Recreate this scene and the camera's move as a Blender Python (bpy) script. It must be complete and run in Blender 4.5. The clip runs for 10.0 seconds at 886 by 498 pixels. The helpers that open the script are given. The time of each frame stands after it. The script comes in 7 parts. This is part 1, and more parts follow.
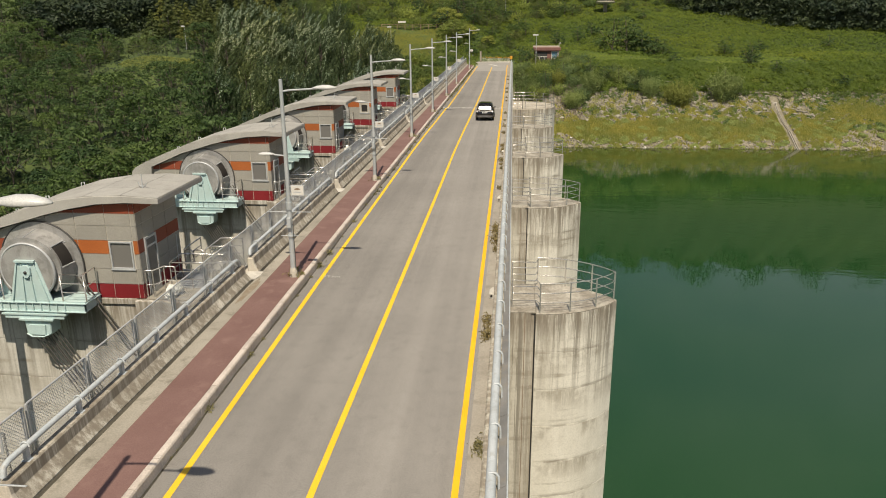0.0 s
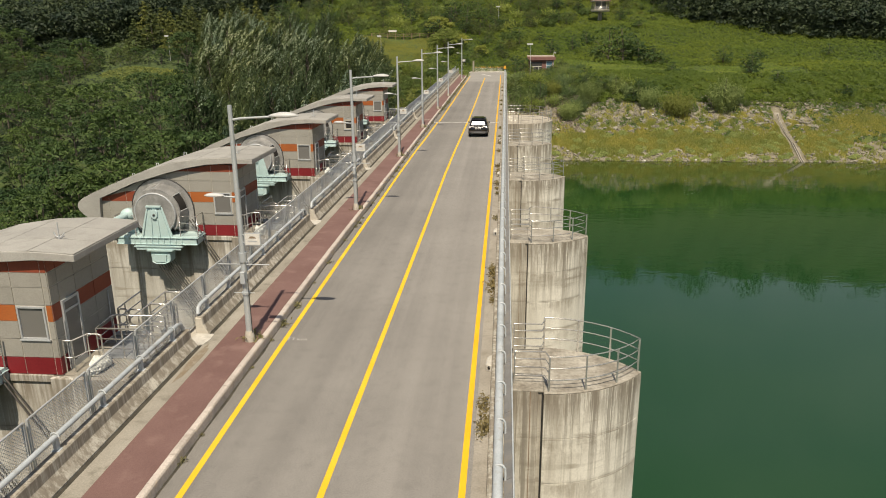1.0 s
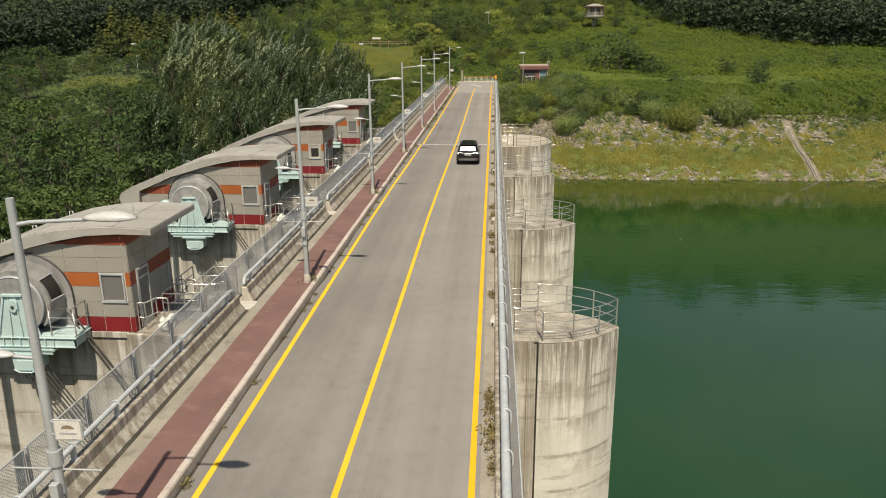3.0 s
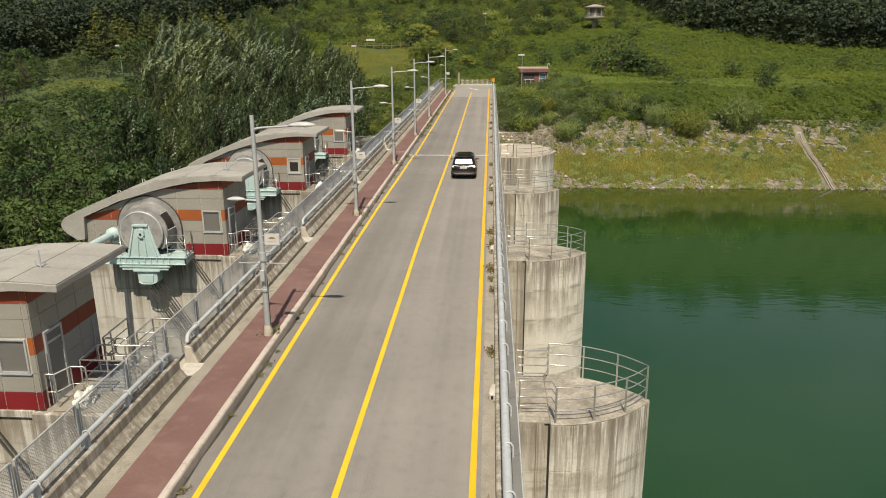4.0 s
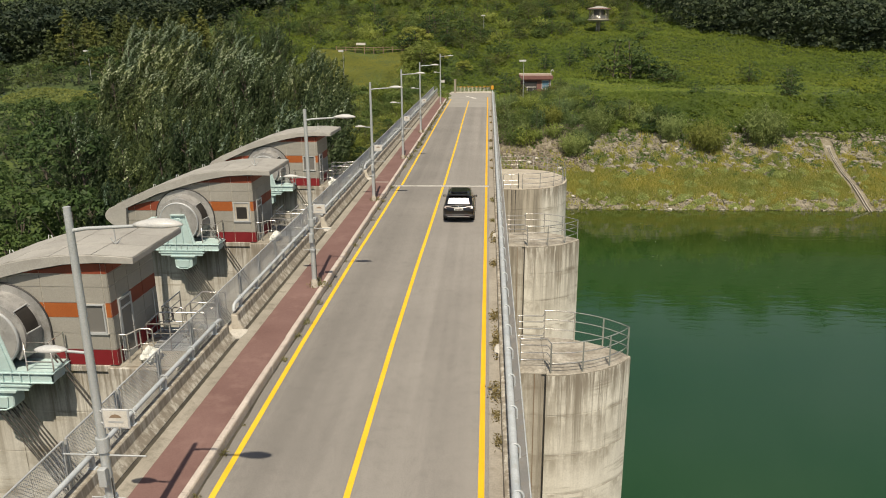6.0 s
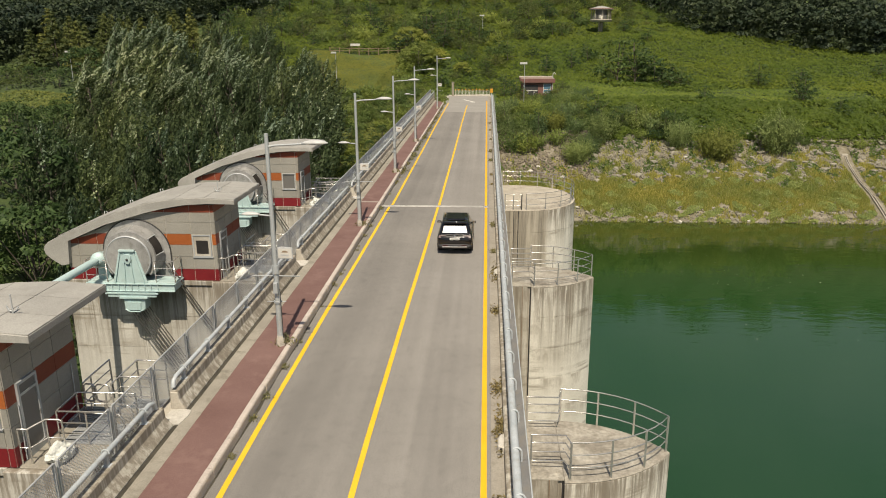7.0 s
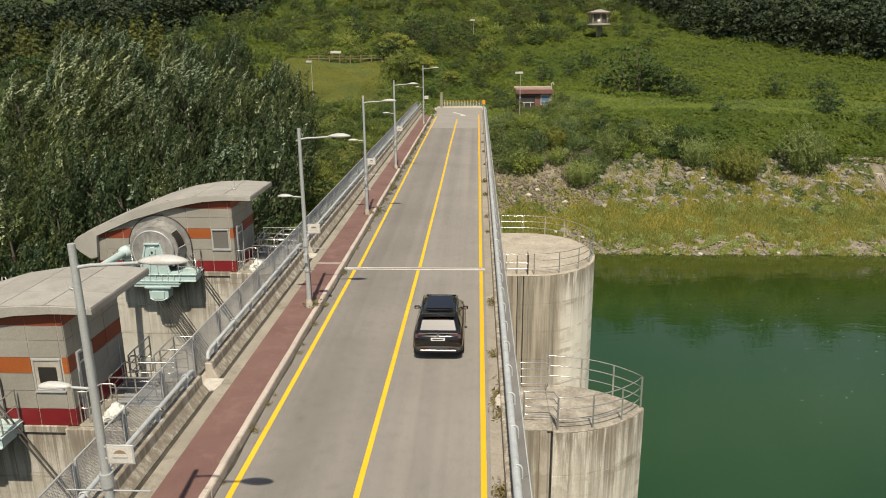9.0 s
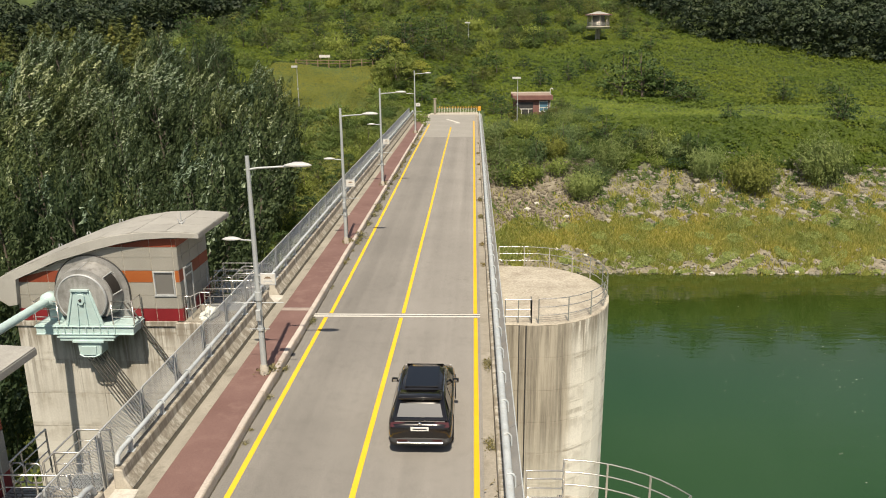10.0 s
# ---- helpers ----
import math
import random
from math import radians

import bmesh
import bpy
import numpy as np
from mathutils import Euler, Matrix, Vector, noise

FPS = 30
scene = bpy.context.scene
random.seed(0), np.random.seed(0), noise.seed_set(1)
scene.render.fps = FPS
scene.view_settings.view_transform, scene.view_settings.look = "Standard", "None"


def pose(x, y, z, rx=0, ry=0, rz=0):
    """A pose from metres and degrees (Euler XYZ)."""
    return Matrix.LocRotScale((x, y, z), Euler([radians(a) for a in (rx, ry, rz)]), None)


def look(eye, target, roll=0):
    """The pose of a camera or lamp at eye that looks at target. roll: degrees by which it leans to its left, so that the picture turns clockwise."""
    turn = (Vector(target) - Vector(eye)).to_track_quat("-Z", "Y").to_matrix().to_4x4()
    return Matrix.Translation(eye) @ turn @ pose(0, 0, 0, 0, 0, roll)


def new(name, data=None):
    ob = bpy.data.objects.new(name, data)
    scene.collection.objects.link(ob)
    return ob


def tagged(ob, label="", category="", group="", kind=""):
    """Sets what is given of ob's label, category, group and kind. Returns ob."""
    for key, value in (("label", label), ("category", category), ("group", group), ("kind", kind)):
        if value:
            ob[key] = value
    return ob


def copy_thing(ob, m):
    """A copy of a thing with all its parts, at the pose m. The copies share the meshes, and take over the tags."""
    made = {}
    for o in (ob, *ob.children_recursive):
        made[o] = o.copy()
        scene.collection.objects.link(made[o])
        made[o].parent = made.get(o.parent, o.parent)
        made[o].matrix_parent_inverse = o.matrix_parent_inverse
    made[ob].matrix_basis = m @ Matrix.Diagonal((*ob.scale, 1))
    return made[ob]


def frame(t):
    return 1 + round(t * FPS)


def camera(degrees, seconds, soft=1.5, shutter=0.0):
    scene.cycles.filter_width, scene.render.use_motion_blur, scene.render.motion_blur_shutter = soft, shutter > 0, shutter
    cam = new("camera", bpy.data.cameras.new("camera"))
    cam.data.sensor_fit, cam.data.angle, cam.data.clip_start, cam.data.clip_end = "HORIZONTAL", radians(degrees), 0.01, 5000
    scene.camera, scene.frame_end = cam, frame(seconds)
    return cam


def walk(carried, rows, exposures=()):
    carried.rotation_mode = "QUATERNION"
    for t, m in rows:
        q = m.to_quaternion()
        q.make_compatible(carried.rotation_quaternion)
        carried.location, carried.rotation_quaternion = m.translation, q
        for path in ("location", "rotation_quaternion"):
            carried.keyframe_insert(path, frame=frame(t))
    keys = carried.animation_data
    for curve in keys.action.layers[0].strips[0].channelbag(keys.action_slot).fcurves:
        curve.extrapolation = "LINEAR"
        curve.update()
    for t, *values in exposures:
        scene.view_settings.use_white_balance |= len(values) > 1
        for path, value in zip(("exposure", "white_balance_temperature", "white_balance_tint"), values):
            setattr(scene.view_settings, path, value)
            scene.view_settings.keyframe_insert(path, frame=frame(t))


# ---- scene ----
cam = camera(62.0, 10.0, soft=1.0)
PATH = [
    (0, (4.314, -1.565, 10.156), (4.138, 0.334, 9.556), -0.3),
    (0.5, (4.206, 1.055, 10.19), (4.037, 2.959, 9.602), -0.3),
    (1, (4.064, 3.671, 10.251), (3.905, 5.578, 9.671), -0.4),
    (1.5, (3.927, 6.237, 10.389), (3.778, 8.145, 9.809), -0.4),
    (2, (3.807, 8.815, 10.512), (3.667, 10.724, 9.934), -0.4),
    (2.5, (3.712, 11.521, 10.572), (3.577, 13.432, 10.0), -0.4),
    (4, (3.586, 19.955, 10.556), (3.461, 21.87, 9.992), -0.4),
    (4.5, (3.529, 22.662, 10.654), (3.407, 24.577, 10.09), -0.4),
    (5, (3.491, 25.457, 10.718), (3.369, 27.374, 10.16), -0.5),
    (5.5, (3.426, 28.399, 10.799), (3.305, 30.316, 10.24), -0.5),
    (7, (3.219, 37.059, 11.216), (3.105, 38.975, 10.654), -0.3),
    (7.5, (3.314, 39.986, 11.328), (3.2, 41.901, 10.765), -0.2),
    (8, (3.167, 43.113, 11.389), (3.061, 45.029, 10.828), -0.2),
    (8.5, (3.099, 46.201, 11.408), (3.0, 48.12, 10.853), -0.3),
    (9, (3.035, 49.245, 11.477), (2.943, 51.166, 10.926), -0.5),
    (9.5, (3.006, 52.316, 11.516), (2.921, 54.238, 10.969), -0.6),
    (10, (3.146, 55.426, 11.537), (3.064, 57.349, 10.993), -0.6),
]
EXPO = [(0.0, 0.15, 7050, 10), (8.0, 0.12, 7050, 10), (9.0, 0.14, 7050, 10), (9.5, 0.22, 7050, 10), (10.0, 0.37, 7050, 10)]
walk(cam, [(t, look(eye, target, roll)) for t, eye, target, roll in PATH], EXPO)

# ---- world, sun, exposure ----
SUN_DIR = Vector((0.035, -0.53, 0.847)).normalized()   # towards the sun
sun_el = math.asin(SUN_DIR.z)
sun_az = math.atan2(SUN_DIR.x, SUN_DIR.y)
world = bpy.data.worlds.new("sky")
scene.world = world
world.use_nodes = True
wn = world.node_tree
sky = wn.nodes.new("ShaderNodeTexSky")
sky.sky_type = "NISHITA"
sky.sun_disc = False
sky.sun_elevation = sun_el
sky.sun_rotation = sun_az
sky.altitude = 200.0
sky.dust_density = 1.5
# thin broken cloud over the clear sky
direction = wn.nodes.new("ShaderNodeTexCoord").outputs["Generated"]
cloud = wn.nodes.new("ShaderNodeTexNoise")
cloud.inputs["Scale"].default_value = 2.2
cloud.inputs["Detail"].default_value = 6.0
wn.links.new(direction, cloud.inputs["Vector"])
cover = wn.nodes.new("ShaderNodeMapRange")
cover.inputs[1].default_value, cover.inputs[2].default_value = 0.42, 0.68
cover.inputs[3].default_value, cover.inputs[4].default_value = 0.0, 0.36
wn.links.new(cloud.outputs["Fac"], cover.inputs[0])
veil = wn.nodes.new("ShaderNodeMix")
veil.data_type = "RGBA"
veil.inputs[7].default_value = (9.0, 9.2, 9.6, 1)
wn.links.new(cover.outputs[0], veil.inputs[0])
wn.links.new(sky.outputs[0], veil.inputs[6])
wn.links.new(veil.outputs[2], wn.nodes["Background"].inputs[0])
wn.nodes["Background"].inputs[1].default_value = 0.069
sun_lamp = bpy.data.lights.new("sun", "SUN")
sun_lamp.energy = 4.65
sun_lamp.angle = radians(0.55)
sun_lamp.color = (1.0, 0.92, 0.79)
sun_ob = new("sun", sun_lamp)
sun_ob.matrix_world = look(tuple(SUN_DIR * 200), (0, 0, 0))


# ---- materials ----
def node_mat(name):
    m = bpy.data.materials.new(name)
    m.use_nodes = True
    nt = m.node_tree
    return m, nt, nt.nodes["Principled BSDF"]


def noise_tex(nt, vec, scale, detail=4.0, rough=0.55):
    n = nt.nodes.new("ShaderNodeTexNoise")
    n.inputs["Scale"].default_value = scale
    n.inputs["Detail"].default_value = detail
    n.inputs["Roughness"].default_value = rough
    nt.links.new(vec, n.inputs["Vector"])
    return n.outputs["Fac"]


def ramp(nt, fac, stops):
    r = nt.nodes.new("ShaderNodeValToRGB")
    els = r.color_ramp.elements
    while len(els) < len(stops):
        els.new(0.5)
    for e, (p, c) in zip(els, stops):
        e.position = p
        e.color = (*c, 1) if len(c) == 3 else c
    nt.links.new(fac, r.inputs["Fac"])
    return r.outputs["Color"]


def grey(v):
    return (v, v, v)


def mix(nt, a, b, fac, mode="MIX"):
    m = nt.nodes.new("ShaderNodeMix")
    m.data_type = "RGBA"
    m.blend_type = mode
    for sock, v in ((m.inputs[6], a), (m.inputs[7], b), (m.inputs[0], fac)):
        if isinstance(v, (int, float)):
            sock.default_value = v
        elif isinstance(v, tuple):
            sock.default_value = (*v, 1)
        else:
            nt.links.new(v, sock)
    return m.outputs[2]


def scaled(nt, vec, s):
    m = nt.nodes.new("ShaderNodeVectorMath")
    m.operation = "MULTIPLY"
    m.inputs[1].default_value = s
    nt.links.new(vec, m.inputs[0])
    return m.outputs[0]


def surface(name, a, b, rough=0.8, big=0.4, fine=30.0, bump=0.15, metal=0.0, stain=None, streak=0.0, speck=0.12, vary=0.0, depth=0.01, wheel=0.0):
    """Two base colours mixed by a broad noise, fine grain, optional stains and vertical streaks, and a little relief."""
    m, nt, bsdf = node_mat(name)
    pos = nt.nodes.new("ShaderNodeNewGeometry").outputs["Position"]
    col = ramp(nt, noise_tex(nt, pos, big, 5), [(0.3, a), (0.7, b)])
    grain = noise_tex(nt, pos, fine, 3)
    col = mix(nt, col, ramp(nt, grain, [(0.3, grey(1 - 2 * speck)), (0.7, grey(1.0))]), 1.0, "MULTIPLY")
    if stain:
        f = ramp(nt, noise_tex(nt, pos, big * 2.7, 6, 0.65), [(0.52, grey(0)), (0.68, grey(1))])
        col = mix(nt, col, stain, mix(nt, (0, 0, 0), f, 0.7))
    if streak:
        f = noise_tex(nt, scaled(nt, pos, (3.4, 3.4, 0.12)), 1.0, 6, 0.65)
        f2 = noise_tex(nt, scaled(nt, pos, (0.5, 0.5, 0.4)), 1.0, 3)
        f = mix(nt, f, f2, 0.35)
        col = mix(nt, col, ramp(nt, f, [(0.36, (1 - streak, 1 - streak, 1 - 1.05 * streak)), (0.52, grey(1.0))]), 1.0, "MULTIPLY")
    if wheel:
        across = nt.nodes.new("ShaderNodeSeparateXYZ")     # the left lane's asphalt is older and darker
        nt.links.new(pos, across.inputs[0])
        lane = nt.nodes.new("ShaderNodeMapRange")
        lane.inputs[1].default_value, lane.inputs[2].default_value = -1.4, 0.5
        nt.links.new(across.outputs["X"], lane.inputs[0])
        col = mix(nt, col, ramp(nt, lane.outputs[0], [(0.0, grey(0.87)), (1.0, grey(1.03))]), 1.0, "MULTIPLY")
        col = mix(nt, col, ramp(nt, noise_tex(nt, pos, 26.0, 2, 0.8), [(0.34, grey(0.8)), (0.48, grey(1.0)), (0.66, grey(1.13))]), 1.0, "MULTIPLY")
        col = mix(nt, col, ramp(nt, noise_tex(nt, pos, 2.2, 6, 0.75), [(0.3, grey(0.86)), (0.5, grey(1.0))]), 1.0, "MULTIPLY")
        f = noise_tex(nt, scaled(nt, pos, (1.1, 0.012, 1)), 1.0, 4, 0.55)
        col = mix(nt, col, ramp(nt, f, [(0.38, grey(1 - wheel)), (0.62, grey(1.0))]), 1.0, "MULTIPLY")
        f = noise_tex(nt, scaled(nt, pos, (0.9, 0.35, 1)), 1.0, 6, 0.7)
        col = mix(nt, col, ramp(nt, f, [(0.62, grey(1.0)), (0.75, grey(1 - 1.2 * wheel))]), 1.0, "MULTIPLY")
    if vary:
        rnd = nt.nodes.new("ShaderNodeObjectInfo").outputs["Random"]
        col = mix(nt, col, ramp(nt, rnd, [(0.0, grey(1 - vary)), (1.0, grey(1.0))]), 1.0, "MULTIPLY")
    nt.links.new(col, bsdf.inputs["Base Color"])
    bsdf.inputs["Roughness"].default_value = rough
    bsdf.inputs["Metallic"].default_value = metal
    if bump:
        bp = nt.nodes.new("ShaderNodeBump")
        bp.inputs["Strength"].default_value = bump
        bp.inputs["Distance"].default_value = depth
        nt.links.new(noise_tex(nt, pos, fine, 4), bp.inputs["Height"])
        nt.links.new(bp.outputs[0], bsdf.inputs["Normal"])
    return m


def leaf_mat(name, cols, through_light=0.25, patch=0.05, low=(0.8, 0.86, 0.84), high=(1.12, 1.06, 0.92)):
    """Foliage: colour by leaf, by plant and by broad patches, lit from both sides."""
    m, nt, bsdf = node_mat(name)
    geo = nt.nodes.new("ShaderNodeNewGeometry")
    rnd = geo.outputs["Random Per Island"]
    n = len(cols)
    col = ramp(nt, rnd, [(i / max(1, n - 1), c) for i, c in enumerate(cols)])
    ob = nt.nodes.new("ShaderNodeObjectInfo").outputs["Random"]
    col = mix(nt, col, ramp(nt, ob, [(0.0, (0.52, 0.62, 0.62)), (0.5, (0.92, 0.95, 0.9)), (1.0, (1.34, 1.24, 0.95))]), 1.0, "MULTIPLY")
    col = mix(nt, col, ramp(nt, noise_tex(nt, geo.outputs["Position"], patch, 4), [(0.35, low), (0.65, high)]), 1.0, "MULTIPLY")
    nt.links.new(col, bsdf.inputs["Base Color"])
    bsdf.inputs["Roughness"].default_value = 0.6
    bsdf.inputs["Specular IOR Level"].default_value = 0.25
    tr = nt.nodes.new("ShaderNodeBsdfTranslucent")
    nt.links.new(col, tr.inputs["Color"])
    sh = nt.nodes.new("ShaderNodeMixShader")
    sh.inputs[0].default_value = through_light
    nt.links.new(bsdf.outputs[0], sh.inputs[1])
    nt.links.new(tr.outputs[0], sh.inputs[2])
    nt.links.new(sh.outputs[0], nt.nodes["Material Output"].inputs["Surface"])
    return m


def math_node(nt, op, a, b=0.0):
    m = nt.nodes.new("ShaderNodeMath")
    m.operation = op
    m.use_clamp = True
    for k, v in ((0, a), (1, b)):
        if isinstance(v, (int, float)):
            m.inputs[k].default_value = v
        else:
            nt.links.new(v, m.inputs[k])
    return m.outputs[0]


def math_plain(nt, op, a, k):
    m = nt.nodes.new("ShaderNodeMath")
    m.operation = op
    nt.links.new(a, m.inputs[0])
    m.inputs[1].default_value = k
    return m.outputs[0]


def span(nt, v, lo, hi, to0=0.0, to1=1.0):
    m = nt.nodes.new("ShaderNodeMapRange")
    m.interpolation_type = "SMOOTHSTEP"
    for k, q in enumerate((lo, hi, to0, to1)):
        m.inputs[k + 1].default_value = q
    nt.links.new(v, m.inputs[0])
    return m.outputs[0]


def pier_concrete(name, a, b, reach, grime, dark_x=None):
    """Board-marked concrete: pale lime blotches, grime that runs down from the top edge to about z = reach, pour lines."""
    m, nt, bsdf = node_mat(name)
    pos = nt.nodes.new("ShaderNodeNewGeometry").outputs["Position"]
    sep = nt.nodes.new("ShaderNodeSeparateXYZ")
    nt.links.new(pos, sep.inputs[0])
    z = sep.outputs["Z"]
    col = ramp(nt, noise_tex(nt, scaled(nt, pos, (0.6, 0.6, 0.3)), 1.0, 5, 0.6), [(0.32, a), (0.68, b)])
    col = mix(nt, col, ramp(nt, noise_tex(nt, pos, 16.0, 4, 0.7), [(0.3, grey(0.84)), (0.6, grey(1.0))]), 1.0, "MULTIPLY")
    # pour lines and the damp marks that hang on them
    bands = noise_tex(nt, scaled(nt, pos, (0.22, 0.22, 2.6)), 1.0, 5, 0.65)
    patch = noise_tex(nt, scaled(nt, pos, (0.9, 0.9, 0.45)), 1.0, 4, 0.6)
    f = math_node(nt, "MULTIPLY", span(nt, bands, 0.53, 0.66), span(nt, patch, 0.42, 0.6, 0.1, 0.75))
    col = mix(nt, col, (0.3, 0.268, 0.212), f)
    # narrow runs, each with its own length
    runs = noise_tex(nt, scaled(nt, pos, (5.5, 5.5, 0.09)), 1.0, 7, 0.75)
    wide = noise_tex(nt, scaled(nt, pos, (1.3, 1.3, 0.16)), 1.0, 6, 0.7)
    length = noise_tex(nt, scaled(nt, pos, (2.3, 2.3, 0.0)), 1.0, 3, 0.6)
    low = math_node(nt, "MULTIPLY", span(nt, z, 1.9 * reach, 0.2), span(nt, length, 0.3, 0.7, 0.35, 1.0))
    # damp blotches that cling under each pour line and drip a little
    lift = nt.nodes.new("ShaderNodeMath")
    lift.operation = "FRACT"
    nt.links.new(math_plain(nt, "DIVIDE", mix_add(nt, z, noise_tex(nt, scaled(nt, pos, (1.5, 1.5, 0.0)), 1.0, 3, 0.6), 0.1), 1.53), lift.inputs[0])
    drip = noise_tex(nt, scaled(nt, pos, (4.2, 4.2, 0.5)), 1.0, 6, 0.7)
    blot = noise_tex(nt, scaled(nt, pos, (0.75, 0.75, 0.65)), 1.0, 5, 0.65)
    under = math_node(nt, "MULTIPLY", span(nt, lift.outputs[0], 0.25, 1.0), span(nt, blot, 0.44, 0.6))
    under = math_node(nt, "MULTIPLY", under, span(nt, drip, 0.36, 0.58, 0.3, 1.0))
    col = mix(nt, col, (0.29, 0.255, 0.2), math_node(nt, "MULTIPLY", under, 0.8 * grime))
    over = math_node(nt, "MULTIPLY", span(nt, lift.outputs[0], 0.12, 0.0), span(nt, patch, 0.4, 0.58))
    col = mix(nt, col, (0.24, 0.212, 0.168), math_node(nt, "MULTIPLY", over, 0.7 * grime))
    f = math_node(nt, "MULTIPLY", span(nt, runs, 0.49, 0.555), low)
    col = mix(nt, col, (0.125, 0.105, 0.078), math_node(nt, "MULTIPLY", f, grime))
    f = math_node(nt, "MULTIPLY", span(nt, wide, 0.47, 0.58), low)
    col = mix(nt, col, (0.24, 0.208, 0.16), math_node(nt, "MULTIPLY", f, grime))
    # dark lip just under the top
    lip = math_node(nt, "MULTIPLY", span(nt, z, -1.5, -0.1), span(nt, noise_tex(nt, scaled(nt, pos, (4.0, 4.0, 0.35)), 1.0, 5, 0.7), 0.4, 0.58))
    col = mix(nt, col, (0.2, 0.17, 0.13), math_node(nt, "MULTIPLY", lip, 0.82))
    if dark_x is not None:       # streaky and darker left of dark_x, weaker towards the bottom
        wob = noise_tex(nt, scaled(nt, pos, (1.2, 1.2, 0.25)), 1.0, 4, 0.6)
        edge_x = math_node(nt, "SUBTRACT", 1.0, span(nt, mix_add(nt, sep.outputs["X"], wob, 0.9), dark_x, dark_x + 0.5))
        edge_x = math_node(nt, "MULTIPLY", edge_x, span(nt, z, -9.5, -4.0, 0.25, 1.0))
        tone = ramp(nt, noise_tex(nt, scaled(nt, pos, (4.5, 4.5, 0.16)), 1.0, 7, 0.75), [(0.38, (0.16, 0.138, 0.105)), (0.6, (0.42, 0.375, 0.3))])
        col = mix(nt, col, tone, math_node(nt, "MULTIPLY", edge_x, 0.92))
    nt.links.new(col, bsdf.inputs["Base Color"])
    bsdf.inputs["Roughness"].default_value = 0.88
    bp = nt.nodes.new("ShaderNodeBump")
    bp.inputs["Strength"].default_value, bp.inputs["Distance"].default_value = 0.25, 0.012
    nt.links.new(noise_tex(nt, scaled(nt, pos, (7, 7, 14)), 1.0, 5, 0.7), bp.inputs["Height"])
    nt.links.new(bp.outputs[0], bsdf.inputs["Normal"])
    return m


def mix_add(nt, a, b, k):
    m = nt.nodes.new("ShaderNodeMath")
    m.operation = "MULTIPLY_ADD"
    m.inputs[1].default_value = k
    nt.links.new(b, m.inputs[0])
    nt.links.new(a, m.inputs[2])
    return m.outputs[0]


M_ASPHALT = surface("asphalt", (0.267, 0.252, 0.231), (0.323, 0.305, 0.279), 0.9, 0.2, 45, 0.3, speck=0.14, wheel=0.16)
M_CONC = surface("concrete", (0.44, 0.40, 0.34), (0.58, 0.54, 0.46), 0.85, 0.5, 25, 0.2, stain=(0.33, 0.3, 0.25))
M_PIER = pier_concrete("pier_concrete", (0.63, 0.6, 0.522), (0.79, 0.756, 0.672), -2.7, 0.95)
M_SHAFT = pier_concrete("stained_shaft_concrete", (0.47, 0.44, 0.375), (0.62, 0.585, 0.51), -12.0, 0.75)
M_ABUT = pier_concrete("abutment_concrete", (0.72, 0.685, 0.6), (0.85, 0.815, 0.73), -2.0, 0.62, dark_x=7.45)
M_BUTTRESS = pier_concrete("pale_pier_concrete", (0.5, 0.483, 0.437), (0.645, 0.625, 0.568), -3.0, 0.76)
M_SANDTOP = surface("sandy_pier_top", (0.40, 0.355, 0.285), (0.60, 0.55, 0.455), 0.9, 0.9, 9, 0.35, stain=(0.27, 0.235, 0.19), speck=0.2)
M_PIERTOP = surface("pier_top_concrete", (0.25, 0.222, 0.178), (0.55, 0.515, 0.44), 0.9, 1.3, 9, 0.35, stain=(0.2, 0.178, 0.142), speck=0.2)
M_PARAPET = pier_concrete("parapet_concrete", (0.43, 0.405, 0.342), (0.57, 0.54, 0.465), -4.0, 0.6)
M_GUTTER = surface("stained_gutter_concrete", (0.29, 0.268, 0.222), (0.385, 0.357, 0.3), 0.9, 0.7, 22, 0.25, stain=(0.15, 0.137, 0.105))
M_EDGE = surface("dusty_edge_concrete", (0.30, 0.272, 0.228), (0.39, 0.358, 0.303), 0.9, 0.7, 22, 0.25, stain=(0.21, 0.19, 0.152))
M_CURB = surface("curb_stone", (0.55, 0.482, 0.425), (0.67, 0.598, 0.53), 0.85, 1.2, 20, 0.2, stain=(0.36, 0.315, 0.265), vary=0.14)
M_RED = surface("red_walkway", (0.168, 0.092, 0.08), (0.218, 0.127, 0.112), 0.9, 0.5, 40, 0.25, stain=(0.226, 0.138, 0.12))
M_YELLOW = surface("yellow_paint", (0.85, 0.5, 0.02), (0.9, 0.58, 0.04), 0.7, 0.8, 60, 0.1, speck=0.1)
M_AMBER = surface("amber_paint", (0.86, 0.45, 0.012), (0.9, 0.52, 0.02), 0.7, 0.8, 60, 0.1, speck=0.1)
M_WHITE = surface("white_paint", (0.6, 0.58, 0.53), (0.75, 0.73, 0.68), 0.7, 1.5, 40, 0.1)
M_LANDING = surface("landing_concrete", (0.25, 0.23, 0.19), (0.40, 0.372, 0.315), 0.9, 1.3, 20, 0.3, stain=(0.26, 0.23, 0.185), speck=0.16)
M_MORTAR = surface("white_mortar", (0.5, 0.475, 0.42), (0.68, 0.65, 0.585), 0.9, 3, 30, 0.3, stain=(0.36, 0.33, 0.28))
M_DARKSTRIP = surface("dark_dirt_and_strips", (0.035, 0.032, 0.024), (0.09, 0.08, 0.06), 0.95, 1.5, 20, 0.4)
M_FADED = surface("faded_white_paint", (0.36, 0.345, 0.32), (0.52, 0.5, 0.46), 0.85, 6, 50, 0.1)
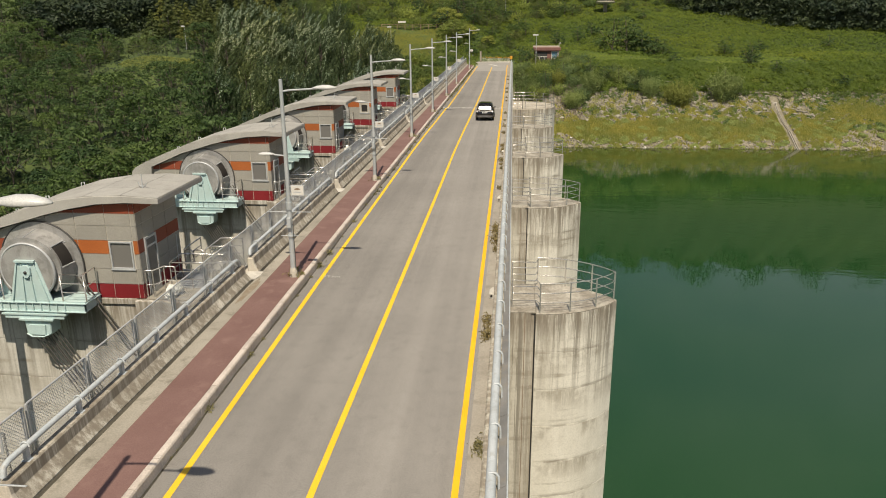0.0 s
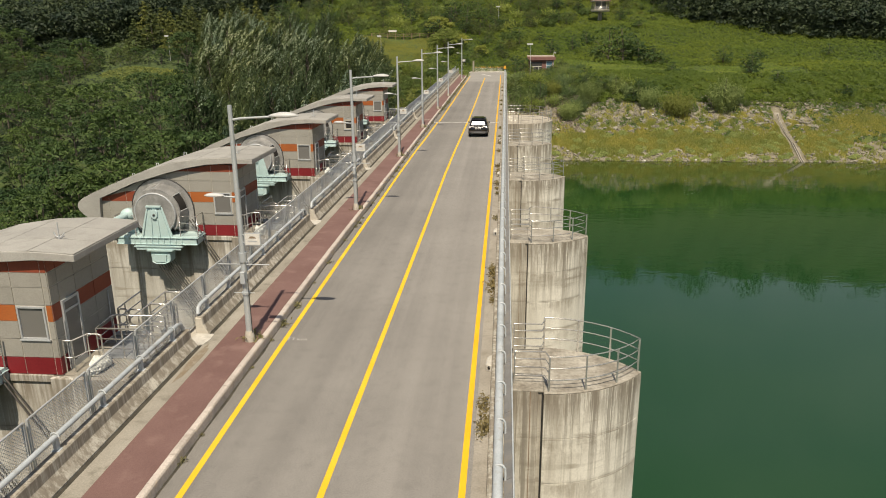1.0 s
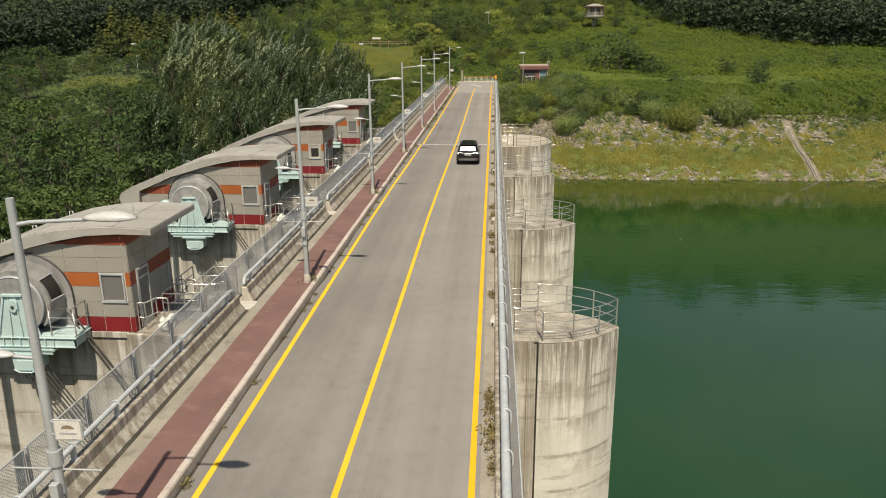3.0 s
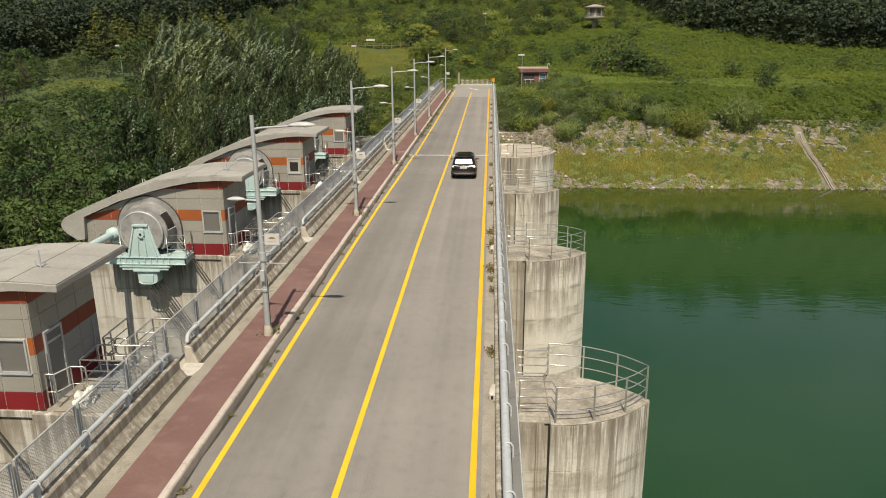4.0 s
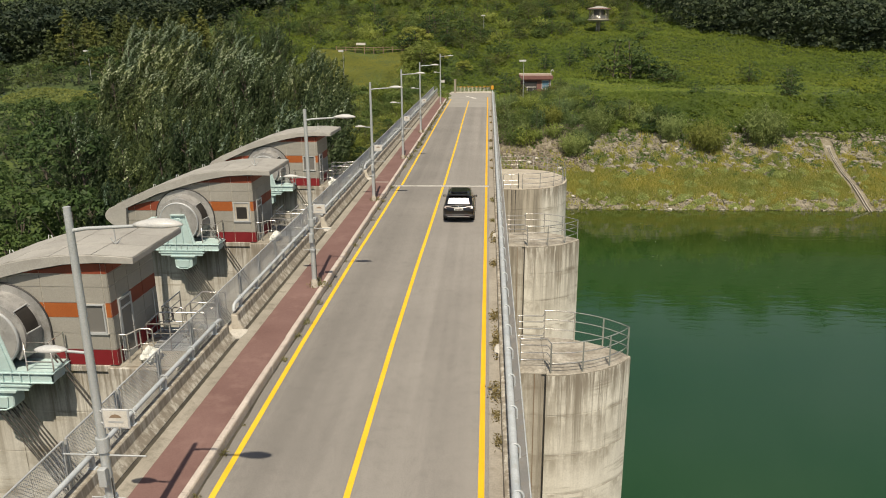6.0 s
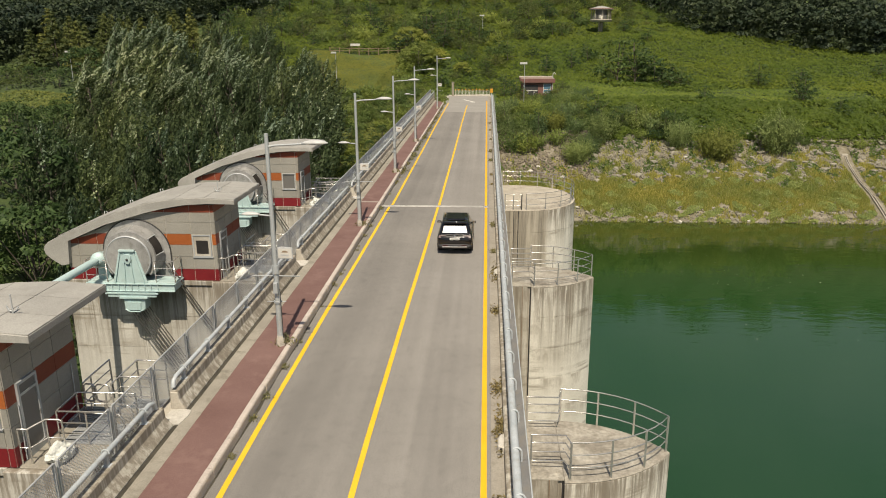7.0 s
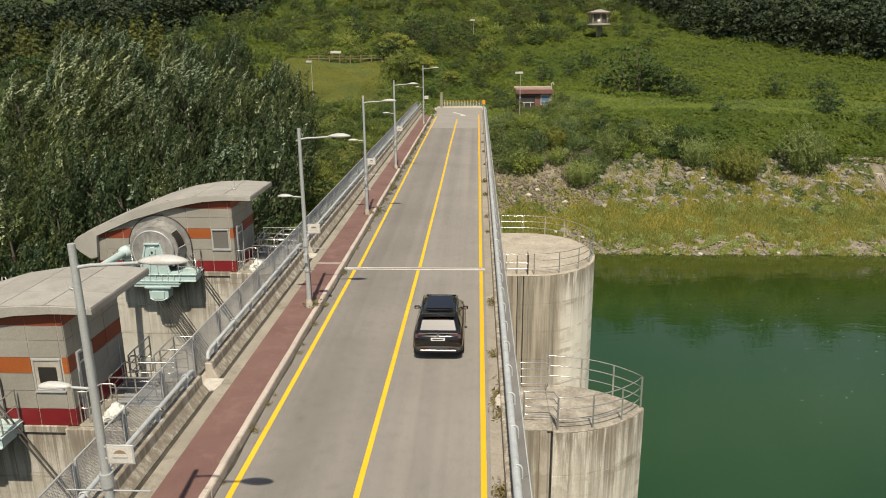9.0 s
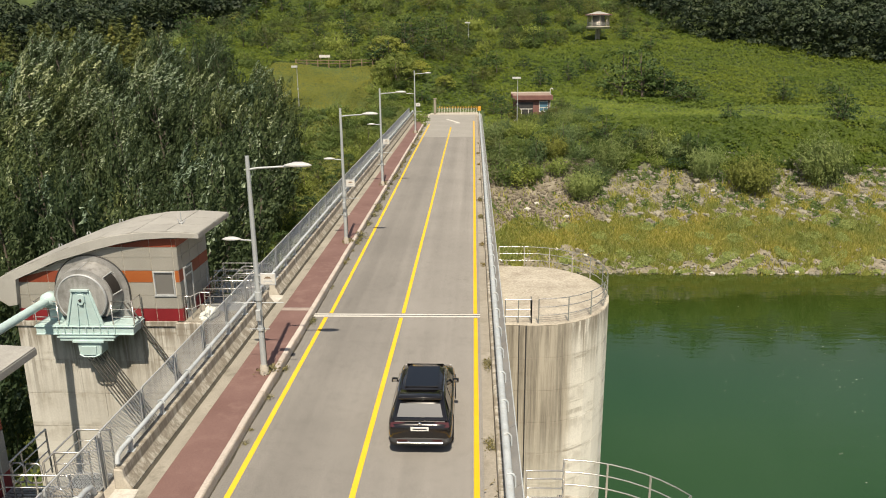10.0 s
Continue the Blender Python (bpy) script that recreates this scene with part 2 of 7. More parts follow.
M_STEEL = surface("galvanised_steel", (0.46, 0.48, 0.49), (0.61, 0.63, 0.64), 0.5, 1.2, 60, 0.05, metal=0.3)
M_PIPE = surface("pale_painted_pipe", (0.42, 0.465, 0.49), (0.56, 0.60, 0.62), 0.5, 1.6, 50, 0.05, stain=(0.33, 0.33, 0.31))
M_PLATE_GREY = surface("dull_guard_plate", (0.2, 0.2, 0.2), (0.3, 0.298, 0.295), 0.6, 0.8, 40, 0.05, metal=0.1, stain=(0.26, 0.235, 0.2))
M_RAIL = surface("stainless_rail", (0.6, 0.59, 0.555), (0.74, 0.72, 0.675), 0.26, 1.5, 60, 0.03, metal=0.72)
M_WIRE = surface("fence_wire", (0.56, 0.58, 0.585), (0.69, 0.71, 0.71), 0.5, 1.5, 60, 0.0, metal=0.15)
M_POLE = surface("lamp_pole_steel", (0.42, 0.45, 0.46), (0.54, 0.57, 0.58), 0.5, 0.6, 40, 0.03, metal=0.25)
M_LAMP = surface("lamp_head_shell", (0.5, 0.51, 0.51), (0.62, 0.62, 0.6), 0.4, 2, 40, 0.0)
M_DARK = surface("dark_metal", (0.03, 0.03, 0.032), (0.06, 0.058, 0.055), 0.55, 2, 30, 0.05)
# Near-black colour stands for the shade inside holes and openings.
M_HOLE = surface("painted_hole_shade", (0.012, 0.011, 0.01), (0.03, 0.026, 0.022), 0.8, 2, 30, 0.05)
M_CABLE = surface("wire_rope", (0.06, 0.055, 0.05), (0.12, 0.11, 0.1), 0.6, 2, 60, 0.1)
M_BLUE = surface("pale_blue_steel_paint", (0.46, 0.62, 0.62), (0.56, 0.71, 0.70), 0.5, 0.9, 40, 0.05, stain=(0.40, 0.5, 0.48))
M_DRUM = surface("grey_drum_cover", (0.24, 0.24, 0.235), (0.46, 0.455, 0.44), 0.55, 1.1, 30, 0.08, metal=0.12, stain=(0.2, 0.19, 0.175), streak=0.25)
M_TILE = surface("beige_wall_tile", (0.315, 0.301, 0.264), (0.377, 0.36, 0.318), 0.65, 0.7, 30, 0.05, vary=0.08)
M_ORANGE = surface("orange_wall_tile", (0.40, 0.105, 0.022), (0.47, 0.14, 0.035), 0.6, 0.8, 30, 0.05, vary=0.15)
M_BRICKSHADE = surface("brick_red_and_shaded_tile", (0.25, 0.05, 0.022), (0.31, 0.07, 0.032), 0.6, 0.8, 30, 0.05, vary=0.15)
M_REDTILE = surface("red_wall_tile", (0.21, 0.012, 0.018), (0.27, 0.02, 0.026), 0.55, 0.8, 30, 0.05, vary=0.15)
M_GROUT = surface("tile_joint", (0.5, 0.47, 0.4), (0.58, 0.54, 0.47), 0.8, 1, 30, 0.05)
M_ROOF = surface("pale_roof_sheet", (0.36, 0.35, 0.322), (0.46, 0.447, 0.412), 0.75, 0.6, 25, 0.1, stain=(0.29, 0.28, 0.255), vary=0.1)
M_GLASS = node_mat("dark_window_glass")[0]
_g = M_GLASS.node_tree.nodes["Principled BSDF"]
_g.inputs["Base Color"].default_value = (0.165, 0.16, 0.15, 1)
_g.inputs["Roughness"].default_value = 0.18
M_TARP = surface("white_tarpaulin", (0.62, 0.64, 0.6), (0.78, 0.79, 0.74), 0.6, 3, 20, 0.2)
M_ROCK = surface("bank_rock", (0.215, 0.2, 0.153), (0.415, 0.387, 0.305), 0.9, 1.4, 6, 0.5, stain=(0.16, 0.143, 0.108), vary=0.25)
M_SCREE = surface("brown_scree", (0.17, 0.142, 0.105), (0.33, 0.285, 0.225), 0.9, 1.2, 6, 0.5, stain=(0.12, 0.1, 0.075), vary=0.2)
M_BARK = surface("bark", (0.09, 0.075, 0.06), (0.17, 0.145, 0.115), 0.9, 3, 30, 0.4)
M_BRICKRED = surface("red_brown_wall", (0.17, 0.08, 0.07), (0.24, 0.12, 0.10), 0.8, 1, 20, 0.1)
M_DECK = surface("dull_roof_deck", (0.28, 0.2, 0.16), (0.36, 0.27, 0.22), 0.85, 0.8, 20, 0.1, stain=(0.24, 0.18, 0.15))
M_GATEY = surface("orange_yellow_gate_paint", (0.7, 0.33, 0.03), (0.8, 0.42, 0.05), 0.6, 2, 30, 0.05)
M_WOOD = surface("weathered_wood", (0.2, 0.14, 0.09), (0.3, 0.22, 0.15), 0.85, 2, 30, 0.2)

L_POPLAR = leaf_mat("poplar_leaves", [(0.043, 0.07, 0.034), (0.075, 0.107, 0.05), (0.12, 0.156, 0.075)], 0.33)
L_PALE = leaf_mat("pale_poplar_leaves", [(0.21, 0.27, 0.19), (0.33, 0.4, 0.29), (0.45, 0.51, 0.41)], 0.3)
L_BROAD = leaf_mat("broadleaf_leaves", [(0.036, 0.067, 0.024), (0.061, 0.104, 0.037), (0.098, 0.153, 0.053)], 0.3)
L_CONIF = leaf_mat("young_conifer_needles", [(0.085, 0.108, 0.038), (0.122, 0.145, 0.05), (0.165, 0.185, 0.07)], 0.4)
L_SHRUB = leaf_mat("shrub_leaves", [(0.13, 0.18, 0.054), (0.195, 0.255, 0.078), (0.275, 0.335, 0.113)], 0.42)
L_OLIVE = leaf_mat("olive_green_leaves", [(0.08, 0.108, 0.038), (0.122, 0.152, 0.052), (0.175, 0.208, 0.074)], 0.4)
L_ROUND = leaf_mat("round_tree_leaves", [(0.17, 0.205, 0.05), (0.24, 0.275, 0.072), (0.31, 0.34, 0.105)], 0.4)
L_LAWN = leaf_mat("mown_grass", [(0.112, 0.126, 0.025), (0.128, 0.14, 0.028), (0.142, 0.153, 0.032)], 0.25, patch=0.12)
L_BANKVINE = leaf_mat("bank_vine_leaves", [(0.095, 0.132, 0.014), (0.14, 0.182, 0.02), (0.19, 0.23, 0.031)], 0.35, patch=0.1, low=(0.8, 0.86, 0.8), high=(1.12, 1.08, 0.95))
L_TERRACE = leaf_mat("terrace_grass_blades", [(0.145, 0.195, 0.028), (0.188, 0.235, 0.038), (0.235, 0.275, 0.054)], 0.35, patch=0.12)
L_GREY = leaf_mat("grey_green_leaves", [(0.15, 0.207, 0.09), (0.215, 0.283, 0.126), (0.3, 0.362, 0.18)], 0.5)
L_YELLOW = leaf_mat("yellow_green_leaves", [(0.19, 0.205, 0.045), (0.265, 0.275, 0.065), (0.34, 0.34, 0.10)], 0.4)
L_DARK = leaf_mat("dark_pine_and_shade_leaves", [(0.025, 0.04, 0.026), (0.04, 0.058, 0.035), (0.062, 0.082, 0.047)], 0.2, patch=0.17, low=(0.55, 0.66, 0.72), high=(1.35, 1.28, 0.98))
L_VINE = leaf_mat("vine_leaves", [(0.055, 0.084, 0.011), (0.088, 0.124, 0.014), (0.13, 0.166, 0.02)], 0.3, patch=0.045, low=(0.74, 0.84, 0.8), high=(1.18, 1.1, 0.9))
L_GRASS = leaf_mat("bank_grass_blades", [(0.178, 0.197, 0.05), (0.265, 0.272, 0.076), (0.39, 0.362, 0.155)], 0.3, patch=0.22, low=(0.72, 0.86, 0.85), high=(1.2, 1.12, 0.95))
L_DRY = leaf_mat("withered_weed", [(0.10, 0.088, 0.05), (0.155, 0.135, 0.08), (0.22, 0.19, 0.12)], 0.2)
L_WEED = leaf_mat("dry_weed", [(0.18, 0.165, 0.075), (0.26, 0.225, 0.115), (0.36, 0.30, 0.17)], 0.25)


# ---- mesh building ----
class Geo:
    """Collects vertices and faces, and makes one mesh object of them."""

    def __init__(self):
        self.v, self.f, self.s = [], [], []

    def add(self, verts, faces, smooth=False):
        k = len(self.v)
        self.v += [tuple(p) for p in verts]
        self.f += [tuple(i + k for i in f) for f in faces]
        self.s += [smooth] * len(faces)
        return self

    def box(self, x0, y0, z0, x1, y1, z1, m=None):
        pts = [Vector(p) for p in ((x0, y0, z0), (x1, y0, z0), (x1, y1, z0), (x0, y1, z0), (x0, y0, z1), (x1, y0, z1), (x1, y1, z1), (x0, y1, z1))]
        if m:
            pts = [m @ p for p in pts]
        return self.add(pts, [(0, 3, 2, 1), (4, 5, 6, 7), (0, 1, 5, 4), (1, 2, 6, 5), (2, 3, 7, 6), (3, 0, 4, 7)])

    def extrude_y(self, poly, y0, y1):
        """A polygon in x and z, counter-clockwise seen from -y, drawn out along y."""
        n = len(poly)
        v = [(x, y0, z) for x, z in poly] + [(x, y1, z) for x, z in poly]
        f = [tuple(range(n)), tuple(range(2 * n - 1, n - 1, -1))]
        f += [((i + 1) % n, i, n + i, n + (i + 1) % n) for i in range(n)]
        return self.add(v, f)

    def extrude_z(self, poly, z0, z1):
        """A polygon in x and y, counter-clockwise seen from above, drawn out along z."""
        n = len(poly)
        v = [(x, y, z0) for x, y in poly] + [(x, y, z1) for x, y in poly]
        f = [tuple(range(n - 1, -1, -1)), tuple(range(n, 2 * n))]
        f += [(i, (i + 1) % n, n + (i + 1) % n, n + i) for i in range(n)]
        return self.add(v, f)

    def tube(self, pts, r, n=8, r1=None, caps=True):
        pts = [Vector(p) for p in pts]
        r1 = r if r1 is None else r1
        rings, up = [], None
        for i, p in enumerate(pts):
            d = (pts[min(i + 1, len(pts) - 1)] - pts[max(i - 1, 0)]).normalized()
            if up is None or abs(up.dot(d)) > 0.95:
                up = Vector((0, 0, 1)) if abs(d.z) < 0.9 else Vector((1, 0, 0))
            a = d.cross(up).normalized()
            b = a.cross(d).normalized()
            up = b
            rr = r + (r1 - r) * i / max(1, len(pts) - 1)
            rings.append([p + rr * (math.cos(2 * math.pi * k / n) * a + math.sin(2 * math.pi * k / n) * b) for k in range(n)])
        v = [q for ring in rings for q in ring]
        f = []
        for i in range(len(pts) - 1):
            for k in range(n):
                f.append((i * n + k, i * n + (k + 1) % n, (i + 1) * n + (k + 1) % n, (i + 1) * n + k))
        self.add(v, [tuple(reversed(q)) for q in f], True)
        if caps:
            m = len(pts) - 1
            self.add(rings[0], [tuple(range(n))])
            self.add(rings[m], [tuple(range(n - 1, -1, -1))])
        return self

    def lathe_y(self, cx, cz, prof, n=32, a0=0.0, a1=2 * math.pi):
        """A profile of (y, radius) turned round an axis along y."""
        full = abs(a1 - a0 - 2 * math.pi) < 1e-6
        cols = n if full else n + 1
        v = []
        for y, r in prof:
            for k in range(cols):
                a = a0 + (a1 - a0) * k / n
                v.append((cx + r * math.cos(a), y, cz + r * math.sin(a)))
        f = []
        for i in range(len(prof) - 1):
            for k in range(n):
                k2 = (k + 1) % cols
                f.append((i * cols + k, i * cols + k2, (i + 1) * cols + k2, (i + 1) * cols + k))
        return self.add(v, [tuple(reversed(q)) for q in f], True)

    def mesh(self, name, mat, bevel=0.0, off=(0, 0, 0)):
        me = bpy.data.meshes.new(name)
        ox, oy, oz = off
        me.from_pydata([(x - ox, y - oy, z - oz) for x, y, z in self.v], [], self.f)
        me.polygons.foreach_set("use_smooth", self.s)
        me.materials.append(mat)
        if bevel:
            bm = bmesh.new()
            bm.from_mesh(me)
            bmesh.ops.remove_doubles(bm, verts=bm.verts, dist=1e-5)
            edges = [e for e in bm.edges if len(e.link_faces) == 2 and e.calc_face_angle(0) > 0.6]
            bmesh.ops.bevel(bm, geom=edges, offset=bevel, segments=1, affect="EDGES", clamp_overlap=True)
            bm.to_mesh(me)
            bm.free()
        me.update()
        return me


def part(name, geo, mat, parent=None, label="", bevel=0.0, off=(0, 0, 0)):
    """One mesh object under a thing or a part. off: the thing's origin, where the geometry is in the place's own metres."""
    ob = new(name, geo.mesh(name, mat, bevel, off))
    if parent:
        ob.parent = parent
    if label:
        ob["label"] = label
    return ob


def thing(name, at, label, category, group="", kind=""):
    ob = new(name)
    ob.empty_display_size = 0.2
    ob.matrix_world = Matrix.Translation(at)
    return tagged(ob, label, category, group, kind)


def structure(name, geo, mat, label, category, bevel=0.0):
    return tagged(part(name, geo, mat, bevel=bevel), label, category, kind="structure")


def leaf_mesh(name, V, mat, second=None, pick=None):
    """A mesh of separate three-cornered leaves from an array of n x 3 x 3; pick marks those of the second material."""
    n = len(V)
    me = bpy.data.meshes.new(name)
    me.vertices.add(n * 3)
    me.vertices.foreach_set("co", np.ascontiguousarray(V, dtype=np.float32).ravel())
    me.loops.add(n * 3)
    me.loops.foreach_set("vertex_index", np.arange(n * 3, dtype=np.int32))
    me.polygons.add(n)
    me.polygons.foreach_set("loop_start", np.arange(0, n * 3, 3, dtype=np.int32))
    me.materials.append(mat)
    if second:
        me.materials.append(second)
        me.polygons.foreach_set("material_index", pick.astype(np.int32))
    me.update(calc_edges=True)
    return me


def leaves_at(rng, P, N, size, stretch=1.6, jitter=0.8):
    """Leaf-shaped faces at the points P, facing roughly along N."""
    n = len(P)
    N = N + rng.normal(0, jitter, (n, 3))
    N /= np.linalg.norm(N, axis=1, keepdims=True) + 1e-9
    R = rng.normal(0, 1, (n, 3))
    A = np.cross(N, R)
    A /= np.linalg.norm(A, axis=1, keepdims=True) + 1e-9
    B = np.cross(N, A)
    s = (size * rng.uniform(0.6, 1.3, n))[:, None]
    return np.stack([P - A * s * stretch * 0.5, P + B * s * 0.75, P + A * s * stretch * 0.5], axis=1)


def leaves_along(rng, P, N, T, size, stretch=3.0, jitter=0.35, flat=False):
    """Slim leaves or blades at the points P, lengthwise along T and facing roughly along N."""
    n = len(P)
    if flat:       # leaf faces turned to N, their length as near T as that allows
        N = N + rng.normal(0, jitter, (n, 3))
        N = N / (np.linalg.norm(N, axis=1, keepdims=True) + 1e-9)
        T = T - N * (T * N).sum(1, keepdims=True)
    A = T / (np.linalg.norm(T, axis=1, keepdims=True) + 1e-9) + rng.normal(0, jitter, (n, 3))
    A /= np.linalg.norm(A, axis=1, keepdims=True) + 1e-9
    B = np.cross(N + rng.normal(0, jitter, (n, 3)), A)
    B /= np.linalg.norm(B, axis=1, keepdims=True) + 1e-9
    s = (size * rng.uniform(0.6, 1.3, n))[:, None]
    return np.stack([P - A * s * stretch * 0.5 + B * s * 0.4, P - A * s * stretch * 0.3 - B * s * 0.5, P + A * s * stretch * 0.5], axis=1)


def clumps(rng, centres, radii, per, flat=0.8):
    """Points and outward directions on the shells of a row of lobes."""
    P, N = [], []
    for c, r in zip(centres, radii):
        k = max(6, int(per * r * r))
        d = rng.normal(0, 1, (k, 3))
        d[:, 2] = np.abs(d[:, 2]) * 0.9 + d[:, 2] * 0.35
        d /= np.linalg.norm(d, axis=1, keepdims=True)
        rr = r * rng.uniform(0.68, 1.06, (k, 1))
        P.append(np.array(c) + d * rr * np.array((1, 1, flat)))
        N.append(d + np.array((0, 0, 0.35)))
    return np.concatenate(P), np.concatenate(N)


# ---- the ground: one sheet, with the lake bed, the bank, the terrace and the hills ----
WATER_Z = -11.6
RIGHT_Y = ([-900, 100, 116, 124, 128.5, 141, 147, 152, 158, 186, 233, 264, 330, 460, 1200], [-24, -24, -17, -13, -11.5, -5.4, -1.5, 0.6, 1.2, 2.0, 11.5, 20.5, 74, 108, 150])
LEFT_Y = ([-900, 60, 86, 105, 125, 145, 162, 195, 240, 300, 460, 1200], [-25, -24, -15, -8.5, -5.5, -3.0, 2.0, 8.2, 16, 44, 108, 150])


def height(x, y):
    x, y = np.asarray(x, float), np.asarray(y, float)
    bow = 0.0006 * np.clip(x - 60, 0, 400) ** 2
    right = np.interp(y + bow, *RIGHT_Y)
    left = np.interp(y + 0.05 * np.clip(-x - 60, 0, 300), *LEFT_Y)
    f = np.clip((x + 8) / 14.0, 0, 1)
    f = f * f * (3 - 2 * f)
    z = left * (1 - f) + right * f
    wob = 0.5 * np.sin(x * 0.13 + y * 0.07) + 0.4 * np.sin(y * 0.19 - x * 0.05) + 0.25 * np.sin(x * 0.41 + 1.3) * np.sin(y * 0.37)
    wob *= np.clip((np.abs(x) - 6) / 14, 0, 1) * np.clip((np.abs(z - WATER_Z) - 0.8) / 3, 0.06, 1)
    z = z + wob + np.clip((z - 35) / 30, 0, 1) * (3.0 * np.sin(0.23 * x) + 2.0 * np.sin(0.61 * x + 1) + 1.5 * np.sin(1.3 * x))
    # the ground stays under the road and in front of the gate
    near = np.clip((np.hypot(np.clip(np.abs(x) - 5.5, 0, None), np.clip(y - 178, 0, None))) / 10, 0, 1)
    z = np.where((y < 190) & (z > -0.6), (-0.6) * (1 - near) + z * near, z)
    return z


def axis(lo, hi, fine_lo, fine_hi, step, far):
    a = list(np.arange(fine_lo, fine_hi, step))
    out = lambda s, e: list(s + (e - s) * np.linspace(0, 1, far + 1)[1:] ** 2)
    return np.array(out(fine_lo, lo)[::-1] + a + out(fine_hi, hi))


gx = axis(-1800, 1800, -110, 190, 2.0, 16)
gy = axis(-1500, 1500, 60, 300, 2.0, 18)
GX, GY = np.meshgrid(gx, gy)
GZ = height(GX, GY)
nx, ny = len(gx), len(gy)
ground_me = bpy.data.meshes.new("ground")
idx = np.arange(nx * ny).reshape(ny, nx)
gf = np.stack([idx[:-1, :-1], idx[:-1, 1:], idx[1:, 1:], idx[1:, :-1]], -1).reshape(-1, 4)
ground_me.from_pydata(np.stack([GX, GY, GZ], -1).reshape(-1, 3).tolist(), [], gf.tolist())
ground_me.polygons.foreach_set("use_smooth", [True] * len(gf))
M_GROUND, nt, bsdf = node_mat("hillside_ground")
pos = nt.nodes.new("ShaderNodeNewGeometry").outputs["Position"]
sep = nt.nodes.new("ShaderNodeSeparateXYZ")
nt.links.new(pos, sep.inputs[0])
veg = ramp(nt, noise_tex(nt, pos, 0.25, 6), [(0.3, (0.035, 0.055, 0.016)), (0.5, (0.055, 0.085, 0.02)), (0.72, (0.085, 0.12, 0.026))])
earth = ramp(nt, noise_tex(nt, pos, 0.9, 6, 0.65), [(0.3, (0.11, 0.1, 0.06)), (0.5, (0.185, 0.165, 0.115)), (0.72, (0.31, 0.275, 0.22))])
bank = nt.nodes.new("ShaderNodeMapRange")
bank.inputs[1].default_value, bank.inputs[2].default_value = -4.2, -2.2
bank.inputs[3].default_value, bank.inputs[4].default_value = 1.0, 0.0
nt.links.new(sep.outputs["Z"], bank.inputs[0])
side = nt.nodes.new("ShaderNodeMapRange")
side.inputs[1].default_value, side.inputs[2].default_value = -6.0, 0.0
nt.links.new(sep.outputs["X"], side.inputs[0])
both = nt.nodes.new("ShaderNodeMath")
both.operation = "MULTIPLY"
nt.links.new(bank.outputs[0], both.inputs[0])
nt.links.new(side.outputs[0], both.inputs[1])
wood = nt.nodes.new("ShaderNodeMapRange")
wood.inputs[1].default_value, wood.inputs[2].default_value = 20.0, 30.0
nt.links.new(sep.outputs["Z"], wood.inputs[0])
floor_col = ramp(nt, noise_tex(nt, pos, 0.3, 6), [(0.3, (0.02, 0.029, 0.014)), (0.7, (0.048, 0.062, 0.026))])
nt.links.new(mix(nt, mix(nt, veg, earth, both.outputs[0]), floor_col, wood.outputs[0]), bsdf.inputs["Base Color"])
bsdf.inputs["Roughness"].default_value = 0.95
bp = nt.nodes.new("ShaderNodeBump")
bp.inputs["Strength"].default_value, bp.inputs["Distance"].default_value = 0.8, 0.25
nt.links.new(noise_tex(nt, pos, 1.3, 6, 0.7), bp.inputs["Height"])
nt.links.new(bp.outputs[0], bsdf.inputs["Normal"])
ground_me.materials.append(M_GROUND)
tagged(new("ground", ground_me), "grassy hillside with a stony bank sloping to the lake", "ground", kind="structure")

# ---- the lake ----
M_WATER, nt, bsdf = node_mat("lake_water")
pos = nt.nodes.new("ShaderNodeNewGeometry").outputs["Position"]
deep = ramp(nt, noise_tex(nt, scaled(nt, pos, (0.012, 0.03, 1)), 1.0, 3), [(0.3, (0.009, 0.045, 0.0135)), (0.7, (0.017, 0.057, 0.012))])
sep = nt.nodes.new("ShaderNodeSeparateXYZ")
nt.links.new(pos, sep.inputs[0])
bank_reflection = span(nt, mix_add(nt, sep.outputs["Y"], noise_tex(nt, scaled(nt, pos, (0.03, 0.09, 1)), 1.0, 3), 14.0), 105.0, 136.0, 0.0, 0.85)      # olive near the bank paints in the grass it reflects
nt.links.new(mix(nt, deep, (0.036, 0.046, 0.006), bank_reflection), bsdf.inputs["Base Color"])
bsdf.inputs["Roughness"].default_value = 0.02
bsdf.inputs["IOR"].default_value = 1.62
wave = noise_tex(nt, scaled(nt, pos, (0.4, 1.05, 1)), 1.0, 3, 0.5)
gust = ramp(nt, noise_tex(nt, scaled(nt, pos, (0.012, 0.035, 1)), 1.0, 3), [(0.38, grey(0.14)), (0.6, grey(1.0))])
bp = nt.nodes.new("ShaderNodeBump")
bp.inputs["Distance"].default_value = 0.04
nt.links.new(mix(nt, (0, 0, 0), gust, 0.36), bp.inputs["Strength"])
nt.links.new(wave, bp.inputs["Height"])
nt.links.new(bp.outputs[0], bsdf.inputs["Normal"])
wg = Geo().add([(2, -1400, WATER_Z), (1700, -1400, WATER_Z), (1700, 135, WATER_Z), (2, 135, WATER_Z)], [(0, 1, 2, 3)])
structure("water", wg, M_WATER, "calm deep green reservoir water", "water")

# ---- dam body, road, walkway and parapets ----
Y0, Y1 = -45.0, 176.0
END = 86.0     # where the spillway's piers end and the solid abutment begins
BAY = 15.31
HOUSES = [84.05 - BAY * k for k in range(-0, 7)]
NOSES = [24.75 + 15.37 * k for k in range(-3, 4)]

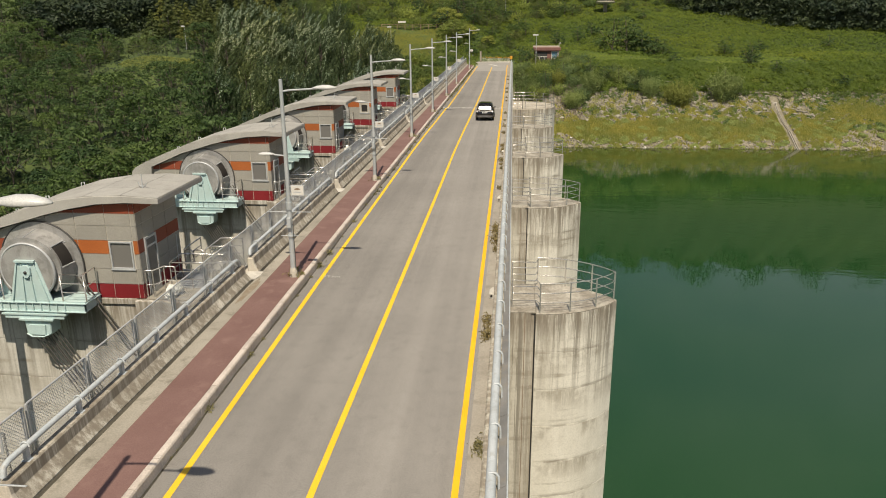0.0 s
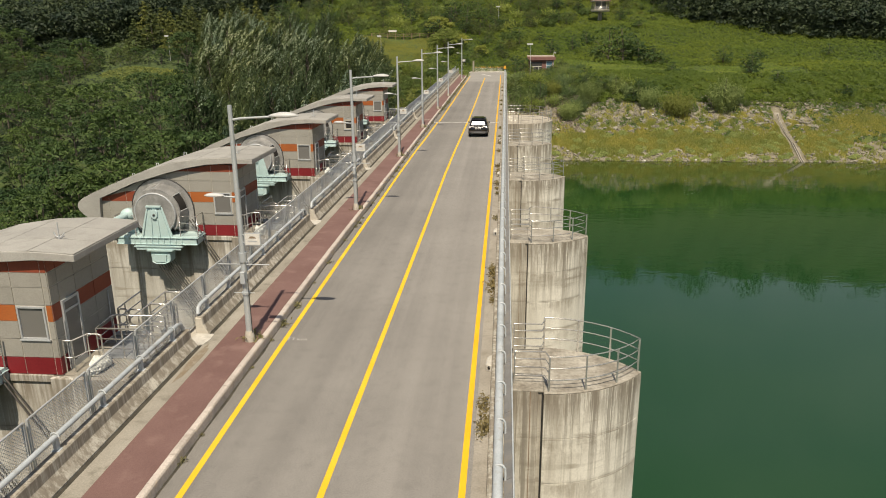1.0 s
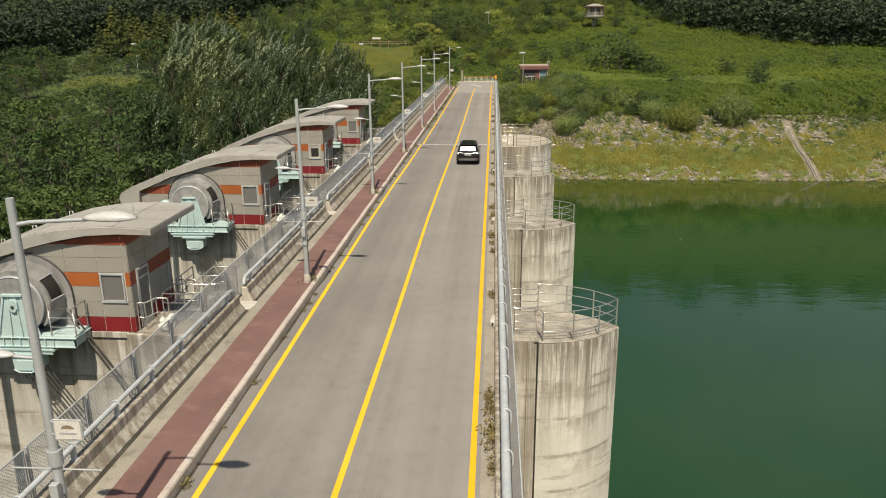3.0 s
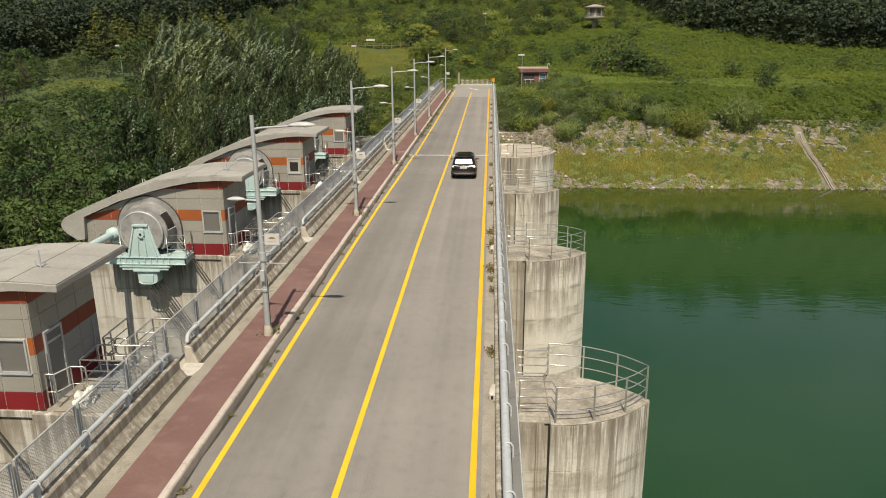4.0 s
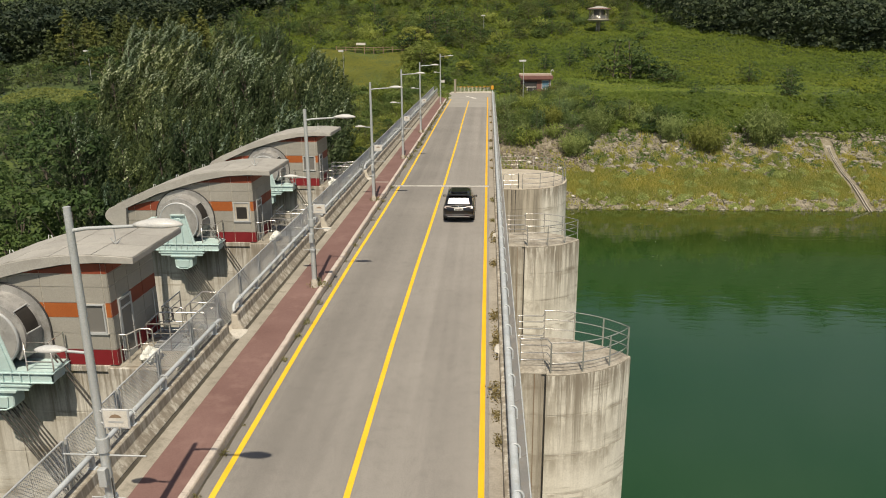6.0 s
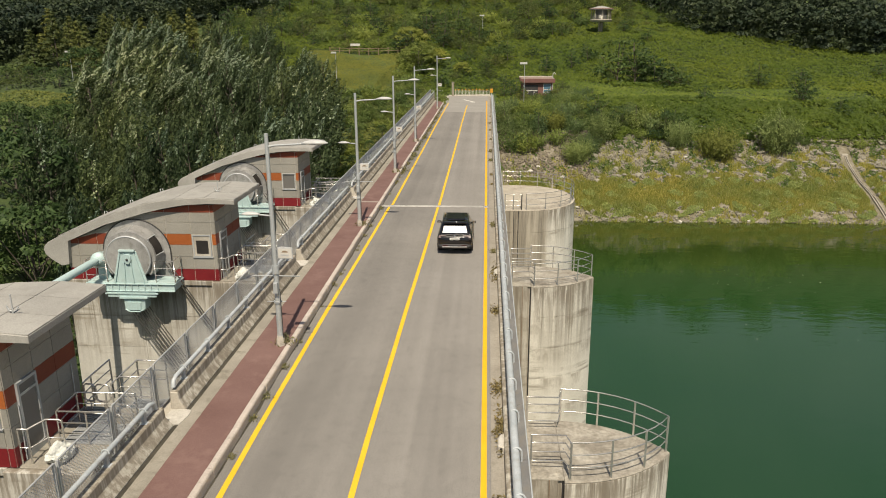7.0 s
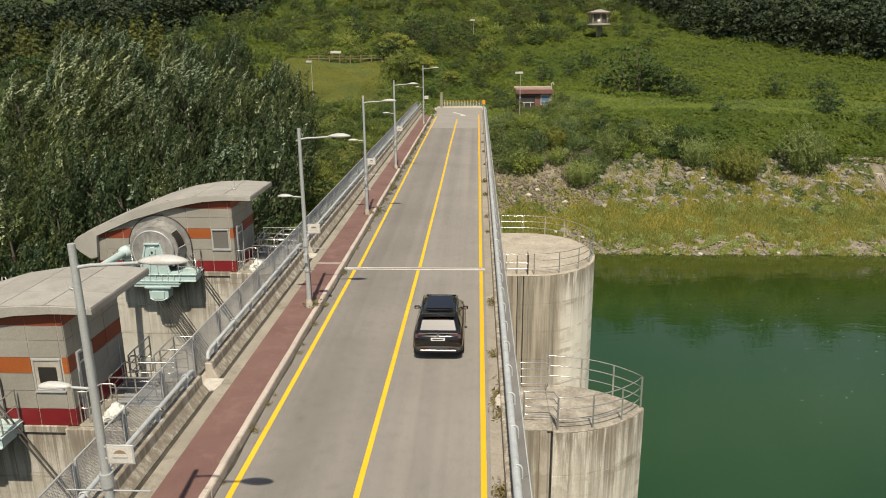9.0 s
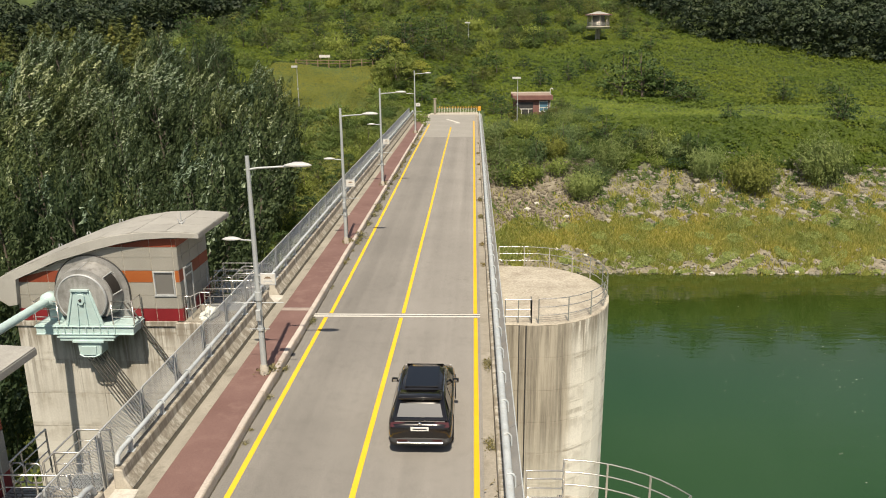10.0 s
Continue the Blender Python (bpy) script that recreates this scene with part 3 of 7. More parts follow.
g = Geo().box(-6.9, Y0, -1.3, 4.42, END + 0.5, -0.03)
g.box(-6.9, END + 0.5, -26, 4.42, Y1 + 1.5, -0.03)
structure("dam_deck", g, M_CONC, "weathered concrete deck of the dam crest", "dam", 0.0)
structure("road", Geo().box(-3.82, Y0, -0.03, 3.45, Y1, 0.0), M_ASPHALT, "grey worn asphalt road along the dam crest", "road")
structure("road_edge", Geo().box(3.45, Y0, -0.03, 3.80, Y1, 0.02), M_EDGE, "dusty concrete gutter strip beside the road", "gutter")
# the walkway swings in a little at its near end
sway = lambda y: float(np.interp(y, [8, 24, 38], [0.13, 0.06, 0.0]))
YS = [Y0, 8, 16, 24, 31, 38, Y1 - 4]
structure("walkway", Geo().extrude_z([(-4.01 + sway(y), y) for y in YS] + [(-5.23 + sway(y), y) for y in YS[::-1]], -0.03, 0.29), M_RED, "faded dark red coated walkway", "walkway")
structure("drain_channel", Geo().box(-5.79, Y0, -0.03, -5.66, Y1 - 4, 0.262), M_DARKSTRIP, "dark strip in the channel along the parapet", "drain")
seam = random.Random(4)
seam_y = [Y0 + 1.1 * i for i in range(int((160 - Y0) / 1.1))]
structure("dirt_seam", Geo().extrude_z([(-3.765 + sway(y) + seam.uniform(-0.03, 0.05), y) for y in seam_y] + [(-3.825 + sway(y), y) for y in seam_y[::-1]], 0.0, 0.006), M_DARKSTRIP, "dark dirt gathered along the foot of the kerb", "dirt")
structure("gutter", Geo().extrude_z([(-5.23 + sway(y), y) for y in YS] + [(-5.66, y) for y in YS[::-1]], -0.03, 0.278), M_GUTTER, "stained concrete strip along the walkway", "gutter")
# the painted lines wander a little, and step at the expansion joint
LINES = {"left": [(Y0, -3.11), (12, -3.12), (26, -3.27), (40, -3.34), (56, -3.43), (66, -3.41), (73, -3.33), (85.25, -3.25), (85.8, -3.12), (108, -3.13), (132, -3.2), (162, -3.16)],
         "middle": [(Y0, 0.05), (12, 0.05), (26, 0.02), (40, -0.02), (56, -0.1), (66, -0.08), (73, -0.03), (85.25, 0.03), (85.8, 0.07), (108, 0.08), (132, 0.02), (158, 0.05)],
         "right": [(Y0, 3.25), (85.25, 3.25), (85.8, 3.24), (166, 3.22)]}
for side_name, stops in LINES.items():
    for near in (True, False):
        row = [(x, y) for y, x in stops if (y < 85.5) == near]
        g = Geo().extrude_z([(x + 0.08, y) for x, y in row] + [(x - 0.08, y) for x, y in row[::-1]], 0.0, 0.005)
        amber = side_name == "right"
        structure("road_marking", g, M_AMBER if amber else M_YELLOW, "continuous amber edge line painted on asphalt" if amber else "continuous yellow line painted on asphalt", "road marking")
structure("trim_expansion_joint", Geo().box(-3.82, 85.35, 0.0, 3.80, 85.7, 0.012), M_WHITE, "pale strip of an expansion joint across the road", "expansion joint")
structure("trim_walkway_joint", Geo().box(-5.22, 85.32, 0.28, -4.02, 85.66, 0.297), surface("dusty_joint_filler", (0.33, 0.27, 0.235), (0.42, 0.35, 0.31), 0.9, 2, 30, 0.1), "dusty pale joint filler across the walkway", "expansion joint")
structure("trim_joint_seal", Geo().box(-3.8, 85.48, 0.012, 3.8, 85.56, 0.016), M_DARK, "dark rubber seal in the expansion joint", "seal")


# left parapet: one length of wall for each bay, with its pipe rail on brackets
PAR_IN, PAR_OUT, PAR_TOP = -5.81, -6.26, 0.86
ends = [h + 3.3 for h in HOUSES[::-1]]
spans = [(Y0, ends[0] - 1.0)] + [(a, b - 1.0) for a, b in zip(ends, ends[1:])] + [(ends[-1], Y1 - 5)]
pw = tagged(new("parapet"), "stained concrete parapet with a pale pipe rail", "parapet", kind="structure")
for a, b in spans:
    prof = [(PAR_OUT, -0.03), (PAR_IN + 0.03, -0.03), (PAR_IN + 0.02, 0.3), (PAR_IN - 0.16, 0.53), (PAR_IN - 0.18, 0.56), (PAR_IN - 0.2, PAR_TOP - 0.03), (PAR_IN - 0.23, PAR_TOP), (PAR_OUT + 0.03, PAR_TOP), (PAR_OUT, PAR_TOP - 0.03)]
    part("wall_length", Geo().extrude_y(prof, a, b), M_PARAPET, pw)
    part("end_block", Geo().extrude_y([(-6.27, -0.03), (-5.8, -0.03), (-5.83, 0.3), (-5.98, 0.6), (-6.01, 0.84), (-6.25, 0.86)], a - 0.03, a + 0.12), M_CONC, pw, "worn pale concrete end block", 0.03)
    part("mortar_patch", Geo().extrude_z([(-6.23, a - 0.95), (-5.91, a - 0.98), (-5.65, a - 0.9), (-5.57, a - 0.45), (-5.61, a - 0.06), (-5.91, a - 0.04), (-6.23, a - 0.06)], -0.03, 0.296), M_MORTAR, pw, "bright white mortar patch in the gap")
    xr, zr = -6.17, 1.2
    part("pipe_rail", Geo().tube([(xr, a + 0.1, 0.95), (xr, a + 0.16, 1.15), (xr, a + 0.35, zr), (xr, b - 0.5, zr), (xr, b - 0.28, zr - 0.06), (xr, b - 0.16, zr - 0.25), (xr, b - 0.14, 0.9)], 0.068, 10), M_PIPE, pw, "pale painted steel pipe rail")
    n = int((b - a) / 1.9)
    bracket = None
    for i in range(n):
        y = a + 0.9 + i * (b - a - 1.8) / max(1, n - 1)
        if bracket is None:
            bg = Geo().box(-0.045, -0.06, -0.36, 0.045, 0.06, -0.06).box(-0.1, -0.09, -0.38, 0.1, 0.09, -0.33)
            bg.tube([(0.10, -0.0, 0.0), (0.07, 0, 0.085), (0, 0, 0.11), (-0.07, 0, 0.085), (-0.1, 0, 0)], 0.022, 6)
            bracket = bg.mesh("bracket", M_PIPE)
        ob = new("bracket", bracket)
        ob.location = (xr, y, zr)
        ob.parent = pw

# right parapet
pr = tagged(new("parapet"), "low concrete edge with a pale blue-grey pipe guard rail", "parapet", kind="structure")
part("wall_length", Geo().extrude_y([(3.80, -0.03), (4.40, -0.03), (4.40, 0.32), (4.36, 0.36), (3.86, 0.36), (3.82, 0.33)], Y0, Y1 - 6), M_PARAPET, pr)
xr, zr = 4.06, 0.78
part("pipe_rail", Geo().tube([(xr, Y0, zr)] + [(xr, y, zr) for y in np.arange(-30, Y1 - 8, 10.0)] + [(xr, Y1 - 6.5, zr), (xr, Y1 - 6.2, zr - 0.3)], 0.112, 14), M_PIPE, pr, "pale painted steel pipe rail")
y = Y0
while y < Y1 - 8:
    part("guard_plate", Geo().add([(4.20, y + 0.012, 0.50), (4.385, y + 0.012, 0.60), (4.385, y + 2.988, 0.60), (4.20, y + 2.988, 0.50), (4.20, y + 0.012, 0.36), (4.385, y + 0.012, 0.36), (4.385, y + 2.988, 0.36), (4.20, y + 2.988, 0.36)], [(0, 1, 2, 3), (7, 6, 5, 4), (0, 4, 5, 1), (1, 5, 6, 2), (2, 6, 7, 3), (3, 7, 4, 0)]), M_PLATE_GREY, pr, "dull grey steel guard plate")
    y += 3.0
part("outer_rail", Geo().tube([(4.41, Y0, 0.6), (4.41, Y1 - 6.5, 0.6)], 0.022, 6), M_PIPE, pr)
for yc in NOSES:
    lump = Geo().extrude_z([(3.62, yc - 0.3), (3.82, yc - 0.42), (3.86, yc + 0.38), (3.7, yc + 0.3), (3.64, yc + 0.08)], 0.0, 0.26)
    part("drain_block", lump, M_MORTAR, pr, "crumbling pale mortar block with a drain hole", 0.04)
    part("drain_hole", Geo().lathe_y(3.74, 0.15, [(yc - 0.385, 0.0), (yc - 0.385, 0.055), (yc - 0.3, 0.055)], 12), M_HOLE, pr)
bg = Geo().box(-0.05, -0.06, -0.42, 0.05, 0.06, -0.07)
bg.tube([(-0.05, 0, 0.105), (0.04, 0, 0.135), (0.11, 0, 0.11), (0.16, 0, 0.04), (0.17, 0, -0.1), (0.17, 0, -0.4)], 0.03, 6)
bracket = bg.mesh("bracket", M_PIPE)
for i in range(100):
    y = -30 + i * 2.0
    if y < Y1 - 7:
        ob = new("bracket", bracket)
        ob.location = (xr, y, zr)
        ob.parent = pr

# mesh fence outside the left parapet
FX, FZ0, FZ1 = -6.78, 0.05, 1.62
fence = thing("mesh_fence", (FX, 0, 0), "grey chain-link fence on steel posts", "fence")
post = Geo().box(-0.03, -0.03, -0.4, 0.03, 0.03, FZ1).mesh("post", M_STEEL)
y = -16.0
while y < Y1 - 6:
    for dy in (0.0, 0.16):
        ob = new("post", post)
        ob.location = (0, y + dy, 0)
        ob.parent = fence
    y0, y1 = y + 0.16, y + 2.6
    part("top_rail", Geo().tube([(0, y0, FZ1), (0, y1, FZ1)], 0.026, 6), M_STEEL, fence)
    part("bottom_rail", Geo().tube([(0, y0, FZ0 + 0.05), (0, y1, FZ0 + 0.05)], 0.022, 6), M_STEEL, fence)
    w = Geo()
    h, step, t = FZ1 - FZ0 - 0.05, 0.1, 0.0055
    for s in (1, -1):
        k = y0 - h
        while k < y1:
            a, b = k, k + h
            za, zb = 0.0, h
            if a < y0:
                za, a = y0 - a, y0
            if b > y1:
                zb, b = h - (b - y1), y1
            if b - a > 0.05:
                if s < 0:
                    za, zb = h - za, h - zb
                p, q = Vector((0, a, FZ0 + 0.05 + za)), Vector((0, b, FZ0 + 0.05 + zb))
                d = (q - p).normalized()
                n = Vector((0, -d.z, d.y)) * t
                o = Vector((t, 0, 0))
                w.add([p - n, p + n, p + o * 1.6, q - n, q + n, q + o * 1.6], [(0, 1, 4, 3), (1, 2, 5, 4), (2, 0, 3, 5)])
            k += step
    part("wire_mesh", w, M_WIRE, fence)
    y += 2.6


# ---- upstream pier noses with their hand rails ----
def ogive(xa, xb, half, n=10):
    """Outline of a pointed nose from (xa, -half) to the tip (xb, 0) and back to (xa, half)."""
    L = xb - xa
    R = (L * L + half * half) / (2 * half)
    a1 = math.asin(L / R)
    side = [(xa + R * math.sin(a1 * i / n), -half + R * (1 - math.cos(a1 * i / n))) for i in range(n + 1)]
    return side + [(x, -y) for x, y in side[-2::-1]]


def rail_run(parent, pts, zs, post_step, post_h, r=0.019, name="rail"):
    """Bars along a line at the heights zs, with posts."""
    for z in zs:
        part(name, Geo().tube([(x, y, z) for x, y in pts], r, 6), M_RAIL, parent)
    d = [0.0]
    for a, b in zip(pts, pts[1:]):
        d.append(d[-1] + math.dist(a, b))
    n = max(1, round(d[-1] / post_step))
    for i in range(n + 1):
        s = d[-1] * i / n
        k = max(j for j in range(len(pts)) if d[j] <= s + 1e-6)
        k = min(k, len(pts) - 2)
        f = (s - d[k]) / max(1e-6, d[k + 1] - d[k])
        x, y = (pts[k][0] + f * (pts[k + 1][0] - pts[k][0]), pts[k][1] + f * (pts[k + 1][1] - pts[k][1]))
        part("post", Geo().box(x - 0.024, y - 0.024, 0.0, x + 0.024, y + 0.024, post_h), M_RAIL, parent)


def pier_nose():
    """One spillway pier on the lake side; origin at the pier's middle, road height."""
    p = thing("pier", (0, 0, 0), "tall stained concrete spillway pier with a pointed nose", "pier", "spillway piers")
    out = ogive(5.36, 8.42, 1.6, 10)
    lifts = [0.0, -1.53, -3.06, -4.59, -6.12, -7.65, -9.18, -26.0]
    for a, b in zip(lifts, lifts[1:]):
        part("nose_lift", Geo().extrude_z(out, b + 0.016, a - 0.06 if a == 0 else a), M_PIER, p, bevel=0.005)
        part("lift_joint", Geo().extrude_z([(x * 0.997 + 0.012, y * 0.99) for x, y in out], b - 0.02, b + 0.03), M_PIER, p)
    part("cap", Geo().extrude_z(out, -0.06, 0.0), M_PIERTOP, p, "sandy pale concrete top", 0.02)
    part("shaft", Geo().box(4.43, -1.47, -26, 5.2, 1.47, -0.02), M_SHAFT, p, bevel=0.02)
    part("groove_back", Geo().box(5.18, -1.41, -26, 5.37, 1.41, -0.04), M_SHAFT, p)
    for s in (-1, 1):
        part("groove_lining", Geo().box(4.96, s * 1.475 - 0.02, -26, 4.985, s * 1.475 + 0.02, -0.03), M_WOOD, p, "rusty steel groove lining")
        part("groove_lining", Geo().box(5.31, s * 1.42 - 0.02, -26, 5.35, s * 1.42 + 0.02, -0.03), M_DARK, p)
    part("landing", Geo().box(4.43, -1.47, -0.06, 5.355, 1.47, 0.0), M_PIERTOP, p, bevel=0.01)
    rails = part("nose_railing", Geo().box(5.45, -0.02, 0.0, 5.5, 0.02, 0.01), M_RAIL, p, "thin stainless steel hand rails")
    o2 = ogive(5.5, 8.3, 1.5, 8)
    rail_run(rails, o2, (0.37, 0.74, 1.1), 1.15, 1.1)
    for s in (-1, 1):
        rail_run(rails, [(4.5, s * 1.05), (5.4, s * 1.05), (5.5, s * 1.45)], (0.28, 0.55, 0.82, 1.05), 0.9, 1.05)
    return p


first = pier_nose()
first.matrix_world = Matrix.Translation((0, NOSES[0], 0))
for yc in NOSES[1:]:
    copy_thing(first, Matrix.Translation((0, yc, 0)))

# the wide last pier at the abutment
ab = thing("abutment_pier", (4.4, 84.6, 0), "broad rounded concrete abutment pier with a sandy flat top", "pier")
out = [(4.43, 84.55), (5.4, 84.5)] + [(5.9 + 3.6 * math.sin(radians(a)), 88.7 - 4.2 * math.cos(radians(a))) for a in range(0, 181, 12)] + [(4.43, 92.9)]
out = [(x - 4.4, y - 84.6) for x, y in out]
lifts = [0.0, -1.53, -3.06, -4.59, -6.12, -7.65, -9.18, -26.0]
for a, b in zip(lifts, lifts[1:]):
    part("lift", Geo().extrude_z(out, b + 0.01, a - 0.06 if a == 0 else a), M_ABUT, ab, bevel=0.006)
    part("lift_joint", Geo().extrude_z([(x * 0.994, y * 0.992 + 0.03) for x, y in out], b - 0.02, b + 0.05), M_ABUT, ab)
part("cap", Geo().extrude_z([(x, y) for x, y in out], -0.06, 0.0), M_SANDTOP, ab, "sandy pale concrete top", 0.03)
part("groove_lining", Geo().box(0.95, -0.16, -26, 1.0, 0.0, -0.03), M_DARK, ab)
part("groove_lining", Geo().box(0.66, -0.12, -26, 0.70, 0.0, -0.03), M_DARK, ab)
rails = part("railing", Geo().box(0.1, 0.1, 0, 0.14, 0.14, 0.01), M_RAIL, ab, "thin steel hand rails round the top")
arc = [(1.5 + 3.5 * math.sin(radians(a)), 4.1 - 4.05 * math.cos(radians(a))) for a in range(0, 181, 10)]
rail_run(rails, arc + [(0.1, 8.15)], (0.37, 0.74, 1.1), 1.3, 1.1)
rail_run(rails, [(0.1, 0.1), (1.2, 0.1)], (0.3, 0.6, 1.05), 0.6, 1.05)
rail_run(rails, [(1.2, 0.1), (1.2, 0.5)], (0.3, 0.6, 1.05), 0.4, 1.05)

# ---- downstream piers, which carry the hoist houses ----
PIER_TOP = 0.25


def downstream_pier():
    p = thing("downstream_pier", (0, 0, 0), "high streaked concrete pier under a hoist house", "pier", "downstream piers")
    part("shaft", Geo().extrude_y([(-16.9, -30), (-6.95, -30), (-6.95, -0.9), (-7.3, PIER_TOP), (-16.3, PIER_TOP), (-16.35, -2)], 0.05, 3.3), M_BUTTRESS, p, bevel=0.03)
    lifts = [PIER_TOP - 0.24, -1.55, -3.15, -4.75, -6.35, -7.95, -9.55, -30.0]
    for a, b in zip(lifts, lifts[1:]):
        for xa, xb in ((-16.28, -12.9), (-12.885, -9.36)):
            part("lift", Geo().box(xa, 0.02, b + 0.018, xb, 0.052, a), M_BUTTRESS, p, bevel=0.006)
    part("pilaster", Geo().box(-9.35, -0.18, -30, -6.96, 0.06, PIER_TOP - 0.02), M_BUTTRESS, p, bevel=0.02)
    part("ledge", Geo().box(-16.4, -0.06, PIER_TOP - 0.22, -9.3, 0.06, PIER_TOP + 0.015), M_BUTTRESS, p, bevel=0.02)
    return p


first = downstream_pier()
first.matrix_world = Matrix.Translation((0, HOUSES[0], 0))
for y in HOUSES[1:]:
    copy_thing(first, Matrix.Translation((0, y, 0)))


# ---- hoist houses ----
def roof_under(x):
    return float(np.interp(x, [-15.85, -14.0, -12.3, -10.3, -7.9], [2.15, 2.95, 3.45, 3.88, 3.93]))


def hoist_house():
    h = thing("hoist_house", (0, 0, 0), "tiled hoist house with orange and red bands and a curved roof", "building", "hoist houses")
    D = 3.3
    zb = PIER_TOP + 0.02
    prof = [(-16.05, zb), (-9.03, zb), (-9.03, 3.85), (-10.3, 3.82), (-12.3, 3.4), (-14.0, 2.9), (-15.85, 2.1), (-16.05, 2.0)]
    wall = part("wall", Geo().extrude_y(prof, 0.0, D), M_GROUT, h, "beige tiled wall")
    rows = [(zb, 0.83, M_REDTILE), (0.83, 1.42, M_TILE), (1.42, 1.98, M_TILE), (1.98, 2.5, M_ORANGE), (2.5, 3.05, M_TILE), (3.05, 3.5, M_TILE), (3.5, 3.9, M_ORANGE)]
    cols = [-9.02, -9.2, -10.14, -11.3, -12.4, -13.5, -14.6, -15.5, -16.04]
    J = 0.012
    for z0, z1, mt in rows:
        for xb, xa in zip(cols, cols[1:]):
            top_a, top_b = min(z1, roof_under(xa) - 0.03), min(z1, roof_under(xb) - 0.03)
            if max(top_a, top_b) - z0 < 0.1:
                continue
            top_a, top_b = max(top_a, z0 + 0.04), max(top_b, z0 + 0.04)
            if xa < -9.5 and xb > -10.1 and z0 >= 1.4 and z1 <= 2.52:
                continue      # the window stands here
            # Under the eaves and at the far left, orange is painted redder for shade.
            part("tile", Geo().extrude_y([(xa + J, z0 + J), (xb - J, z0 + J), (xb - J, top_b - J), (xa + J, top_a - J)], -0.02, 0.004), M_BRICKSHADE if mt is M_ORANGE and (z0 > 3 or xb < -13) else mt, wall)
    # side wall towards the road
    ys = [0.0, 0.42, 1.28, 2.25, D]
    for z0, z1, mt in rows:
        for ya, yb in zip(ys, ys[1:]):
            if 0.4 < ya < 1.2 and z0 < 2.4:
                continue      # the door stands here
            part("tile", Geo().box(-9.035, ya + J, z0 + J, -9.012, yb - J, min(z1, 3.86) - J), M_BRICKSHADE if mt is M_ORANGE else mt, wall)
    # far wall, seen from behind only
    part("back_band", Geo().box(-16.0, D, 1.98, -9.05, D + 0.02, 2.5), M_ORANGE, wall)
    # window
    win = part("window", Geo().box(-10.1, -0.005, 1.42, -9.24, 0.03, 2.46), M_GLASS, h, "closed dark window in a metal frame")
    fr = Geo()
    for x0, z0, x1, z1 in ((-10.1, 1.42, -10.05, 2.46), (-9.29, 1.42, -9.24, 2.46), (-10.05, 2.41, -9.29, 2.46), (-10.05, 1.42, -9.29, 1.47)):
        fr.box(x0, -0.06, z0, x1, 0.02, z1)
    part("frame", fr, M_STEEL, win)
    part("sill", Geo().box(-10.14, -0.07, 1.38, -9.2, 0.02, 1.42), M_STEEL, win)
    # door
    door = part("door", Geo().box(-9.02, 0.46, zb, -8.98, 1.24, 2.42), M_GLASS, h, "grey glazed metal door")
    fr = Geo()
    for y0, z0, y1, z1 in ((0.42, zb, 0.5, 2.48), (1.2, zb, 1.28, 2.48), (0.5, 2.4, 1.2, 2.48), (0.5, 2.08, 1.2, 2.14), (0.5, zb, 1.2, zb + 0.2)):
        fr.box(-9.03, y0, z0, -8.95, y1, z1)
    part("frame", fr, M_STEEL, door)
    part("handle", Geo().tube([(-8.94, 1.12, 1.25), (-8.9, 1.12, 1.25), (-8.9, 1.12, 1.4)], 0.015, 6), M_RAIL, door)
    # roof: a thick shell that comes down in a nose at its far end
    top = [(-7.95, 4.13), (-8.6, 4.18), (-9.3, 4.21), (-10.0, 4.2), (-10.7, 4.15), (-11.4, 4.06), (-12.1, 3.93), (-12.8, 3.74), (-13.5, 3.5), (-14.2, 3.23), (-14.9, 2.95), (-15.6, 2.66), (-16.3, 2.37), (-16.8, 2.12), (-17.0, 1.92), (-17.06, 1.74), (-17.0, 1.54), (-16.8, 1.32), (-16.3, 0.98)]
    low = [(-15.95, 1.05), (-15.85, 2.15), (-14.0, 2.95), (-13.2, 3.18), (-12.3, 3.45), (-11.3, 3.7), (-10.3, 3.88), (-9.2, 3.95), (-7.95, 3.93)]
    roof = part("roof", Geo().extrude_y(low + top, -0.25, 3.62), M_ROOF, h, "curved pale roof shell", 0.015)
    ym = [-0.23, 1.05, 2.33, 3.6]
    segs = [top[0], top[2], top[4], top[6], top[8], top[10], top[12]]
    for (xa, za), (xb, zb2) in zip(segs, segs[1:]):
        for ya, yb in zip(ym, ym[1:]):
            a = Vector((xb - xa, 0, zb2 - za)).normalized()
            n = Vector((-a.z, 0, a.x))
            n = n if n.z > 0 else -n
            pa, pb = Vector((xa, 0, za)) + a * 0.012, Vector((xb, 0, zb2)) - a * 0.012
            v = [pa + n * 0.012, pb + n * 0.012, pb + n * 0.03, pa + n * 0.03]
            vs = [(q.x, ya + 0.012, q.z) for q in v] + [(q.x, yb - 0.012, q.z) for q in v]
            part("roof_sheet", Geo().add(vs, [(0, 1, 2, 3), (7, 6, 5, 4), (0, 4, 5, 1), (1, 5, 6, 2), (2, 6, 7, 3), (3, 7, 4, 0)]), M_ROOF, roof)
    hook = Geo().tube([(-9.1, 1.0, 4.2), (-9.1, 1.0, 4.75)], 0.02, 6)
    hook.tube([(-9.25, 1.0, 4.45), (-9.2, 1.0, 4.32), (-9.1, 1.0, 4.28), (-9.0, 1.0, 4.32), (-8.92, 1.0, 4.42)], 0.02, 6)
    part("lifting_hook", hook, M_STEEL, roof)
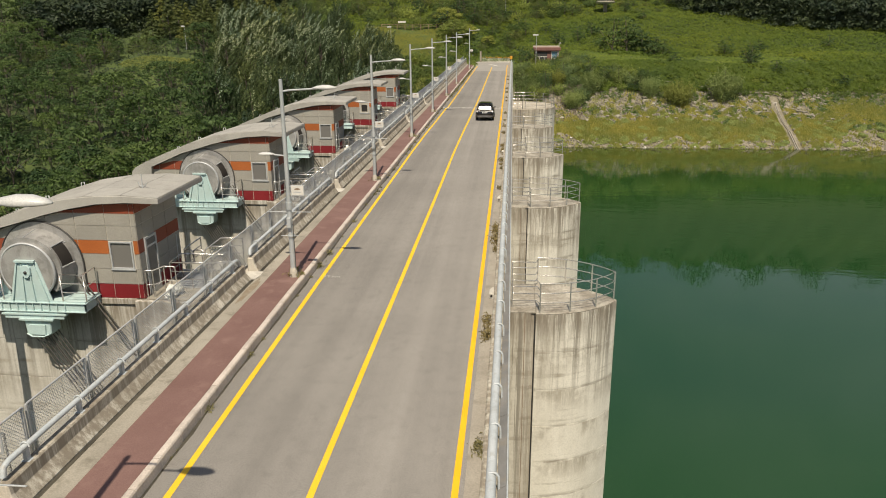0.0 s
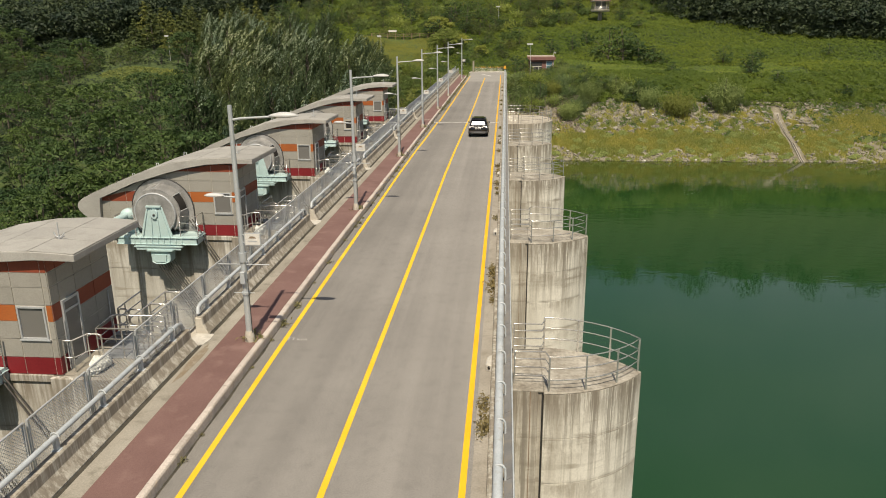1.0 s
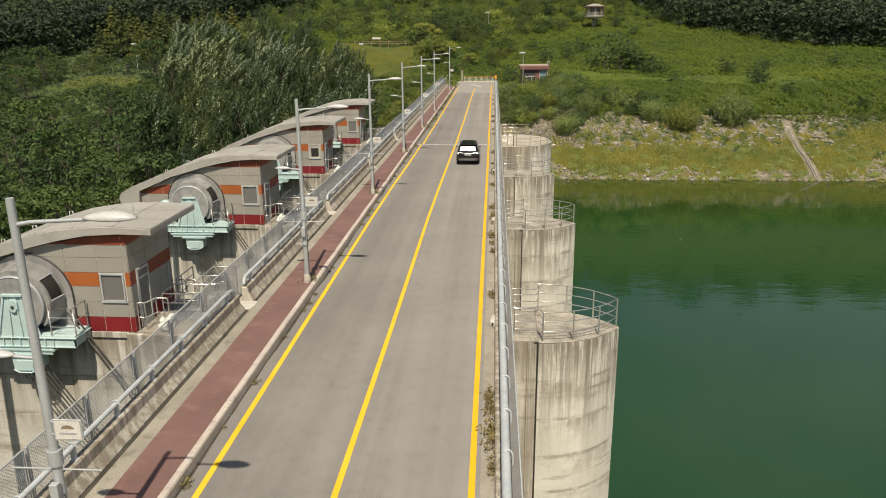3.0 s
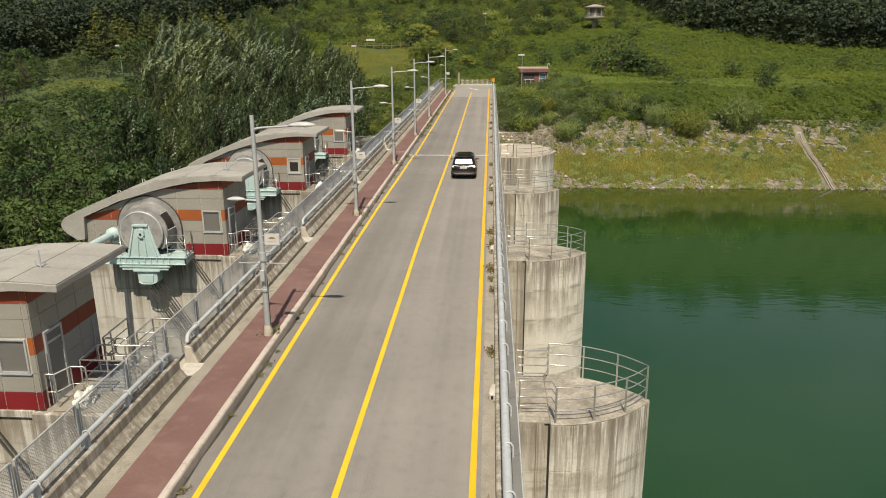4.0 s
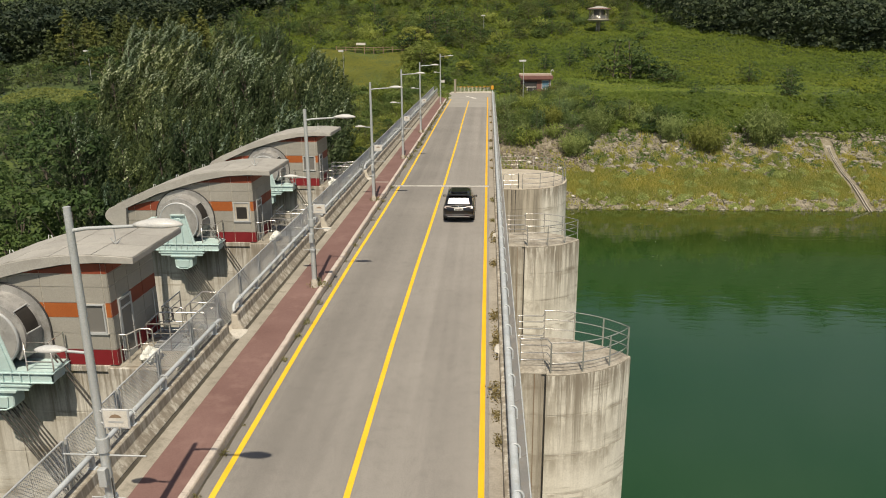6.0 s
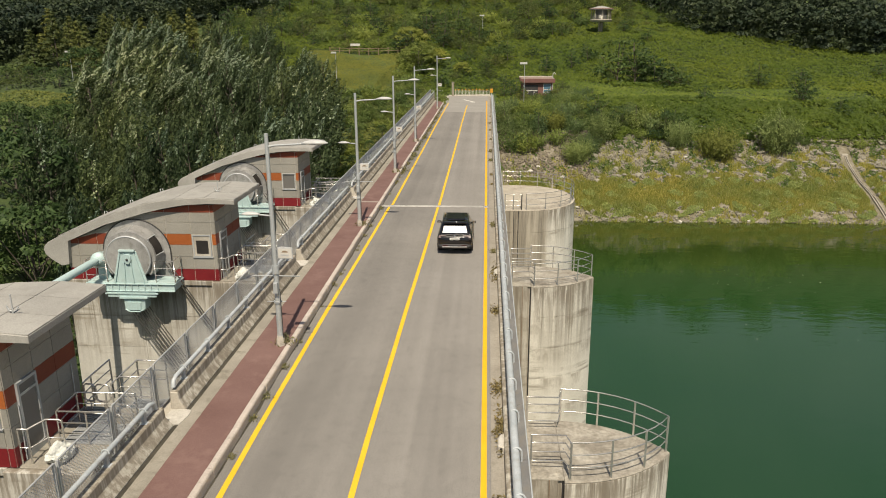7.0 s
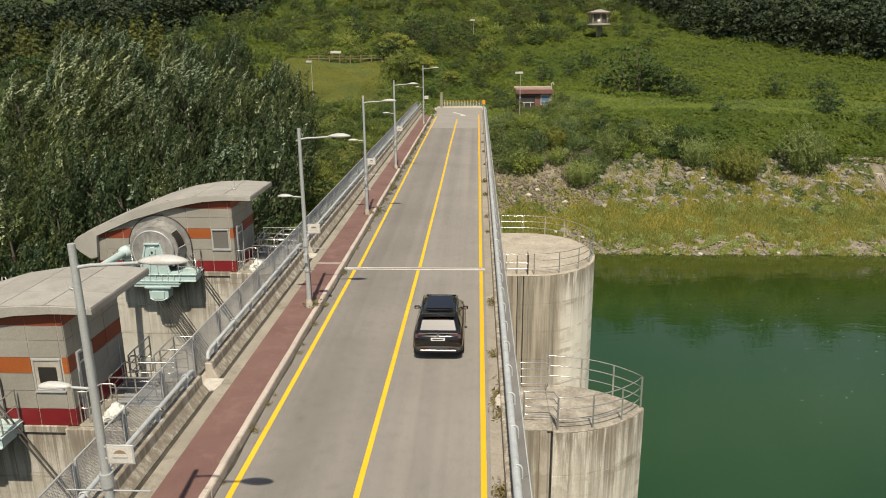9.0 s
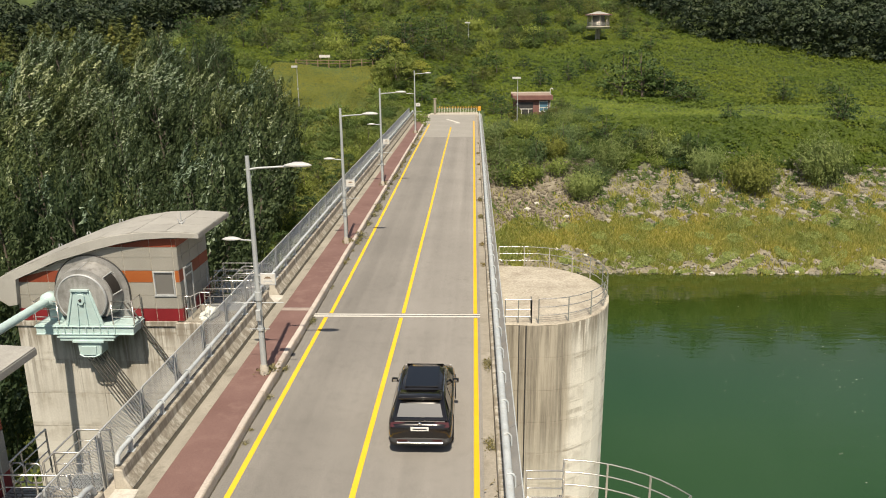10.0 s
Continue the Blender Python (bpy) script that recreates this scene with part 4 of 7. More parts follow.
    for x in (-12.8, -14.4, -15.8):
        z = float(np.interp(-x, [-p[0] for p in top[:13]], [p[1] for p in top[:13]]))
        part("lifting_hook", Geo().tube([(x - 0.08, 3.3, z), (x - 0.06, 3.3, z + 0.15), (x + 0.06, 3.3, z + 0.15), (x + 0.08, 3.3, z)], 0.02, 6), M_STEEL, roof)
    return h


first = hoist_house()
first.matrix_world = Matrix.Translation((0, HOUSES[0], 0))
for y in HOUSES[1:]:
    house = copy_thing(first, Matrix.Translation((0, y, 0)))
    if y == HOUSES[1]:       # this one's window has a thick inner frame and a dark lower light
        win = next(o for o in house.children if o.name.startswith("window"))
        inner = Geo()
        for x0, z0, x1, z1 in ((-10.05, 1.47, -9.95, 2.41), (-9.39, 1.47, -9.29, 2.41), (-9.95, 2.2, -9.39, 2.41), (-9.95, 1.47, -9.39, 1.56)):
            inner.box(x0, -0.035, z0, x1, -0.006, z1)
        part("inner_frame", inner, M_CONC, win, "pale inner window frame")
        part("dark_pane", Geo().box(-9.95, -0.02, 1.56, -9.39, -0.006, 2.2), M_HOLE, win, "dark lower window light")


# ---- gate hoists on the piers' near side ----
def gate_hoist():
    h = thing("gate_hoist", (0, 0, 0), "pale blue steel gate hoist with a grey drum cover", "hoist", "gate hoists")
    cx, cz = -12.74, 1.6
    x0, x1, yf = -14.8, -10.72, -1.05
    plat = part("platform", Geo().box(x0, yf, 0.43, x1, -0.05, 0.49), M_BLUE, h, "pale blue steel deck")
    for y in (yf, -0.2):
        part("girder", Geo().box(x0, y, 0.1, x1, y + 0.04, 0.43).box(x0, y - 0.06, 0.08, x1, y + 0.1, 0.11).box(x0, y - 0.06, 0.41, x1, y + 0.09, 0.435), M_BLUE, plat)
    for x in (x0, x1 - 0.05):
        part("girder", Geo().box(x, yf, 0.1, x + 0.05, -0.05, 0.43).box(x - 0.05, yf - 0.05, 0.40, x + 0.1, -0.05, 0.43), M_BLUE, plat)
    for i in range(9):
        x = -13.9 + i * 0.3
        part("stiffener", Geo().box(x, yf - 0.06, 0.11, x + 0.025, yf, 0.41), M_BLUE, plat)
    part("cross_beam", Geo().box(-13.95, yf - 0.06, -0.06, -11.5, -0.1, 0.0).box(-13.85, yf - 0.02, -0.2, -11.6, yf + 0.05, 0.08).box(-13.3, yf - 0.1, -0.26, -12.0, -0.2, -0.19), M_BLUE, h)
    blk = part("sheave_block", Geo().extrude_y([(-13.04, -0.9), (-12.3, -0.9), (-12.2, -0.8), (-12.16, -0.2), (-13.18, -0.2), (-13.14, -0.8)], yf, -0.45), M_BLUE, h, "pale blue sheave block", 0.03)
    part("cover_plate", Geo().extrude_y([(-12.94, -0.82), (-12.4, -0.82), (-12.36, -0.45), (-12.98, -0.45)], yf - 0.05, yf), M_BLUE, blk)
    part("guard_strip", Geo().tube([(-13.1, yf - 0.04, -0.8), (-12.9, yf - 0.09, -0.88), (-12.45, yf - 0.09, -0.88), (-12.25, yf - 0.04, -0.8)], 0.03, 6), M_BLUE, blk)
    # drum, and the wider cover behind it that ends in a rim on the house wall
    part("drum", Geo().lathe_y(cx, cz, [(-1.0, 0.0), (-1.0, 0.96)], 44).lathe_y(cx, cz, [(-1.0, 0.96), (-0.94, 1.03)], 44).lathe_y(cx, cz, [(-0.94, 1.03), (-0.8, 1.03)], 44), M_DRUM, h, "grey round drum end")
    cover = part("drum_cover", Geo().lathe_y(cx, cz, [(-0.86, 0.9), (-0.86, 1.2)], 40, -0.75, math.pi + 0.75).lathe_y(cx, cz, [(-0.86, 1.2), (-0.5, 1.24), (-0.06, 1.3)], 40, -0.75, math.pi + 0.75), M_DRUM, h, "grey sheet-metal drum cover")
    for a in (40, 92, 140):
        seam = [(cx + r * math.cos(radians(a)), y, cz + r * math.sin(radians(a))) for y, r in ((-0.87, 1.205), (-0.5, 1.247), (-0.07, 1.307))]
        part("seam", Geo().tube(seam, 0.014, 5), M_STEEL, cover)
    part("drum_flange", Geo().lathe_y(cx, cz, [(-0.98, 0.97), (-1.02, 1.0), (-0.96, 1.05), (-0.92, 1.02)], 44), M_STEEL, h)
    rim = [(cx + 1.58 * math.cos(a), -0.06, cz + 1.58 * math.sin(a)) for a in np.linspace(0, math.pi, 29)]
    part("rim", Geo().tube([(cx + 1.58, -0.06, 0.49)] + rim + [(cx - 1.58, -0.06, 0.49)], 0.03, 6), M_DARK, h, "dark curved rim")
    part("back_sheet", Geo().extrude_y([(cx - 1.58, 0.49), (cx + 1.58, 0.49)] + [(p[0], p[2]) for p in rim], -0.07, -0.04), M_DRUM, h)
    for a0, a1 in ((5, 43),):
        r0 = 1.3
        v, f = [], []
        for a in np.linspace(radians(a0), radians(a1), 7):
            for y, r in ((-0.76, 1.205), (-0.22, 1.275)):
                for e in (0.0, 0.03):
                    v.append((cx + (r + e) * math.cos(a), y - e * 0.6, cz + (r + e) * math.sin(a)))
        for k in range(6):
            b = 4 * k
            f += [(b + 1, b + 3, b + 7, b + 5), (b, b + 4, b + 6, b + 2), (b, b + 1, b + 5, b + 4), (b + 2, b + 6, b + 7, b + 3)]
        f += [(0, 2, 3, 1), (24, 25, 27, 26)]
        # Raised near-black plate; the opening's darkness is only its colour.
        part("opening", Geo().add(v, f), M_HOLE, h, "dark inspection opening")
        for a in (a0, a1):
            part("opening_frame", Geo().tube([(cx + r * math.cos(radians(a)), y, cz + r * math.sin(radians(a))) for y, r in ((-0.8, 1.24), (-0.18, 1.32))], 0.03, 5), M_STEEL, h)
    # pedestal in front of the drum
    ped = part("pedestal", Geo().extrude_y([(-13.54, 0.49), (-11.95, 0.49), (-12.32, 1.92), (-12.4, 1.99), (-13.05, 1.99), (-13.12, 1.92)], -1.04, -0.97), M_BLUE, h, "pale blue trapezoid bearing pedestal", 0.012)
    for xa, xb in ((-13.42, -13.05), (-12.95, -12.88), (-12.56, -12.62), (-12.07, -12.42)):
        part("rib", Geo().add([(xa - 0.018, -1.04, 0.49), (xa + 0.018, -1.04, 0.49), (xb + 0.018, -1.04, 1.9), (xb - 0.018, -1.04, 1.9), (xa - 0.018, -1.11, 0.49), (xa + 0.018, -1.11, 0.49), (xb + 0.018, -1.08, 1.9), (xb - 0.018, -1.08, 1.9)], [(0, 3, 2, 1), (4, 5, 6, 7), (0, 1, 5, 4), (1, 2, 6, 5), (2, 3, 7, 6), (3, 0, 4, 7)]), M_BLUE, ped)
    part("top_plate", Geo().box(-13.1, -1.13, 1.95, -12.36, -0.95, 2.02), M_BLUE, ped)
    part("bearing", Geo().extrude_y([(-12.9, 1.5), (-12.8, 1.36), (-12.66, 1.36), (-12.56, 1.5), (-12.56, 1.74), (-12.64, 1.84), (-12.82, 1.84), (-12.9, 1.74)], -1.13, -1.03), M_BLUE, ped, bevel=0.02)
    part("bolt", Geo().lathe_y(-12.73, 1.58, [(-1.17, 0.0), (-1.17, 0.05), (-1.12, 0.06)], 10), M_DARK, ped)
    # shaft to the neighbouring pier
    sx, sz = -14.2, 1.5
    part("torque_shaft", Geo().tube([(sx, -0.4, sz), (sx, -BAY + 3.35, sz)], 0.17, 14), M_BLUE, h, "long pale blue torque tube")
    part("flange", Geo().lathe_y(sx, sz, [(-1.1, 0.17), (-1.1, 0.24), (-0.95, 0.24), (-0.95, 0.31), (-0.6, 0.31), (-0.6, 0.22), (-0.2, 0.22)], 18), M_BLUE, h)
    part("shaft_bearing", Geo().extrude_y([(sx - 0.3, 0.49), (sx + 0.3, 0.49), (sx + 0.2, 1.7), (sx - 0.2, 1.7)], -0.5, -0.3), M_BLUE, h, bevel=0.02)
    # hand rails on both sides
    for xa, xb, xe in ((-11.55, x1 + 0.05, x1 + 0.0), (x0 + 0.05, -13.8, x0 + 0.05)):
        r = part("hand_rail", Geo().tube([(xa, yf + 0.03, 0.49), (xa, yf + 0.03, 1.5), (xb, yf + 0.03, 1.5), (xb, yf + 0.03, 0.49)], 0.026, 6), M_RAIL, h, "thin steel hand rail")
        for z in (0.82, 1.16):
            part("bar", Geo().tube([(xa, yf + 0.03, z), (xb, yf + 0.03, z)], 0.02, 6), M_RAIL, r)
        part("bar", Geo().tube([(xe, yf + 0.03, 1.5), (xe, -0.15, 1.5), (xe, -0.15, 0.49)], 0.024, 6), M_RAIL, r)
        part("bar", Geo().tube([(xe, yf + 0.03, 1.0), (xe, -0.15, 1.0)], 0.02, 6), M_RAIL, r)
    # ropes down to the gate, and a pair of struts
    for i in range(8):
        x = -12.95 + 0.1 * i
        yy = yf + 0.05 + 0.07 * (i % 4) + (0.2 if i > 3 else 0)
        part("wire_rope", Geo().tube([(x, yy, -0.8), (x + 5.3, yy + 0.15, -0.8 - 9.2)], 0.024, 5), M_CABLE, h, "dark greased wire rope")
    for dx in (0.0, 0.17):
        part("strut", Geo().tube([(-11.35 + dx, -0.35, 1.2), (-11.35 + dx + 4.2, -0.3, -6.0)], 0.03, 5), M_CABLE, h)
    return h


first = gate_hoist()
first.matrix_world = Matrix.Translation((0, HOUSES[0], 0))
for y in HOUSES[1:6]:
    copy_thing(first, Matrix.Translation((0, y, 0)))


# ---- landings between the houses and the fence, with stairs and rails ----
def access_landing():
    a = thing("access_landing", (0, 0, 0), "concrete landing with gratings and hand rails beside the hoist house", "landing", "access landings")
    z0, top = PIER_TOP + 0.02, PIER_TOP + 1.05
    part("slab", Geo().box(-8.98, 0.0, PIER_TOP - 0.02, -7.0, 3.3, z0), M_LANDING, a, "stained pale concrete slab", 0.015)
    # Flat near-black plates stand for the shade under the gratings.
    part("pit", Geo().box(-8.48, 1.22, z0, -6.95, 2.24, z0 + 0.012).box(-8.95, 2.36, z0, -7.85, 3.2, z0 + 0.012), M_HOLE, a, "flat near-black plate standing for shade")
    for xa, ya, xb, yb, step in ((-8.5, 1.2, -7.7, 2.26, 0.075), (-7.66, 1.2, -6.93, 2.26, 0.06), (-8.97, 2.34, -7.83, 3.22, 0.11)):
        gr = Geo()
        y = ya
        while y < yb:
            gr.box(xa, y, z0 + 0.012, xb, y + 0.022, z0 + 0.055)
            y += step
        gr.box(xa, ya, z0 + 0.012, xa + 0.04, yb, z0 + 0.06).box(xb - 0.04, ya, z0 + 0.012, xb, yb, z0 + 0.06)
        part("grating", gr, M_STEEL, a, "galvanised steel grating")
    for i in range(5):
        part("step", Geo().box(-8.9, 3.35 + 0.28 * i, 0.06 - 0.19 * i, -7.95, 3.62 + 0.28 * i, 0.1 - 0.19 * i), M_STEEL, a)
    gr = Geo()
    for i in range(16):
        gr.box(-7.95 + 0.07 * i, 3.32, -0.1, -7.92 + 0.07 * i, 4.5, -0.05)
    gr.box(-7.98, 3.32, -0.13, -6.85, 3.38, -0.05).box(-7.98, 4.44, -0.13, -6.85, 4.5, -0.05)
    part("grating", gr, M_STEEL, a, "galvanised grating walkway")

    def railing(run, heights=(0.4, 0.72), bent=False):
        """Bars along a run of corners with a post at each corner; bent: the top bar turns down at its end."""
        line = [(x, y, top) for x, y in run]
        if bent:
            (xa, ya), (xb, yb) = run[-2], run[-1]
            d = Vector((xb - xa, yb - ya, 0)).normalized() * 0.09
            line = line[:-1] + [(xb - d.x, yb - d.y, top), (xb - 0.25 * d.x, yb - 0.25 * d.y, top - 0.03), (xb, yb, top - 0.11), (xb, yb, PIER_TOP - 0.1)]
        rl = part("hand_rail", Geo().tube(line, 0.027, 7), M_RAIL, a, "thin steel hand rail")
        for z in heights:
            part("bar", Geo().tube([(x, y, PIER_TOP + z) for x, y in run], 0.019, 6), M_RAIL, rl)
        for p, q in zip(run, run[1:]):
            n = max(1, round(math.dist(p, q) / 0.95))
            for i in range(n + 1):
                x, y = p[0] + (q[0] - p[0]) * i / n, p[1] + (q[1] - p[1]) * i / n
                if i or p == run[0]:
                    part("post", Geo().tube([(x, y, PIER_TOP - 0.3), (x, y, top)], 0.025, 6), M_RAIL, rl)

    railing([(-8.99, 0.18), (-8.72, 0.18), (-8.54, 0.72), (-8.1, 0.73)], (0.5,), True)
    railing([(-6.86, 1.18), (-8.5, 1.16), (-8.55, 2.28), (-6.8, 2.29)], (0.38, 0.7), True)
    railing([(-8.66, 2.83), (-8.68, 3.34), (-8.68, 4.5)])
    railing([(-7.79, 2.85), (-7.78, 3.32), (-6.86, 3.34)])
    railing([(-7.79, 3.32), (-7.79, 4.5), (-6.86, 4.5)])
    # bent frames that close the stair's head
    for xa, xb, y in ((-8.62, -8.3, 2.81), (-8.25, -7.83, 2.79)):
        za, zb, c = PIER_TOP + 0.5, top, 0.07
        loop = [(xa + c, y, za), (xb - c, y, za), (xb, y, za + c), (xb, y, zb - c), (xb - c, y, zb), (xa + c, y, zb), (xa, y, zb - c), (xa, y, za + c), (xa + c, y, za)]
        part("bent_frame", Geo().tube(loop, 0.026, 6).tube([(0.5 * (xa + xb), y, za), (0.5 * (xa + xb), y, PIER_TOP)], 0.022, 6), M_RAIL, a, "bent steel tube frame")
    # ladder hoops by the fence
    for y in (1.72, 2.26):
        hoop = [(-7.12 + 0.19 * math.cos(t), y, 0.72 + 0.22 * math.sin(t)) for t in np.linspace(0, math.pi, 9)]
        part("hoop", Geo().tube([(-6.93, y, 0.0)] + hoop + [(-7.31, y, 0.0)], 0.024, 6), M_RAIL, a, "bent ladder hoop")
    for y in (0.35, 2.9):
        part("conduit", Geo().tube([(-8.97, y, z0 + 0.03), (-8.97, y + 0.02, 1.9)], 0.018, 5), M_STEEL, a)
    return a


first = access_landing()
first.matrix_world = Matrix.Translation((0, HOUSES[0], 0))
for y in HOUSES[1:6]:
    copy_thing(first, Matrix.Translation((0, y, 0)))


def end_walkway():
    """Grating walkway with cross rails, beyond the last hoist house."""
    y0 = HOUSES[0] + 3.3
    w = thing("end_walkway", (0, y0, 0), "galvanised grating walkway with hand rails beyond the last hoist house", "walkway", "access landings")
    gr = Geo()
    for i in range(8):
        gr.box(-9.3, 1.3 + 0.2 * i, -0.08, -6.95, 1.36 + 0.2 * i, -0.03)
    for x in (-9.3, -8.1, -7.0):
        gr.box(x, 1.3, -0.2, x + 0.06, 2.8, -0.08)
    part("grating", gr, M_STEEL, w, "galvanised steel grating")
    for y in (1.4, 2.7):
        rl = part("hand_rail", Geo().tube([(-9.3, y, 1.0), (-6.95, y, 1.0)], 0.027, 7), M_RAIL, w, "thin steel hand rail")
        for z in (0.35, 0.68):
            part("bar", Geo().tube([(-9.3, y, z), (-6.95, y, z)], 0.02, 6), M_RAIL, rl)
        for x in (-9.3, -8.15, -6.98):
            part("post", Geo().tube([(x, y, -0.2), (x, y, 1.0)], 0.025, 6), M_RAIL, rl)
    for x in (-9.2, -7.1):
        part("leg", Geo().box(x - 0.08, 1.9, -14.0, x + 0.08, 2.06, -0.2), M_STEEL, w)


end_walkway()


def tarp_bundle(y):
    """A crumpled white bundle on the landing's corner."""
    bm = bmesh.new()
    bmesh.ops.create_icosphere(bm, subdivisions=4, radius=0.35)
    for v in bm.verts:
        q = v.co * 1.0 + Vector((y, 0, 0))
        k = 1 + 0.5 * noise.noise(q * 3.1) + 0.35 * abs(noise.noise(q * 8.0)) - 0.25 * abs(noise.noise(q * 15.0))
        v.co = Vector((v.co.x * 0.75 * k, v.co.y * 1.25 * k, max(-0.17, v.co.z * (0.75 + 0.4 * noise.noise(q * 4.0)) * k)))
    me = bpy.data.meshes.new("tarpaulin")
    bm.to_mesh(me)
    bm.free()
    me.materials.append(M_TARP)
    ob = new("tarpaulin", me)
    ob.location = (-8.1, y + 0.45, PIER_TOP + 0.17)
    return tagged(ob, "crumpled white tarpaulin bundle on the landing", "tarpaulin", "tarpaulin bundles")


for y in HOUSES[:6]:
    tarp_bundle(y)


# ---- street lamps along the walkway ----
LAMPS = [-9.6, 8.0, 25.6, 43.8, 61.6, 79.0, 96.4, 114.15, 149.3]


def street_lamp():
    """Two-armed lamp: a long arm over the road and a short lower one over the dam's outer side."""
    p = thing("street_lamp", (0, 0, 0), "grey steel street lamp with a long and a short arm", "street lamp", "street lamps")
    part("footing", Geo().tube([(0, 0, 0.27), (0, 0, 0.5), (0, 0, 0.6), (0, 0, 0.66)], 0.17, 10, 0.12), M_CONC, p, "pale concrete footing")
    part("pole", Geo().tube([(0, 0, 0.6), (0, 0, 3.2), (0, 0, 8.0)], 0.11, 14, 0.068), M_POLE, p)
    part("collar", Geo().tube([(0, 0, 3.05), (0, 0, 3.35)], 0.13, 12), M_POLE, p)
    part("band", Geo().tube([(0, 0, 1.95), (0, 0, 2.02)], 0.14, 12), M_POLE, p)
    part("arm", Geo().tube([(0, 0, 7.55), (0.3, 0, 7.6), (1.35, 0, 7.66)], 0.04, 8, 0.032), M_POLE, p)
    head = Geo()
    v, f = [], []
    prof = [(0.0, 0.05, 0.03), (0.12, 0.12, 0.07), (0.35, 0.17, 0.12), (0.6, 0.17, 0.12), (0.8, 0.11, 0.07), (0.9, 0.03, 0.02)]
    for x, w, hgt in prof:
        for k in range(10):
            a = 2 * math.pi * k / 10
            v.append((1.2 + x, w * math.cos(a), 7.68 + (hgt if math.sin(a) > 0 else hgt * 0.45) * math.sin(a)))
    for i in range(len(prof) - 1):
        for k in range(10):
            f.append((i * 10 + k, i * 10 + (k + 1) % 10, i * 10 + 10 + (k + 1) % 10, i * 10 + 10 + k))
    f += [tuple(range(9, -1, -1)), tuple(range(50, 60))]
    head.add(v, f, True)
    part("lamp_head", head, M_LAMP, p, "white rounded lamp head")
    part("short_arm", Geo().tube([(0, 0, 5.15), (-0.45, 0, 5.18)], 0.03, 8), M_POLE, p)
    h2 = Geo()
    v = [(-0.42 - x * 0.72, 0.75 * (yy - 0.0), 5.2 + 0.75 * (z - 7.68)) for (x, yy, z) in [(a - 1.2, b, c) for a, b, c in head.v]]
    h2.add(v, [tuple(reversed(q)) for q in f], True)
    part("small_lamp_head", h2, M_LAMP, p, "small white lamp head")
    part("banner_rod", Geo().tube([(-0.85, 0, 2.95), (0.85, 0, 2.95)], 0.018, 6).tube([(-0.4, 0, 1.98), (0.3, 0, 1.98)], 0.014, 6), M_POLE, p)
    # small sign board
    board = part("sign_board", Geo().box(0.14, -0.13, 3.62, 0.68, -0.10, 4.04), M_STEEL, p, "small white sign board in a metal frame", 0.01)
    part("sign_face", Geo().box(0.175, -0.136, 3.655, 0.645, -0.129, 4.005), M_WHITE, board)
    part("sign_mark", Geo().extrude_y([(0.28, 3.86), (0.54, 3.86), (0.48, 3.92), (0.41, 3.935), (0.34, 3.92)], -0.14, -0.135), M_WOOD, board)
    part("sign_bar", Geo().box(0.26, -0.14, 3.75, 0.56, -0.135, 3.79), M_STEEL, board)
    part("sign_bracket", Geo().tube([(0, 0, 3.7), (0.16, -0.1, 3.7)], 0.02, 6).tube([(0, 0, 3.95), (0.16, -0.1, 3.95)], 0.02, 6), M_POLE, board)
    part("junction_box", Geo().box(-0.08, -0.22, 2.35, 0.08, -0.1, 2.75), M_POLE, p, bevel=0.01)
    part("conduit", Geo().tube([(0.13, -0.1, 2.5), (0.14, -0.1, 1.2), (0.12, -0.05, 0.6)], 0.015, 5), M_DARK, p)
    return p


first = street_lamp()
first.matrix_world = Matrix.Translation((-4.2, LAMPS[0], 0))
for y in LAMPS[1:]:
    copy_thing(first, Matrix.Translation((-4.2, y, 0)))

# ---- kerb stones between road and walkway ----
kerb = tagged(new("kerb"), "row of pale worn kerb stones", "kerb", kind="structure")
stone = Geo().extrude_y([(-4.01, -0.03), (-3.82, -0.03), (-3.825, 0.25), (-3.85, 0.295), (-3.99, 0.305), (-4.01, 0.295)], 0.008, 1.192).mesh("kerb_stone", M_CURB)
y = -10.0
while y < 162:
    ob = new("kerb_stone", stone)
    ob.location = (sway(y) + random.uniform(-0.008, 0.008), y, random.uniform(-0.006, 0.006))
    ob.parent = kerb
    y += 1.2


# ---- the car ----
def paint(name, col, rough, coat=1.0, metal=0.0):
    m, nt, b = node_mat(name)
    b.inputs["Base Color"].default_value = (*col, 1)
    b.inputs["Roughness"].default_value = rough
    b.inputs["Metallic"].default_value = metal
    b.inputs["Coat Weight"].default_value = coat
    b.inputs["Coat Roughness"].default_value = 0.04
    return m


M_CAR = paint("black_car_paint", (0.006, 0.005, 0.0055), 0.2, 0.6)
# Lifted grey base and part metal put the sky's glare into the glass.
M_REARGLASS = paint("sky_glare_rear_glass", (0.12, 0.122, 0.126), 0.32, 0.3, 0.4)
M_CARGLASS = paint("tinted_car_glass", (0.006, 0.007, 0.009), 0.08, 0.2)
M_TYRE = paint("tyre_rubber", (0.02, 0.02, 0.02), 0.8, 0.0)
M_RIM = paint("alloy_rim", (0.45, 0.45, 0.46), 0.3, 0.2, 0.9)
M_TAIL = paint("red_lamp_glass", (0.05, 0.003, 0.004), 0.15, 0.8)
M_CHROME = paint("chrome_trim", (0.6, 0.6, 0.6), 0.2, 0.0, 1.0)
M_PLATE = paint("white_plate", (0.75, 0.75, 0.72), 0.4, 0.2)
M_TRIM = paint("black_plastic_trim", (0.022, 0.022, 0.023), 0.6, 0.0)


